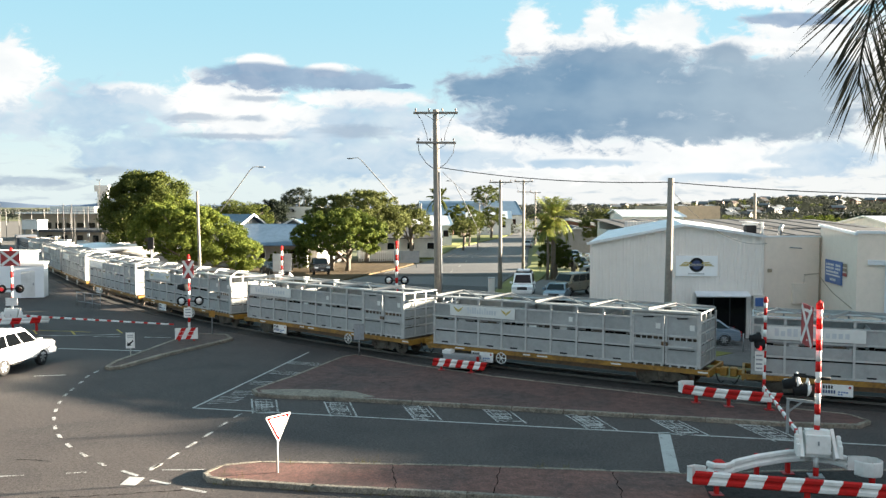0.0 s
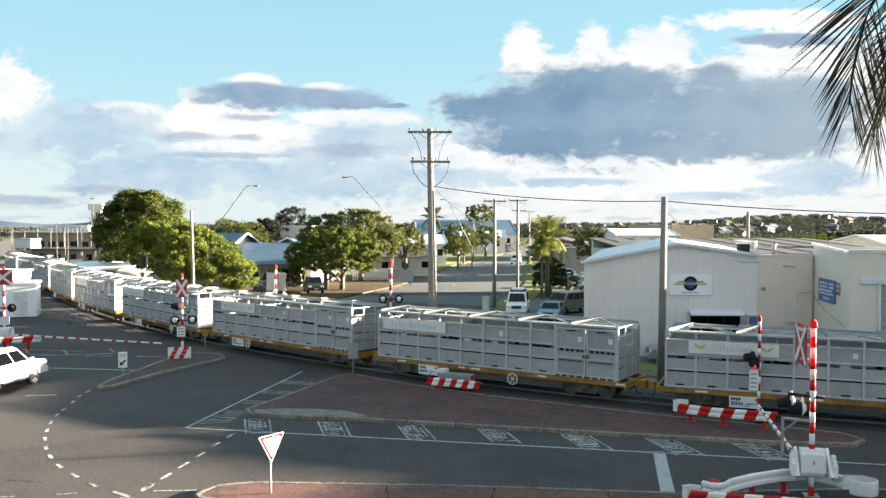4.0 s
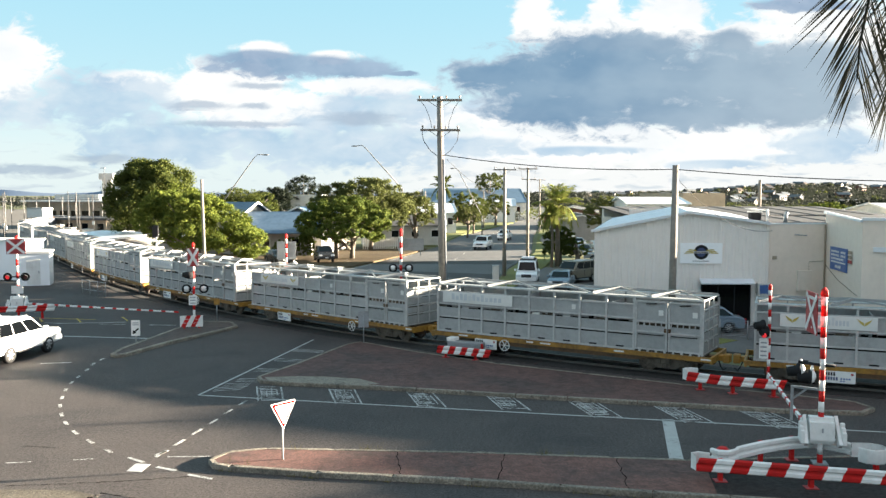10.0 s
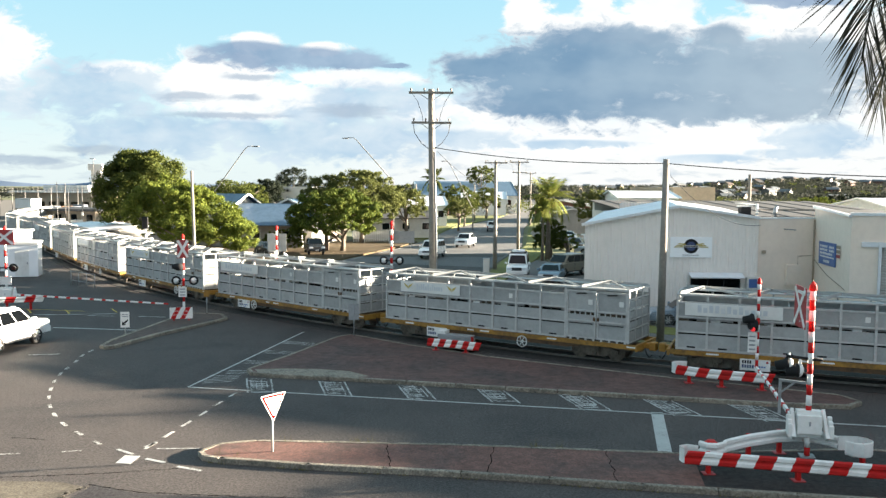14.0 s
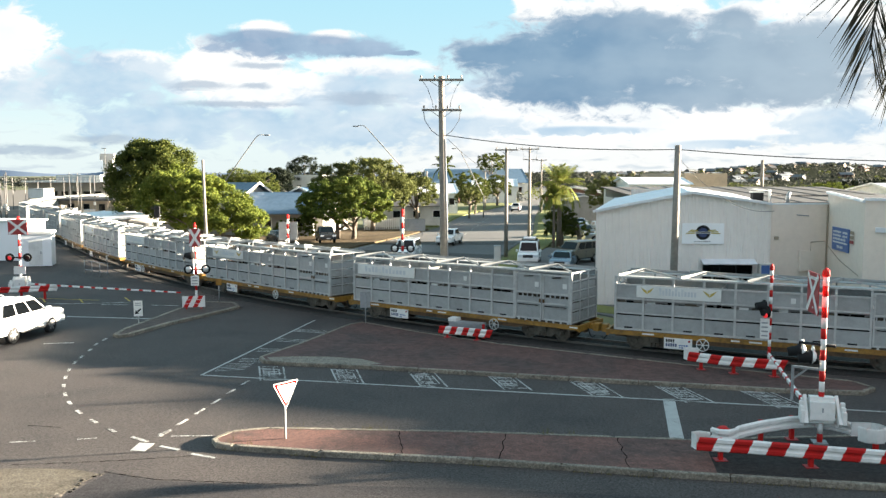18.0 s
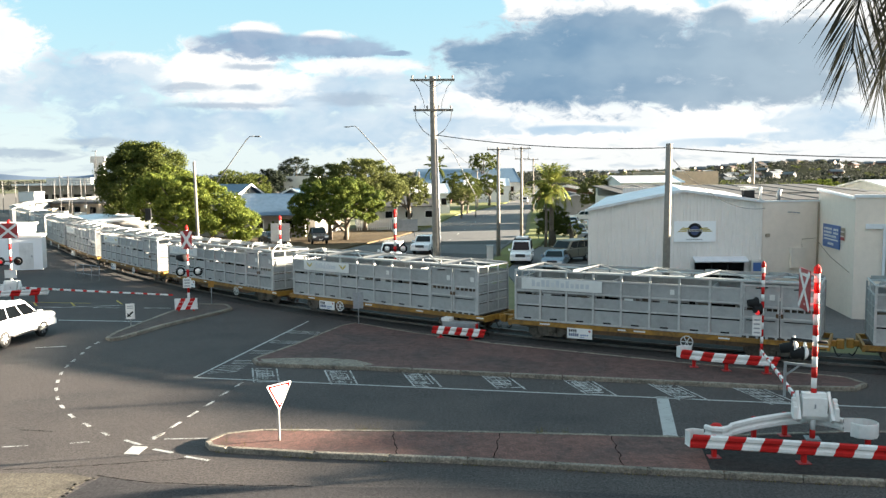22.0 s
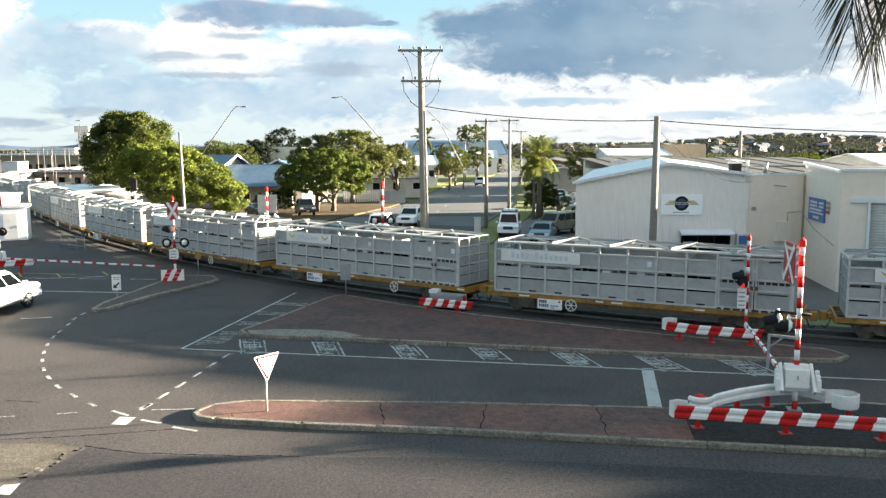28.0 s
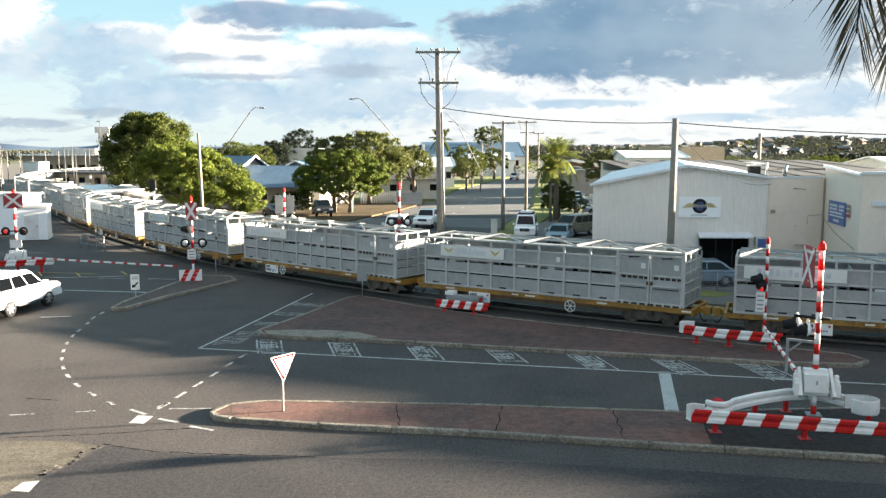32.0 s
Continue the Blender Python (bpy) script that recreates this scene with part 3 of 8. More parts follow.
def build_marks():
    line((-9.44, 31.64), (16.5, 26.25), 0.10)                       # lane edge
    line((-9.44, 31.64), (-6.95, 43.9), 0.10)
    paint_poly([(7.46, 28.27), (7.86, 28.22), (6.90, 23.62), (6.49, 23.66)], name="stop_line")
    rng = random.Random(3)
    u, v = Vector((0.99, -0.10)), Vector((0.23, -0.973))
    starts = [(-7.51, 33.08), (-4.55, 32.68), (-1.47, 32.29), (1.56, 31.78), (4.65, 30.75), (7.61, 30.07), (10.50, 29.42)]
    for i, s in enumerate(starts):
        s = Vector(s)
        width, depth = 0.98, 2.35
        for o in (0.0, width):                                      # outline
            line(s + u * (o + rng.uniform(-0.03, 0.03)), s + u * o + v * depth, 0.07, "worn_paint", "hatch")
        for j in range(11):                                         # worn strokes along and across it
            a = s + v * depth * (j + rng.random() * 0.6) / 11 + u * rng.uniform(0.0, 0.2)
            line(a, a + u * rng.uniform(0.5, 0.75) + v * rng.uniform(-0.12, 0.12), rng.uniform(0.05, 0.10), "worn_paint", "hatch")
        for j in range(4):
            a = s + u * width * (j + 0.7) / 4.6 + v * rng.uniform(0.0, depth * 0.3)
            line(a, a + v * depth * rng.uniform(0.35, 0.7), 0.05, "worn_paint", "hatch")
    for (a, b) in (((-8.6, 34.0), (-7.5, 33.9)), ((-8.3, 36.0), (-6.95, 35.8)), ((-7.9, 38.3), (-6.5, 37.9)), ((-7.5, 40.7), (-5.9, 40.2)), ((-9.1, 32.3), (-8.0, 32.6)), ((-8.9, 33.0), (-7.9, 33.1))):
        for k in range(3):
            d = Vector((0.0, 0.28 * k))
            line(Vector(a) + d, Vector(b) + d, 0.06, "worn_paint", "hatch")
    turn = [(-16.0, 38.6), (-15.95, 37.5), (-15.69, 36.25), (-15.46, 34.87), (-15.28, 33.79), (-14.93, 32.49), (-14.5, 31.25), (-14.0, 30.0),
            (-13.4, 28.79), (-12.75, 27.7), (-11.95, 26.6), (-11.05, 25.6), (-10.1, 24.65)]
    for i, p in enumerate(turn):
        q = Vector(turn[min(i + 1, len(turn) - 1)]) - Vector(turn[max(i - 1, 0)])
        line(Vector(p) - q.normalized() * 0.26, Vector(p) + q.normalized() * 0.24, 0.12, "worn_paint", "dash")
    for p in ((-7.46, 30.49), (-7.68, 29.2), (-7.85, 27.9), (-8.05, 26.7), (-8.25, 25.5), (-8.42, 24.4)):
        line((p[0] - 0.05, p[1] - 0.32), (p[0] + 0.07, p[1] + 0.32), 0.10, "worn_paint", "dash")
    # turning arrow, its barb and the lines beside it
    line((-9.26, 24.02), (-8.66, 23.58), 0.12, name="arrow")
    paint_poly([(-8.85, 22.80), (-8.42, 22.74), (-8.38, 23.40), (-8.84, 23.48)], name="arrow")
    line((-8.14, 23.18), (-7.51, 22.86), 0.12, name="dash")
    line((-8.13, 24.09), (-6.9, 24.14), 0.07, "worn_paint", "line")
    line((-8.53, 24.23), (-8.34, 24.64), 0.12, "worn_paint", "dash")
    line((-10.77, 23.78), (-10.25, 23.90), 0.07, "worn_paint", "line")
    line((-12.6, 23.5), (-11.9, 23.62), 0.07, "worn_paint", "line")
    line((-7.05, 22.53), (-6.3, 22.19), 0.11, "worn_paint", "dash")
    paint_poly([(-9.78, 18.10), (-9.74, 18.60), (-9.40, 18.68), (-9.33, 18.05)], name="dash")
    # the other approach
    line((-20.65, 44.95), (-15.72, 44.24), 0.16)
    line((-23.07, 49.34), (-19.10, 50.01), 0.14, "worn_paint")
    for x, y in ((-24, 49.6), (-20.5, 49.2), (-17.4, 48.9)):
        line((x, y), (x + 1.6, y - 0.15), 0.14, "worn_paint", "dash")
    for x, y in ((-24.5, 36.6), (-21.4, 37.0), (-18.4, 37.6), (-26, 34.7)):
        line((x, y), (x + 1.3, y + 0.25), 0.13, "worn_paint", "dash")
    for x, y in ((-25.2, 51.6), (-22.8, 51.4), (-20.2, 52.0)):
        line((x, y), (x + 0.9, y - 1.5), 0.10, "yellow_paint", "line")
    line((-26.6, 51.9), (-21.4, 50.9), 0.07, "yellow_paint", "line")
    # far street
    line((-9.4, 86.5), (-4.0, 106), 0.14, "worn_paint")
    for i in range(9):
        y = 98 + i * 9.0
        x = 1.2 + (y - 98) * 0.128
        line((x, y), (x + 0.35, y + 3.0), 0.10, "worn_paint", "dash")
    # long cracks, and a broken edge of the old seal beside a newer lane
    for pts in ([(-11.6, 21.62), (-10.28, 21.78), (-8.62, 22.02), (-6.97, 22.38)], [(-8.89, 21.11), (-7.4, 20.57), (-5.62, 20.37), (-3.2, 20.2)],
                [(-12.88, 25.12), (-12.3, 25.05), (-11.76, 24.96)], [(-8.0, 13.6), (-4, 13.2), (2, 12.7)]):
        for a, b in zip(pts, pts[1:]):
            a, b = Vector(a), Vector(b)
            last, n = a, max(2, int((b - a).length / 0.22))
            for i in range(1, n + 1):
                q = a.lerp(b, i / n) + Vector((rng.uniform(-0.02, 0.02), rng.uniform(-0.045, 0.045)))
                line(last, q, rng.uniform(0.010, 0.028), "pit" if i % 2 else "patch", "crack")
                last = q
    edge = [(-9.55, 18.75), (-9.39, 19.21), (-9.18, 19.68), (-9.04, 20.37), (-8.85, 21.0)]
    for i in range(40):
        f = rng.random() * 4
        a, b = Vector(edge[int(f)]), Vector(edge[int(f) + 1])
        c = a.lerp(b, f - int(f)) + Vector((rng.uniform(-0.22, 0.03), rng.uniform(-0.05, 0.05)))
        r = rng.uniform(0.02, 0.065)
        paint_poly([(c.x + r * rng.uniform(0.7, 1.4) * math.cos(k), c.y + r * rng.uniform(0.6, 1.3) * math.sin(k)) for k in (0.2, 1.3, 2.4, 3.5, 4.5, 5.6)], ("pit", "patch", "dirt", "concrete")[i % 4], "broken_edge")
    old = [(-13.0, 19.2), (-12.6, 20.8), (-11.6, 21.35), (-10.72, 21.35), (-9.71, 21.3), (-8.95, 20.95), (-9.14, 20.3), (-9.28, 19.6), (-9.5, 19.2), (-9.62, 18.5), (-10.0, 17.6), (-12.5, 17.4)]
    bm = bmesh.new()
    bm_prism(bm, old, -0.02, 0.0035)
    part("old_seal", bm, "seal", ROAD_PAINT, "pale broken old road seal")
    bm = bmesh.new()
    bm_prism(bm, [(-40, 9.0), (-14, 13.5), (-9.5, 18.2), (-8.75, 21.0), (-7.4, 20.5), (-5.62, 20.30), (0.7, 20.0), (5.3, 19.4), (20, 16.6), (40, 12.0), (40, -5), (-40, -5)], -0.02, 0.0025)
    part("newer_lane", bm, "lane", ROAD_PAINT, "smoother grey lane surface")
    # darker bands across the asphalt
    for pts in ([(2.9, 62), (-8, 66), (-9, 70), (3.6, 68)], [(4, 75), (-9.8, 82), (-9.2, 85.5), (5.6, 80)],
                [(-8.2, 92), (7.4, 92), (8.2, 96), (-7.0, 97)]):
        paint_poly(pts, "patch", "repair")


build_marks()


def island(name, outline, label, surf="paver", h=0.15, kerb=0.16):
    """A kerbed traffic island: kerb stones round a paved top."""
    ob = thing(name, label, "traffic island", kind="structure")
    pts = [Vector(p) for p in outline]
    n = len(pts)
    area = sum(pts[i].x * pts[(i + 1) % n].y - pts[(i + 1) % n].x * pts[i].y for i in range(n))
    if area < 0:
        pts = pts[::-1]
    inner = []
    for i in range(n):
        a, b, c = pts[i - 1], pts[i], pts[(i + 1) % n]
        d1, d2 = (b - a).normalized(), (c - b).normalized()
        m = (Vector((-d1.y, d1.x)) + Vector((-d2.y, d2.x))).normalized()
        inner.append(b + m * kerb)
    bm = bmesh.new()
    bm_prism(bm, [tuple(p) for p in inner], -0.05, h - 0.012)
    part("paving", bm, surf, ob)
    for i in range(n):
        a, b, ai, bi = pts[i], pts[(i + 1) % n], inner[i], inner[(i + 1) % n]
        k = max(1, round((b - a).length / 2.2))
        for j in range(k):
            f0, f1 = j / k, (j + 1) / k - 0.007 * min(1.0, 1.2 / max((b - a).length / k, 0.1))
            q = [a.lerp(b, f0), a.lerp(b, f1), ai.lerp(bi, f1), ai.lerp(bi, f0)]
            bm = bmesh.new()
            v = [bm.verts.new((p.x, p.y, z)) for z in (-0.05, h - 0.03, h) for p in q]
            c = (q[0] + q[1] + q[2] + q[3]) / 4
            for w in v[8:10]:
                w.co.x += (c.x - w.co.x) * 0.18
                w.co.y += (c.y - w.co.y) * 0.18
            bm.faces.new(v[8:12])
            for lo in (0, 4):
                for e in range(4):
                    bm.faces.new((v[lo + e], v[lo + (e + 1) % 4], v[lo + 4 + (e + 1) % 4], v[lo + 4 + e]))
            part("kerb_stone", bm, "concrete", ob)
    return ob


island("island_1", [(-6.75, 23.45), (-6.5, 23.0), (-6.0, 22.8), (-3.5, 22.3), (0.7, 21.7), (5.3, 20.8), (10.9, 19.8), (20, 17.9), (34, 14.8), (34, 18.5),
                    (20, 22.0), (12.5, 23.9), (6.9, 23.5), (0.8, 24.2), (-5.3, 24.55), (-6.4, 24.2)], "kerbed traffic island of faded red pavers")
island("island_2", [(-7.8, 34.3), (-7.5, 33.6), (-6.75, 33.3), (-3.0, 32.6), (4.6, 30.75), (12.0, 29.0), (14.6, 28.7), (15.3, 29.3), (15.0, 30.3),
                    (9.55, 33.0), (2.4, 37.1), (-1.2, 39.8), (-4.3, 42.6), (-5.0, 41.9), (-6.6, 37.2)], "large kerbed island of dull red pavers", surf="paver_worn")
island("island_3", [(-15.85, 39.2), (-15.5, 38.95), (-15.1, 39.2), (-14.1, 42.5), (-12.3, 46.6), (-11.9, 47.8), (-12.6, 49.3), (-14.9, 49.6), (-15.5, 44.5), (-15.95, 40.6)],
       "narrow kerbed island with dark brown paving beside the crossing", surf="paver_dark", kerb=0.22)

dark = bmesh.new()
bm_prism(dark, [(6.9, 20.72), (10.9, 20.0), (20, 18.15), (33.7, 15.1), (33.7, 18.3), (20, 21.8), (12.45, 23.7), (7.35, 23.32)], 0.10, 0.144)
part("dark_paving", dark, "tar", [o for o in bpy.data.objects if o.name == "island_1"][0], "dark tarred part of the island")

crack_rng = random.Random(12)
near_island = [o for o in bpy.data.objects if o.name == "island_1"][0]
for (x0, y0), (x1, y1) in (((1.75, 23.95), (1.45, 21.72)), ((4.95, 23.55), (4.75, 21.1)), ((-1.4, 24.2), (-1.2, 22.15))):
    last = Vector((x0, y0))
    for i in range(1, 10):
        q = Vector((x0, y0)).lerp(Vector((x1, y1)), i / 9) + Vector((crack_rng.uniform(-0.05, 0.05), 0))
        bm = bmesh.new()
        bm_bar(bm, (*last, 0.1385), (*q, 0.1385), crack_rng.uniform(0.012, 0.03), 0.006)
        part("crack", bm, "pit", near_island)
        last = q
bm = bmesh.new()                                                    # concrete laid at the worn nose of the large island
bm_prism(bm, [(-7.45, 34.2), (-7.2, 33.65), (-6.6, 33.45), (-3.1, 32.8), (-2.6, 33.0), (-3.5, 33.9), (-4.9, 34.3), (-6.2, 34.35)], 0.10, 0.1425)
part("concrete_nose", bm, "concrete", [o for o in bpy.data.objects if o.name == "island_2"][0], "worn grey concrete patch")

# ---- the cattle train ----
M["signnavy"] = material("navy_paint", (0.03, 0.05, 0.14), (0.04, 0.06, 0.15), rough=0.5, bump=0)
M["signblue"] = material("blue_sign", (0.05, 0.12, 0.33), (0.06, 0.13, 0.30), rough=0.45, grain=3, stain=1, bump=0)
M["faded"] = material("faded_lettering", (0.46, 0.49, 0.52), (0.58, 0.59, 0.58), rough=0.6, grain=5, stain=2, bump=0)
CRATE_L, CRATE_W, Z0, Z1, PITCH = 12.84, 2.56, 1.05, 3.36, 14.53
HALF = CRATE_L / 2
WAGONS = []


def wheel_mesh():
    bm = bmesh.new()
    prof = [(-0.065, 0.10), (-0.065, 0.34), (-0.02, 0.40), (-0.02, 0.43), (0.01, 0.43), (0.02, 0.41), (0.075, 0.40), (0.075, 0.34), (0.03, 0.30), (0.03, 0.12)]
    n = 20
    rings = [[bm.verts.new((r * math.cos(2 * math.pi * i / n), y, r * math.sin(2 * math.pi * i / n))) for i in range(n)] for y, r in prof]
    for a, b in zip(rings, rings[1:]):
        for i in range(n):
            bm.faces.new((a[i], a[(i + 1) % n], b[(i + 1) % n], b[i]))
    bm.faces.new(rings[0])
    bm.faces.new(rings[-1][::-1])
    return mesh_of("wheel", bm, "bogie")


def build_bogie(wagon, x, wheel):
    b = part("bogie", _side_frame(-0.78), "bogie", wagon, at=pose(x, 0, 0))
    part("side_frame", _side_frame(0.78), "bogie", b)
    bm = bmesh.new()
    bm_box(bm, (-0.22, -0.95, 0.50), (0.22, 0.95, 0.78))
    bmesh.ops.bevel(bm, geom=bm.edges[:], offset=0.04, segments=1, affect="EDGES")
    part("bolster", bm, "bogie", b)
    for dx in (-0.84, 0.84):
        for y in (-0.56, 0.56):
            w = new("wheel", wheel)
            w.parent, w.matrix_basis = b, pose(dx, y, 0.53, 0, 0, 0 if y < 0 else 180)
        tube_part("axle", [(dx, -0.7, 0.53), (dx, 0.7, 0.53)], 0.07, "bogie", b)
    return b


def _side_frame(y):
    """A cast side frame with axle boxes and coil springs."""
    bm = bmesh.new()
    pts = [(-1.05, 0.46), (-1.05, 0.62), (-0.5, 0.76), (0.5, 0.76), (1.05, 0.62), (1.05, 0.46), (0.62, 0.46), (0.42, 0.30), (-0.42, 0.30), (-0.62, 0.46)]
    lo, hi = [[bm.verts.new((px, y + d, pz)) for px, pz in pts] for d in (-0.06, 0.06)]
    bm.faces.new(lo)
    bm.faces.new(hi[::-1])
    for i in range(len(pts)):
        bm.faces.new((lo[i], lo[(i + 1) % len(pts)], hi[(i + 1) % len(pts)], hi[i]))
    for dx in (-0.84, 0.84):
        bm_tube(bm, [(dx, y - 0.12, 0.53), (dx, y + 0.12, 0.53)], 0.13, 10)
    for dx in (-0.16, 0.0, 0.16):
        bm_tube(bm, [(dx, y - 0.03, 0.31), (dx, y - 0.03, 0.60)], 0.07, 8)
    return bm


def build_wagon():
    w = thing("cattle_wagon", "slatted galvanised cattle wagon on a yellow underframe", "railway wagon", group="wagons of the cattle train")
    # underframe: thin yellow sole bars over a dark fish-bellied frame
    bm = bmesh.new()
    for y in (-1.28, 1.20):
        bm_box(bm, (-HALF - 0.35, y, 0.82), (HALF + 0.35, y + 0.08, 1.02))
        bm_box(bm, (-HALF - 0.35, y - (0.03 if y < 0 else -0.05), 0.985), (HALF + 0.35, y + (0.11 if y > 0 else 0.0), 1.02))
    for x in (-HALF - 0.35, HALF + 0.25):
        bm_box(bm, (x, -1.19, 0.74), (x + 0.10, 1.19, 1.015))
    part("underframe", bm, "under", w, "yellow painted steel underframe, rust stained")
    bm = bmesh.new()
    for i in range(9):
        x = -6 + 1.5 * i
        bm_box(bm, (x, -1.17, 0.84), (x + 0.08, 1.17, 0.97))
    bm_box(bm, (-6.6, -0.22, 0.55), (6.6, 0.22, 0.90))
    v = [(-4.6, 0.815), (4.6, 0.815), (3.5, 0.63), (-3.5, 0.63)]
    for y in (-1.22, 1.17):
        lo, hi = [[bm.verts.new((a, y + d, b)) for a, b in v] for d in (0, 0.05)]
        bm.faces.new(lo), bm.faces.new(hi[::-1])
        for i in range(4):
            bm.faces.new((lo[i], lo[(i + 1) % 4], hi[(i + 1) % 4], hi[i]))
    part("fish_belly", bm, "rust", w, "rusty dark girder under the deck")
    box_part("floor", (-HALF - 0.02, -1.26, 1.02), (HALF + 0.02, 1.26, 1.06), "deck", w)
    wheel = wheel_mesh()
    for x in (-4.75, 4.75):
        build_bogie(w, x, wheel)
    # sides: posts, rails, sheets
    doors_from = HALF - 2.95
    edges = [-HALF + i * (doors_from + HALF) / 8 for i in range(9)]
    post = mesh_box("post", (-0.045, -0.06, 0), (0.045, 0.035, Z1 - Z0 - 0.06), "galv_bar")
    y = -(CRATE_W / 2 - 0.045)
    for i, x in enumerate(edges + [HALF - 0.045]):
        o = new("post", post)
        o.parent, o.matrix_basis = w, pose(x + (0.045 if i == 0 else 0), y, Z0)
    rails = ((Z0 + 0.03, 0.08), (Z0 + 0.735, 0.065), (Z0 + 1.355, 0.065), (Z0 + 1.955, 0.065), (Z1 - 0.03, 0.07))
    bands = ((Z0 + 0.07, Z0 + 0.632), (Z0 + 0.767, Z0 + 1.18), (Z0 + 1.387, Z0 + 1.923))
    for z, h in rails:
        box_part("rail", (-HALF, y - 0.05, z - h / 2), (doors_from if z < Z1 - 0.1 else HALF, y + 0.04, z + h / 2), "galv_bar", w)
    for i in range(8):
        a, b = edges[i] + 0.047, edges[i + 1] - 0.047
        for z0, z1 in bands:
            box_part("panel", (a, y - 0.006, z0), (b, y + 0.016, z1), "galv", w)
        box_part("drain_slot", (a + 0.40, y - 0.012, Z0 + 0.075), (b - 0.40, y + 0.017, Z0 + 0.14), "black", w)
        rr = random.Random(60 + i)
        x = a + rr.uniform(0, 0.2)
        while x < b - 0.1:                                          # ragged dark and pale scraps imitate interior shade in the upper slot
            e = min(b, x + rr.uniform(0.15, 0.5))
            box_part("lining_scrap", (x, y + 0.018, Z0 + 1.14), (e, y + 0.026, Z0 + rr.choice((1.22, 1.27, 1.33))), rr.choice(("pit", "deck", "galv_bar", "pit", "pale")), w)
            x = e + rr.choice((0.02, 0.04, 0.12))
        if i in (2, 5):
            box_part("label_plate", (b - 0.34, y - 0.011, Z0 + 1.55), (b - 0.16, y - 0.0062, Z0 + 1.76), "pale", w, "small white label plate")
    # added dark sheets: the crate's inner shade behind the lower slot and along the middle
    box_part("lining", (-HALF + 0.06, y + 0.018, Z0 + 0.02), (HALF - 0.06, y + 0.028, Z0 + 0.74), "pit", w, "dark sheet standing in for the shaded interior")
    box_part("lining", (-HALF + 0.06, -0.02, Z0 + 0.1), (HALF - 0.06, 0.0, Z0 + 1.02), "deck", w, "dark sheet added along the middle for interior shade")
    # pair of framed doors at the trailing end
    for j in range(2):
        a = doors_from + 0.06 + j * 1.42
        b = a + 1.38
        yo = y - 0.01
        d = box_part("door", (a + 0.03, yo + 0.0142, Z0 + 0.08), (b - 0.03, yo + 0.018, Z0 + 1.09), "galv", w, "galvanised framed door, closed")
        for x in (a, b - 0.07):
            box_part("stile", (x, yo - 0.055, Z0 + 0.06), (x + 0.07, yo + 0.02, Z0 + 2.16), "galv_bar", d)
        for z in (Z0 + 0.06, Z0 + 0.80, Z0 + 1.24, Z0 + 2.09):
            box_part("door_rail", (a + 0.07, yo - 0.05, z), (b - 0.07, yo + 0.013, z + 0.07), "galv_bar", d)
        for z0, z1 in ((Z0 + 0.13, Z0 + 0.80), (Z0 + 0.87, Z0 + 1.10), (Z0 + 1.31, Z0 + 2.09)):
            box_part("panel", (a + 0.07, yo + 0.0, z0), (b - 0.07, yo + 0.014, z1), "galv", d)
        for k in range(5):
            x = a + 0.10 + k * 0.25
            box_part("slat", (x, yo - 0.006, Z0 + 1.10), (x + (0.06 if k % 2 else 0.04), yo + 0.014, Z0 + 1.24), "galv_bar", d)
        tube_part("latch_bar", [(a + 0.15, yo - 0.08, Z0 + 0.72), (b - 0.15, yo - 0.08, Z0 + 0.72)], 0.02, "black", d, n=6)
        box_part("latch_plate", ((a + 0.02, b - 0.12)[1 - j], yo - 0.085, Z0 + 0.86), ((a + 0.12, b - 0.02)[1 - j], yo - 0.056, Z0 + 1.02), "rust", d)
        box_part("label_plate", (b - 0.38, yo - 0.006, Z0 + 1.55), (b - 0.18, yo - 0.001, Z0 + 1.78), "pale", d, "small white label plate")
        tube_part("top_catch", [((a + b) / 2 - 0.2, yo - 0.075, Z0 + 2.02), ((a + b) / 2 + 0.25, yo - 0.075, Z0 + 2.06)], 0.025, "black", d, n=6)
    for j in range(8):
        x = doors_from + 0.22 + j * 0.36
        box_part("hinge_lug", (x, y - 0.075, Z0 - 0.02), (x + 0.09, y - 0.02, Z0 + 0.07), "galv_bar", w)
    bm = bmesh.new()                                             # the side away from the road
    for x in edges + [HALF]:
        bm_box(bm, (x - 0.035, -y - 0.035, Z0), (x + 0.035, -y + 0.035, Z1 - 0.12))
    for z, h in rails:
        bm_box(bm, (-HALF, -y - 0.04, z - h / 2), (HALF, -y + 0.045, z + h / 2))
    for z0, z1 in bands:
        bm_box(bm, (-HALF + 0.04, -y - 0.012, z0), (HALF - 0.04, -y + 0.012, z1))
    part("far_side", bm, "galv", w)
    # ends
    for e in (-1, 1):
        x = e * (HALF - 0.03)
        for yy in (-0.42, 0.42):
            box_part("end_post", (x - 0.03, yy - 0.04, Z0), (x + 0.03, yy + 0.04, Z1), "galv_bar", w)
        for z in (Z0 + 0.02, Z0 + 0.55, Z0 + 0.98, Z0 + 1.42, Z0 + 1.86, Z1 - 0.06):
            box_part("end_rail", (x - 0.025, -CRATE_W / 2 + 0.072, z), (x + 0.025, CRATE_W / 2 - 0.072, z + 0.055), "galv_bar", w)
        for z0, z1 in ((Z0 + 0.08, Z0 + 0.50), (Z0 + 0.63, Z0 + 0.92), (Z0 + 1.06, Z0 + 1.36), (Z0 + 1.50, Z0 + 1.80)):
            box_part("end_panel", (x - 0.012, -CRATE_W / 2 + 0.08, z0), (x + 0.012, CRATE_W / 2 - 0.08, z1), "galv", w)
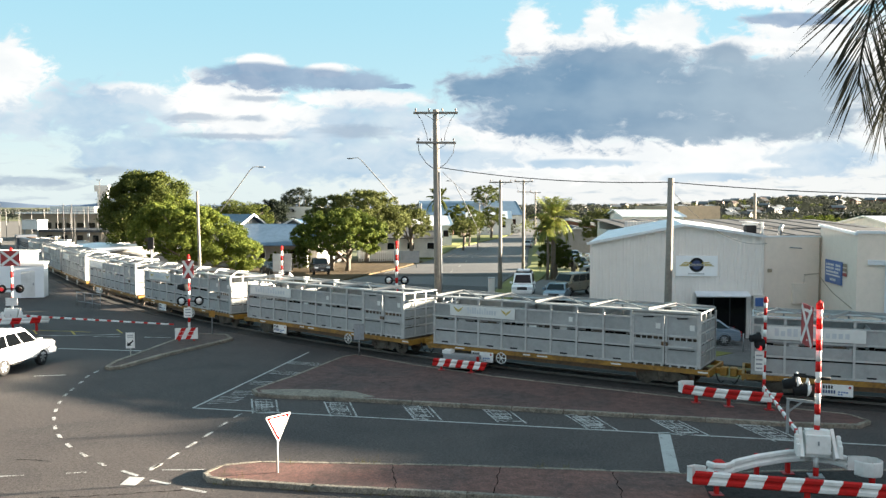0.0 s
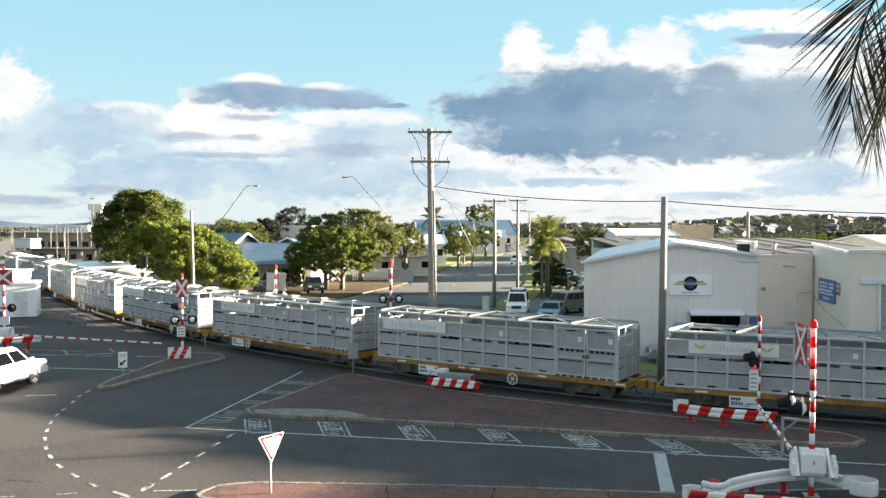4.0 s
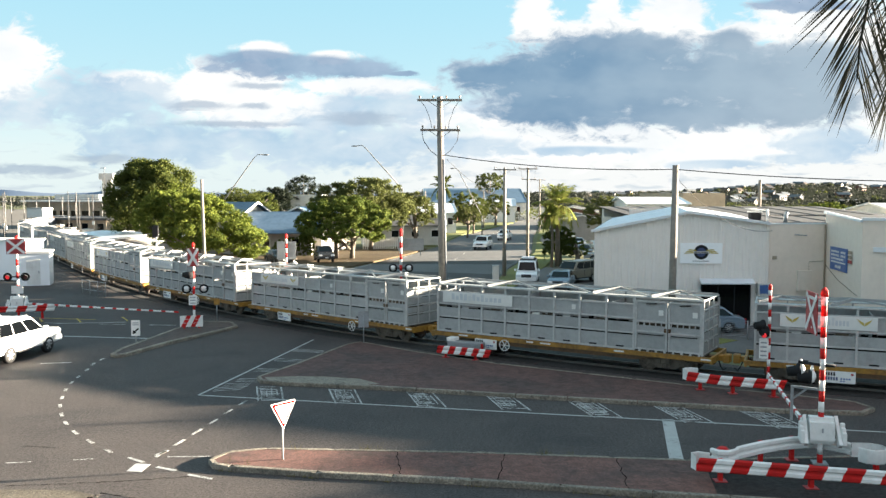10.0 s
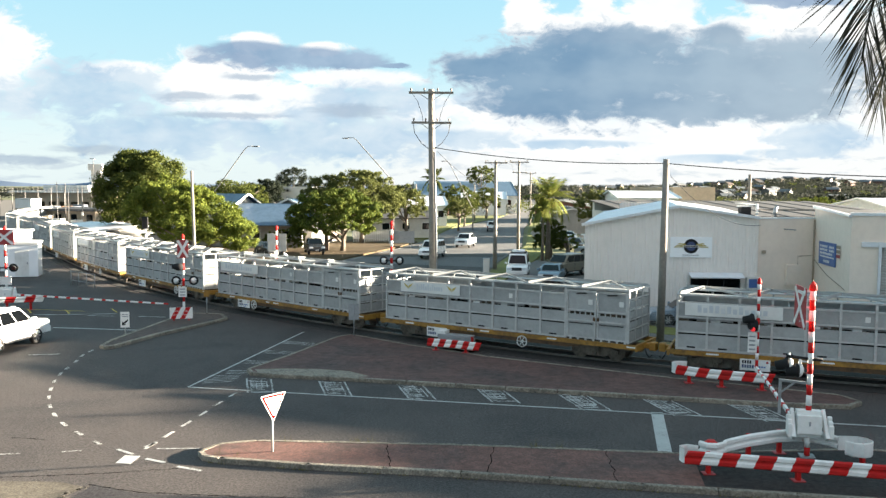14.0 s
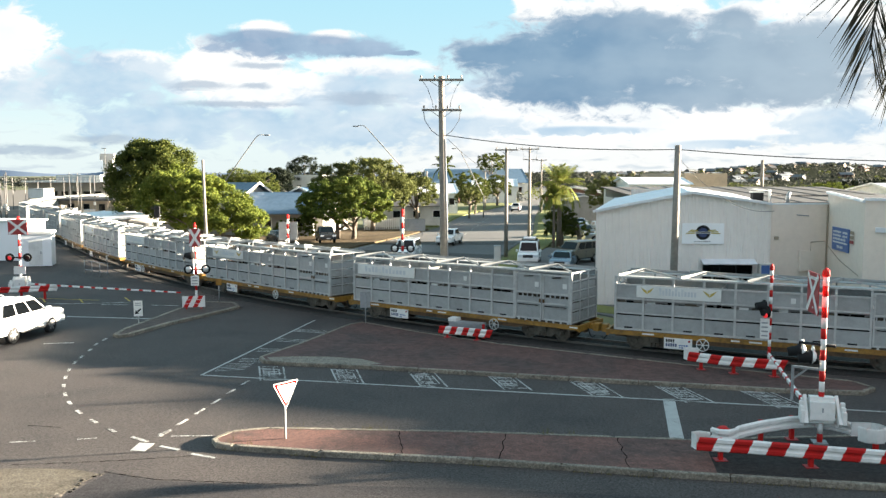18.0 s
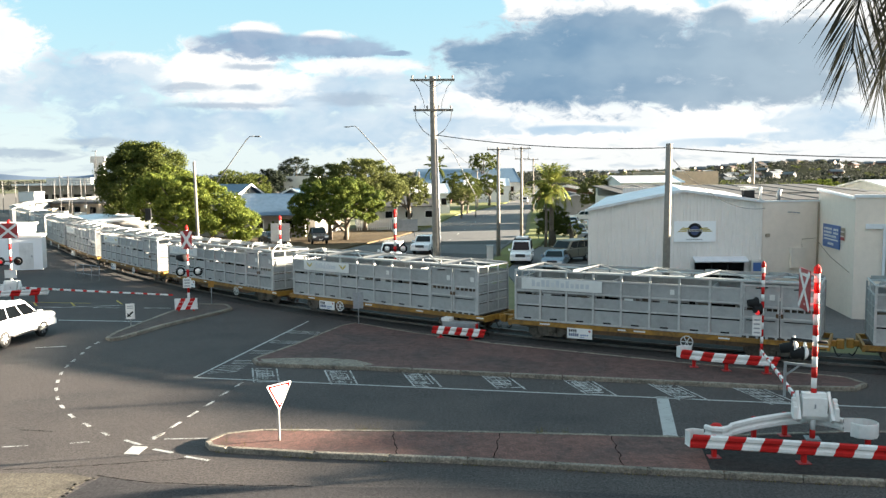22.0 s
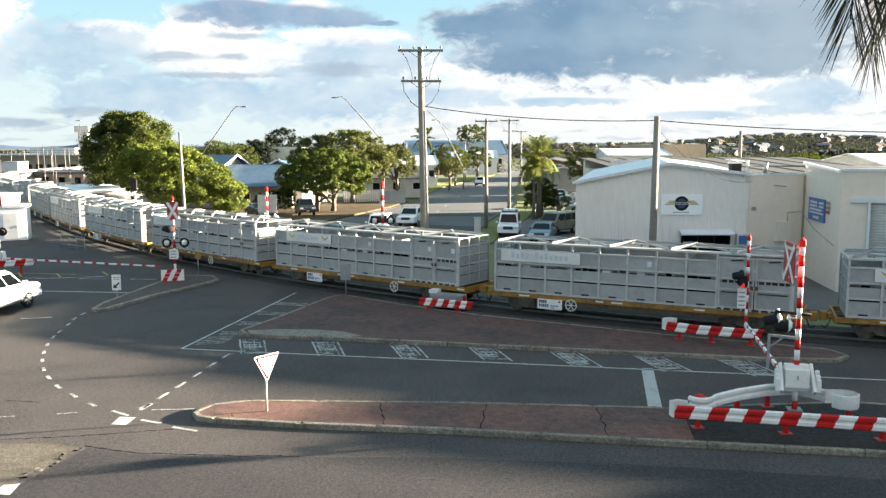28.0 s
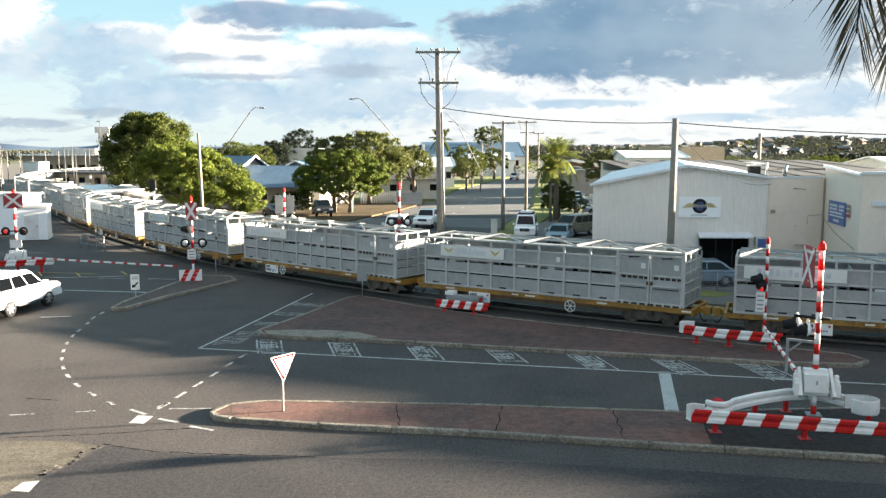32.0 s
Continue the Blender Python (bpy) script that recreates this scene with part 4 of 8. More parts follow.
    # zigzag bows of upright flats over the open top
    for i in range(5):
        x = -HALF + 0.15 + i * 2.62
        bm = bmesh.new()
        for s in (-1, 1):
            e = s * (CRATE_W / 2 - 0.06)
            bm_bar(bm, (x, e, Z1 + 0.03), (x + 0.85, 0, Z1 + 0.18), 0.035, 0.13)
            bm_bar(bm, (x + 0.85, 0, Z1 + 0.19), (min(HALF - 0.05, x + 2.55), e, Z1 + 0.02), 0.035, 0.07)
        part("roof_bow", bm, "galv", w, "pitched zigzag roof bow")
    for y in (-0.80, 0.80):
        box_part("top_plank", (-HALF + 0.08, y - 0.24, Z1 - 0.06), (HALF - 0.08, y + 0.24, Z1 - 0.03), "galv", w, "pale flat catwalk plank")
    # inner partition seen through the slots
    for x in (-2.1, 2.2):
        box_part("partition", (x - 0.015, -1.2, Z0 + 0.1), (x + 0.015, 1.2, Z0 + 1.9), "galv", w)
    # gear below the floor
    tube_part("air_tank", [(-0.9, 0.55, 0.55), (0.5, 0.55, 0.55)], 0.17, "bogie", w, n=12)
    tube_part("brake_pipe", [(-6.2, -0.5, 0.62), (6.2, -0.5, 0.62)], 0.03, "bogie", w, n=6)
    for e in (-1, 1):
        bm = bmesh.new()
        bm_box(bm, (min(e * 6.6, e * 7.15), -0.12, 0.72), (max(e * 6.6, e * 7.15), 0.12, 0.96))
        bm_box(bm, (min(e * 6.95, e * 7.24), -0.2, 0.66), (max(e * 6.95, e * 7.24), 0.2, 1.02))
        bmesh.ops.bevel(bm, geom=bm.edges[:], offset=0.03, segments=1, affect="EDGES")
        part("coupler", bm, "under", w, "rusty yellow coupler")
        pts = [(e * 6.85, -0.45, 0.80), (e * 6.95, -0.47, 0.55), (e * 7.05, -0.46, 0.42), (e * 7.17, -0.44, 0.52)]
        tube_part("air_hose", pts, 0.03, "black", w, n=6)
    # white stencils on the sole bar
    for x, l in ((-5.2, 0.5), (-1.6, 0.35), (-0.9, 0.5), (2.6, 0.45), (HALF - 0.1, 0.4)):
        box_part("stencil", (x, -1.288, 0.895), (x + l, -1.2815, 0.96), "white", w, "white stencilled writing, too small to read")
    return w


def mesh_box(name, lo, hi, mat):
    bm = bmesh.new()
    bm_box(bm, lo, hi)
    return mesh_of(name, bm, mat)


def board_letters(b, x0, x1):
    """The board's faded trade name, as plain bars."""
    n = 12
    for i in range(n):
        x = x0 + (x1 - x0) * i / n
        tall = 0.30 if i in (0, 2, 3, 5, 7) else 0.20
        box_part("letter_bar", (x, -CRATE_W / 2 - 0.040, Z0 + 1.58), (x + (x1 - x0) / n * 0.68, -CRATE_W / 2 - 0.0355, Z0 + 1.58 + tall), "faded", b)


def brake_wheel(w, x):
    bm = bmesh.new()
    for s in range(20):
        a0, a1 = 2 * math.pi * s / 20, 2 * math.pi * (s + 1) / 20
        bm_bar(bm, (x + 0.25 * math.cos(a0), -1.33, 0.66 + 0.25 * math.sin(a0)), (x + 0.25 * math.cos(a1), -1.33, 0.66 + 0.25 * math.sin(a1)), 0.03, 0.035)
    for s in range(6):
        a0 = math.pi * s / 3
        bm_bar(bm, (x, -1.33, 0.66), (x + 0.25 * math.cos(a0), -1.33, 0.66 + 0.25 * math.sin(a0)), 0.025, 0.03)
    bm_tube(bm, [(x, -1.35, 0.66), (x, -1.0, 0.66)], 0.04, 8)
    part("brake_wheel", bm, "pale", w, "white spoked handbrake wheel")


def number_board(w, x):
    bm = bmesh.new()
    bm_box(bm, (x, -1.345, 0.40), (x + 1.15, -1.315, 0.86))
    b = part("number_board", bm, "white", w, "white board with blurred black and blue lettering")
    rows = ((0.08, 0.46, 0.68, 0.81, "black"), (0.08, 0.56, 0.50, 0.63, "signnavy"), (0.62, 1.0, 0.54, 0.60, "signblue"), (0.62, 0.9, 0.45, 0.50, "signblue"))
    for a, b2, z0, z1, m in rows:
        for c in range(int((b2 - a) / 0.095)):
            box_part("letter_bar", (x + a + c * 0.095, -1.349, z0), (x + a + c * 0.095 + 0.065, -1.3455, z1), m, b)
    bm = bmesh.new()
    bm_tube(bm, [(x + 1.03, -1.350, 0.76), (x + 1.03, -1.3455, 0.76)], 0.05, 12)
    part("round_mark", bm, "dullred", b)


def top_board(w, x0, x1, emblem):
    bm = bmesh.new()
    bm_box(bm, (x0, -CRATE_W / 2 - 0.035, Z0 + 1.44), (x1, -CRATE_W / 2 - 0.008, Z0 + 1.95))
    b = part("name_board", bm, "pale", w, "pale metal board with a faded emblem")
    board_letters(b, x0 + (0.95 if emblem else 0.5), x1 - (0.95 if emblem else 0.5))
    for i, ex in enumerate((x0 + 0.45, x1 - 0.45)[:emblem]):
        bm = bmesh.new()
        y = -CRATE_W / 2 - 0.040
        for pts in ([(-0.28, 0.14), (-0.02, 0.0), (0.0, -0.14), (-0.16, -0.02)], [(0.28, 0.14), (0.02, 0.0), (0.0, -0.14), (0.16, -0.02)]):
            lo, hi = [[bm.verts.new((ex + a, y + d, Z0 + 1.74 + c)) for a, c in pts] for d in (0.0, 0.004)]
            bm.faces.new(lo), bm.faces.new(hi[::-1])
        part("emblem", bm, "emblem_gold", b, "ochre winged emblem")


def build_locomotive():
    """A diesel hood unit with one cab, on the train's own bogies."""
    w = thing("locomotive", "dark grey diesel locomotive hauling the cattle train", "locomotive")
    box_part("frame", (-6.7, -1.3, 0.85), (6.7, 1.3, 1.15), "rust", w, bevel=0.03)
    box_part("hood", (-3.2, -1.0, 1.15), (6.2, 1.0, 3.25), "locogrey", w, "dark grey engine hood", bevel=0.12)
    cab = box_part("cab", (-5.6, -1.32, 1.15), (-3.22, 1.32, 3.55), "locogrey", w, "dark grey driving cab", bevel=0.10)
    for y in (-1.33, 1.325):
        for x in (-5.3, -4.3):
            box_part("window", (x, y, 2.35), (x + 0.75, y + 0.005, 3.05), "glass", cab)
    for y in (-1.1, 0.2):
        box_part("windscreen", (-5.606, y, 2.4), (-5.601, y + 0.9, 3.1), "glass", cab)
    box_part("nose", (-6.5, -0.9, 1.15), (-5.61, 0.9, 2.3), "locogrey", w, bevel=0.10)
    for x in (-2.2, -0.2, 1.8, 3.8):
        g = box_part("louvre", (x, -1.012, 1.6), (x + 1.2, -1.001, 2.7), "pit", w)
        for k in range(5):
            box_part("louvre_slat", (x, -1.03, 1.66 + 0.21 * k), (x + 1.2, -1.013, 1.72 + 0.21 * k), "grey", g)
    for x in (0.5, 2.6, 4.7):
        tube_part("roof_fan", [(x, 0, 3.25), (x, 0, 3.38)], 0.55, "rust", w, n=16)
    box_part("fuel_tank", (-2.2, -1.1, 0.45), (2.2, 1.1, 0.85), "bogie", w, bevel=0.08)
    for y in (-1.27, 1.27):
        tube_part("handrail", [(-3.0, y, 2.1), (6.4, y, 2.1)], 0.02, "pale", w, n=6)
        for k in range(6):
            tube_part("stanchion", [(-2.9 + 1.8 * k, y, 1.15), (-2.9 + 1.8 * k, y, 2.1)], 0.018, "pale", w, n=6)
    wheel = wheel_mesh()
    for x in (-4.4, 4.4):
        build_bogie(w, x, wheel)
    return w


def build_train():
    WAGONS.append((-7, build_locomotive()))
    first = build_wagon()
    for n in range(-6, 13):
        WAGONS.append((n, first if n == -6 else copy_thing(first, Matrix())))
    for n, w in WAGONS[1:]:
        number_board(w, -HALF + (2.55 if n % 3 else 2.15))
        brake_wheel(w, (-2.7, 1.35, 2.4)[n % 3])
        top_board(w, -HALF + (0.35 if n % 2 else 0.95), -HALF + (4.1 if n % 2 else 4.4), 0 if n % 2 else 2)


build_train()

# ---- level crossing gear ----
BEAM = [(0.0, -0.185), (0.05, -0.15), (0.05, -0.065), (0.0, -0.022), (0.0, 0.022), (0.05, 0.065), (0.05, 0.15), (0.0, 0.185)]
BAND = [(0.0, -0.20), (0.012, -0.17), (0.012, 0.17), (0.0, 0.20)]


def path_at(pts, d):
    """Place and direction d metres along a line of points."""
    pts = [Vector(p) for p in pts]
    for a, b in zip(pts, pts[1:]):
        l = (b - a).length
        if d <= l or b is pts[-1]:
            return a + (b - a) * (d / l), (b - a).normalized()
        d -= l


def beam_piece(pts, d0, d1, z, slant, side, section=BEAM):
    """One painted length of corrugated guard rail, its ends cut on a slant."""
    bm = bmesh.new()
    n = max(1, int((d1 - d0) / 0.25))
    rings = []
    for i in range(n + 1):
        ring = []
        for back in (0.0, -0.012):
            row = []
            for o, h in section:
                p, d = path_at(pts, max(0.0, d0 + (d1 - d0) * i / n + slant * h))
                nrm = Vector((d.y, -d.x)) * side
                q = p + nrm * (o + back)
                row.append(bm.verts.new((q.x, q.y, z + h)))
            ring.append(row)
        rings.append(ring[0] + ring[1][::-1])
    k = len(rings[0])
    for a, b in zip(rings, rings[1:]):
        for j in range(k):
            bm.faces.new((a[j], b[j], b[(j + 1) % k], a[(j + 1) % k]))
    for r in (rings[0], rings[-1]):
        h = k // 2
        for j in range(h - 1):
            bm.faces.new((r[j], r[j + 1], r[k - 2 - j], r[k - 1 - j]))
    return bm


def guard_rail(label, pts, z, stripe, posts, side=1, slant=0.42, start=0, colours=("red", "white"), base=0.15, section=BEAM):
    ob = thing("guard_rail", label, "guard rail", group="guard rails of the crossing")
    total = sum((Vector(b) - Vector(a)).length for a, b in zip(pts, pts[1:]))
    d, i = 0.0, start
    while d < total - 0.02:
        e = min(total, d + stripe)
        part("rail_band", beam_piece(pts, d, e, z, slant, side, section), colours[i % len(colours)], ob)
        d, i = e, i + 1
    for d in posts:
        p, dr = path_at(pts, d)
        q = p - Vector((dr.y, -dr.x)) * side * 0.09
        bm = bmesh.new()
        bm_box(bm, (q.x - 0.05, q.y - 0.07, base - 0.05), (q.x + 0.05, q.y + 0.07, z + 0.16))
        post = part("post", bm, "red", ob, "red painted steel post")
        bm = bmesh.new()
        bm_box(bm, (q.x - 0.16, q.y - 0.14, base - 0.02), (q.x + 0.16, q.y + 0.14, base + 0.015))
        part("foot_plate", bm, "dullred", post)
    return ob


# by the booms in front of the train
guard_rail("red and white corrugated guard rail before the boom mast", [(6.66, 21.72), (8.0, 21.42), (11.3, 20.6), (18.0, 18.9), (26.0, 17.0)], 0.57, 0.45, [0.62, 2.85, 5.2, 7.4, 10, 13, 16], side=1)
guard_rail("white corrugated guard rail end, curled round", [(6.66, 21.74), (6.56, 21.92), (6.66, 22.12), (6.92, 22.12), (7.1, 21.98)], 0.60, 1.3, [], side=1, slant=0, colours=("white",), section=BAND)
arc = [(7.25, 22.30)] + [(7.55 - 0.32 * math.cos(math.radians(a)), 22.30 - 0.26 * math.sin(math.radians(a))) for a in (30, 70, 110, 150, 180)] + [(8.05, 22.45), (8.84, 22.92), (9.77, 23.32), (10.55, 23.45), (11.05, 23.1), (11.25, 22.72)]
guard_rail("white curved guard rail round the boom mast", arc, 0.66, 6.0, [2.1, 3.2], side=1, slant=0, colours=("white",))
drum = [(11.25, 22.72)] + [(11.62 + 0.38 * math.cos(math.radians(a)), 22.35 + 0.36 * math.sin(math.radians(a))) for a in (100, 60, 20, -20, -60, -100, -140, -175)]
guard_rail("white guard rail end rolled into a drum", drum, 0.66, 4.0, [1.5], side=-1, slant=0, colours=("white",), section=BAND)
rc = thing("red_reflector", "round red marker inside the curled guard rail", "marker", (7.55, 22.30, 0.12))
tube_part("stem", [(0, 0, 0), (0, 0, 0.60)], 0.05, "red", rc)
bm = bmesh.new()
bm_tube(bm, [(0, 0, 0.60), (0, 0, 0.66), (0, 0, 0.74)], [0.18, 0.19, 0.10], 16)
part("cap", bm, "red", rc)
guard_rail("red and white guard rail beside the track", [(9.45, 32.25), (10.6, 31.45), (12.0, 30.9), (12.65, 30.7)], 0.62, 0.42, [0.5, 1.75, 3.2], side=1)
guard_rail("white guard rail end, curled round", [(9.45, 32.25), (9.35, 32.6), (9.65, 32.8), (10.0, 32.65)], 0.66, 0.6, [], side=1, slant=0, colours=("white",), section=BAND)
guard_rail("short red and white guard rail on the paved island", [(-0.35, 38.55), (0.8, 38.05), (2.05, 37.35)], 0.50, 0.30, [0.4, 1.9], side=1)
guard_rail("red and white guard rail at the far boom", [(-31.5, 49.3), (-28.0, 50.3), (-24.2, 51.6)], 0.66, 0.55, [0.8, 3.4, 6.9], side=1, base=0.0)
cab = thing("equipment_box", "grey metal box behind a short guard rail", "equipment box", (0.9, 39.2, 0.14), -26)
box_part("plinth", (-0.9, -0.3, -0.02), (1.1, 0.3, 0.16), "concrete", cab)
box_part("casing", (-0.75, -0.22, 0.16), (1.0, 0.22, 0.62), "grey", cab, bevel=0.03)
box_part("cap", (-0.78, -0.25, 0.62), (-0.35, 0.25, 0.78), "white", cab, bevel=0.02)
box_part("marker_post", (1.05, -0.4, -0.02), (1.15, -0.3, 0.62), "red", cab)


def x_sign(parent, z, w, h, y=-0.14, x=0.0, mats=("dullred", "white")):
    bm = bmesh.new()
    bm_box(bm, (x - w / 2, y - 0.012, z - h / 2), (x + w / 2, y + 0.012, z + h / 2))
    p = part("sign_panel", bm, mats[0], parent, "red crossing sign panel with a white cross")
    a = math.atan2(h, w)
    l = math.hypot(w, h) * 0.46
    for s in (-1, 1):
        bm = bmesh.new()
        bm_bar(bm, (x - l * math.cos(a), y - 0.018 - 0.003 * s, z - s * l * math.sin(a)), (x + l * math.cos(a), y - 0.018 - 0.003 * s, z + s * l * math.sin(a)), 0.008, 0.15)
        part("cross_bar", bm, mats[1], p)
    return p


def lamp_head(parent, x, y, z, facing, lit, tilt=0.0):
    """A crossing lamp: round backboard, deep hood, red lens. facing: -1 towards -y, 1 towards +y."""
    bm = bmesh.new()
    bm_tube(bm, [(x, y, z), (x, y + facing * 0.03, z)], 0.27, 20, smooth=False)
    hd = part("backboard", bm, "black", parent, "round black backboard of a crossing lamp")
    bm = bmesh.new()
    n = 14
    rows = []
    for r in (0.155, 0.145):
        for k, yy in enumerate((0.03, 0.34)):
            rows.append([bm.verts.new((x + r * math.cos(t), y + facing * (yy if k == 0 else 0.10 + 0.24 * max(0, math.sin(t))), z + r * math.sin(t))) for t in (2 * math.pi * i / n for i in range(n))])
    for a, b in ((rows[0], rows[1]), (rows[2], rows[3]), (rows[1], rows[3])):
        for i in range(n):
            bm.faces.new((a[i], a[(i + 1) % n], b[(i + 1) % n], b[i]))
    part("hood", bm, "black", hd)
    bm = bmesh.new()
    bm_tube(bm, [(x, y + facing * 0.032, z), (x, y + facing * 0.06, z)], [0.14, 0.12], 16)
    part("lens", bm, "lens" if lit else "lens_off", hd, "glowing red lens" if lit else "dark red lens")
    bm = bmesh.new()
    bm_tube(bm, [(x, y, z), (x, y - facing * 0.05, z), (x, y - facing * 0.16, z)], [0.17, 0.16, 0.06], 16)
    part("lamp_back", bm, "white", hd, "white lamp housing")


def banded_mast(name, label, at, rz, h, band, r=0.075, foot=0.0):
    ob = thing(name, label, "signal mast", at, rz, group="masts of the crossing")
    z, i = foot, 0
    while z < h - 0.01:
        e = min(h, z + band)
        tube_part("mast_band", [(0, 0, z), (0, 0, e)], r, ("red", "white")[i % 2], ob, n=12)
        z, i = e, i + 1
    bm = bmesh.new()
    bm_tube(bm, [(0, 0, h), (0, 0, h + 0.05), (0, 0, h + 0.18), (0, 0, h + 0.26)], [r * 1.15, r * 1.4, r * 1.15, r * 0.2], 8, smooth=False)
    part("mast_cap", bm, "red", ob)
    bm = bmesh.new()
    bm_box(bm, (-0.2, -0.2, -0.05), (0.2, 0.2, 0.06))
    part("base_plate", bm, "grey", ob)
    return ob


def boom(parent, a, b, n, w=0.09, h=0.11, white=0.5):
    """A tapering barrier arm in n bands; white: the share of its length that is white."""
    a, b = Vector(a), Vector(b)
    for i in range(n):
        f0, f1 = (i / n, (i + 2 * white) / n) if i % 2 == 0 else ((i - 1 + 2 * white) / n, (i + 1) / n)
        bm = bmesh.new()
        bm_bar(bm, a.lerp(b, f0), a.lerp(b, f1), w * (1 - 0.4 * i / n), h * (1 - 0.3 * i / n))
        part("boom_band", bm, ("white", "red")[i % 2], parent)


def gate_machine(ob, z, s=1.0):
    bm = bmesh.new()
    w, d, h = 0.37 * s, 0.28 * s, 0.86 * s
    bm_box(bm, (-w, -d, z), (w, d, z + h))
    bmesh.ops.bevel(bm, geom=[e for e in bm.edges if abs(e.verts[0].co.x - e.verts[1].co.x) > 0.1], offset=0.12, segments=4, affect="EDGES")
    mach = part("gate_machine", bm, "white", ob, "white steel boom machine housing with rounded top")
    box_part("hatch_handle", (-0.02, -d - 0.03, z + 0.35), (0.02, -d - 0.001, z + 0.47), "grey", mach)
    for sx in (-1, 1):
        bm = bmesh.new()
        bm_bar(bm, (sx * (w + 0.09), 0.22 * s, z + 0.80 * s), (sx * (w + 0.12), -0.42 * s, z + 0.02), 0.09, 0.20)
        part("boom_arm", bm, "white", mach, "white steel arm of the boom")
        for k in range(3):
            bm = bmesh.new()
            y = -0.10 - 0.13 * k
            bm_box(bm, (sx * (w + 0.22) - 0.06, y - 0.05, z + 0.10 - 0.03 * k), (sx * (w + 0.22) + 0.06, y + 0.05, z + 0.62 - 0.1 * k))
            bmesh.ops.bevel(bm, geom=bm.edges[:], offset=0.02, segments=1, affect="EDGES")
            part("counterweight", bm, "white", mach, "white counterweight block")


def build_masts():
    # beside the lane before the train
    m = banded_mast("boom_mast", "tall red and white banded mast with lowered boom", (10.55, 23.1, 0.12), -12, 4.75, 0.30, 0.078)
    gate_machine(m, 0.62, 0.87)
    boom(m, (-0.30, 0.55, 0.98), (-0.22, 7.55, 1.02), 18, white=0.68)
    p = x_sign(m, 4.28, 1.05, 1.15, y=0.0)
    p.matrix_basis = pose(-0.30, 0.10, 0, 0, 0, -86)
    for z in (3.85, 4.25, 4.70):
        box_part("sign_arm", (-0.33, 0.0, z), (0.0, 0.04, z + 0.05), "white", m)
    box_part("sign_frame", (-0.33, -0.42, 4.66), (-0.29, 0.60, 4.74), "white", m)
    bm = bmesh.new()
    bm_tube(bm, [(-0.62, 0.12, 2.86), (0.0, 0.0, 2.82), (0.32, -0.05, 2.82)], 0.045, 8)
    part("lamp_arm", bm, "black", m)
    for i, (dx, dy, dz) in enumerate(((-0.56, 0.14, 2.62), (-0.30, 0.0, 2.48))):
        bm = bmesh.new()
        bm_tube(bm, [(dx, dy, dz), (dx - 0.06, dy, dz), (dx - 0.07, dy, dz - 0.005), (dx - 0.34, dy + 0.03, dz - 0.06)], [0.19, 0.20, 0.15, 0.13], 24)
        hd = part("lamp_head", bm, "black", m, "black crossing lamp head")
        bm = bmesh.new()
        bm_tube(bm, [(dx - 0.01, dy, dz), (dx + 0.05, dy, dz - 0.01), (dx + 0.10, dy, dz - 0.02), (dx + 0.13, dy, dz - 0.03)], [0.19, 0.18, 0.13, 0.04], 24)
        part("lamp_back", bm, "white", hd, "white lamp housing")
        bm = bmesh.new()
        bm_tube(bm, [(dx + 0.03, dy, dz + 0.12), (dx + 0.03, dy, dz + 0.32)], [0.07, 0.03], 12)
        part("bracket", bm, "white", hd)
    bm = bmesh.new()
    bm_bar(bm, (-0.72, 0.3, 1.15), (-0.72, 0.3, 2.15), 0.07, 0.07)
    bm_bar(bm, (-0.72, 0.3, 2.12), (-0.05, 0.05, 2.12), 0.05, 0.07)
    bm_bar(bm, (-0.72, 0.3, 1.75), (-0.35, 0.18, 2.10), 0.04, 0.05)
    part("boom_rest", bm, "grey", m)

    # slim mast by the track
    m = banded_mast("flashing_light_mast", "slim red and white mast with black lamps", (12.72, 32.5, 0.12), -20, 3.85, 0.28, 0.06)
    for dx, dz, l in ((-0.20, 2.46, 0.34), (-0.06, 2.22, 0.26)):
        bm = bmesh.new()
        bm_tube(bm, [(dx, -0.05, dz), (dx - 0.05, -0.07, dz), (dx - 0.06, -0.08, dz), (dx - l, -0.2, dz - 0.02)], [0.22, 0.23, 0.17, 0.14], 24)
        part("lamp_head", bm, "black", m, "black crossing lamp head")
    bm = bmesh.new()
    bm_tube(bm, [(-0.20, -0.21, 2.10), (-0.22, -0.24, 2.09)], [0.12, 0.09], 20)
    part("lens", bm, "lens", m, "red lens")
    bm = bmesh.new()
    bm_box(bm, (-0.36, -0.10, 1.15), (-0.02, -0.08, 1.95))
    pl = part("sign_plate", bm, "white", m, "white plate with blurred lettering")
    for i in range(4):
        box_part("letter_bar", (-0.31, -0.106, 1.24 + i * 0.17), (-0.08, -0.1005, 1.30 + i * 0.17), "grey", pl)

    # mast on the narrow island
    m = banded_mast("flashing_light_mast", "red and white mast with crossing sign and lamps", (-14.45, 47.9, 0.14), 10, 4.55, 0.45, 0.07)
    x_sign(m, 3.95, 0.60, 1.05)
    bm = bmesh.new()
    bm_tube(bm, [(-0.65, 0.06, 2.10), (0.75, 0.06, 2.10)], 0.035, 8)
    part("lamp_arm", bm, "black", m)
    lamp_head(m, -0.42, 0.12, 2.10, 1, False)
    lamp_head(m, 0.55, 0.12, 2.10, 1, False)
    bm = bmesh.new()
    bm_tube(bm, [(0.0, 0.0, 2.95), (-0.28, -0.02, 2.90), (-0.62, -0.05, 2.95)], [0.20, 0.22, 0.12], 12)
    part("lamp_head", bm, "black", m, "black crossing lamp head")
    bm = bmesh.new()
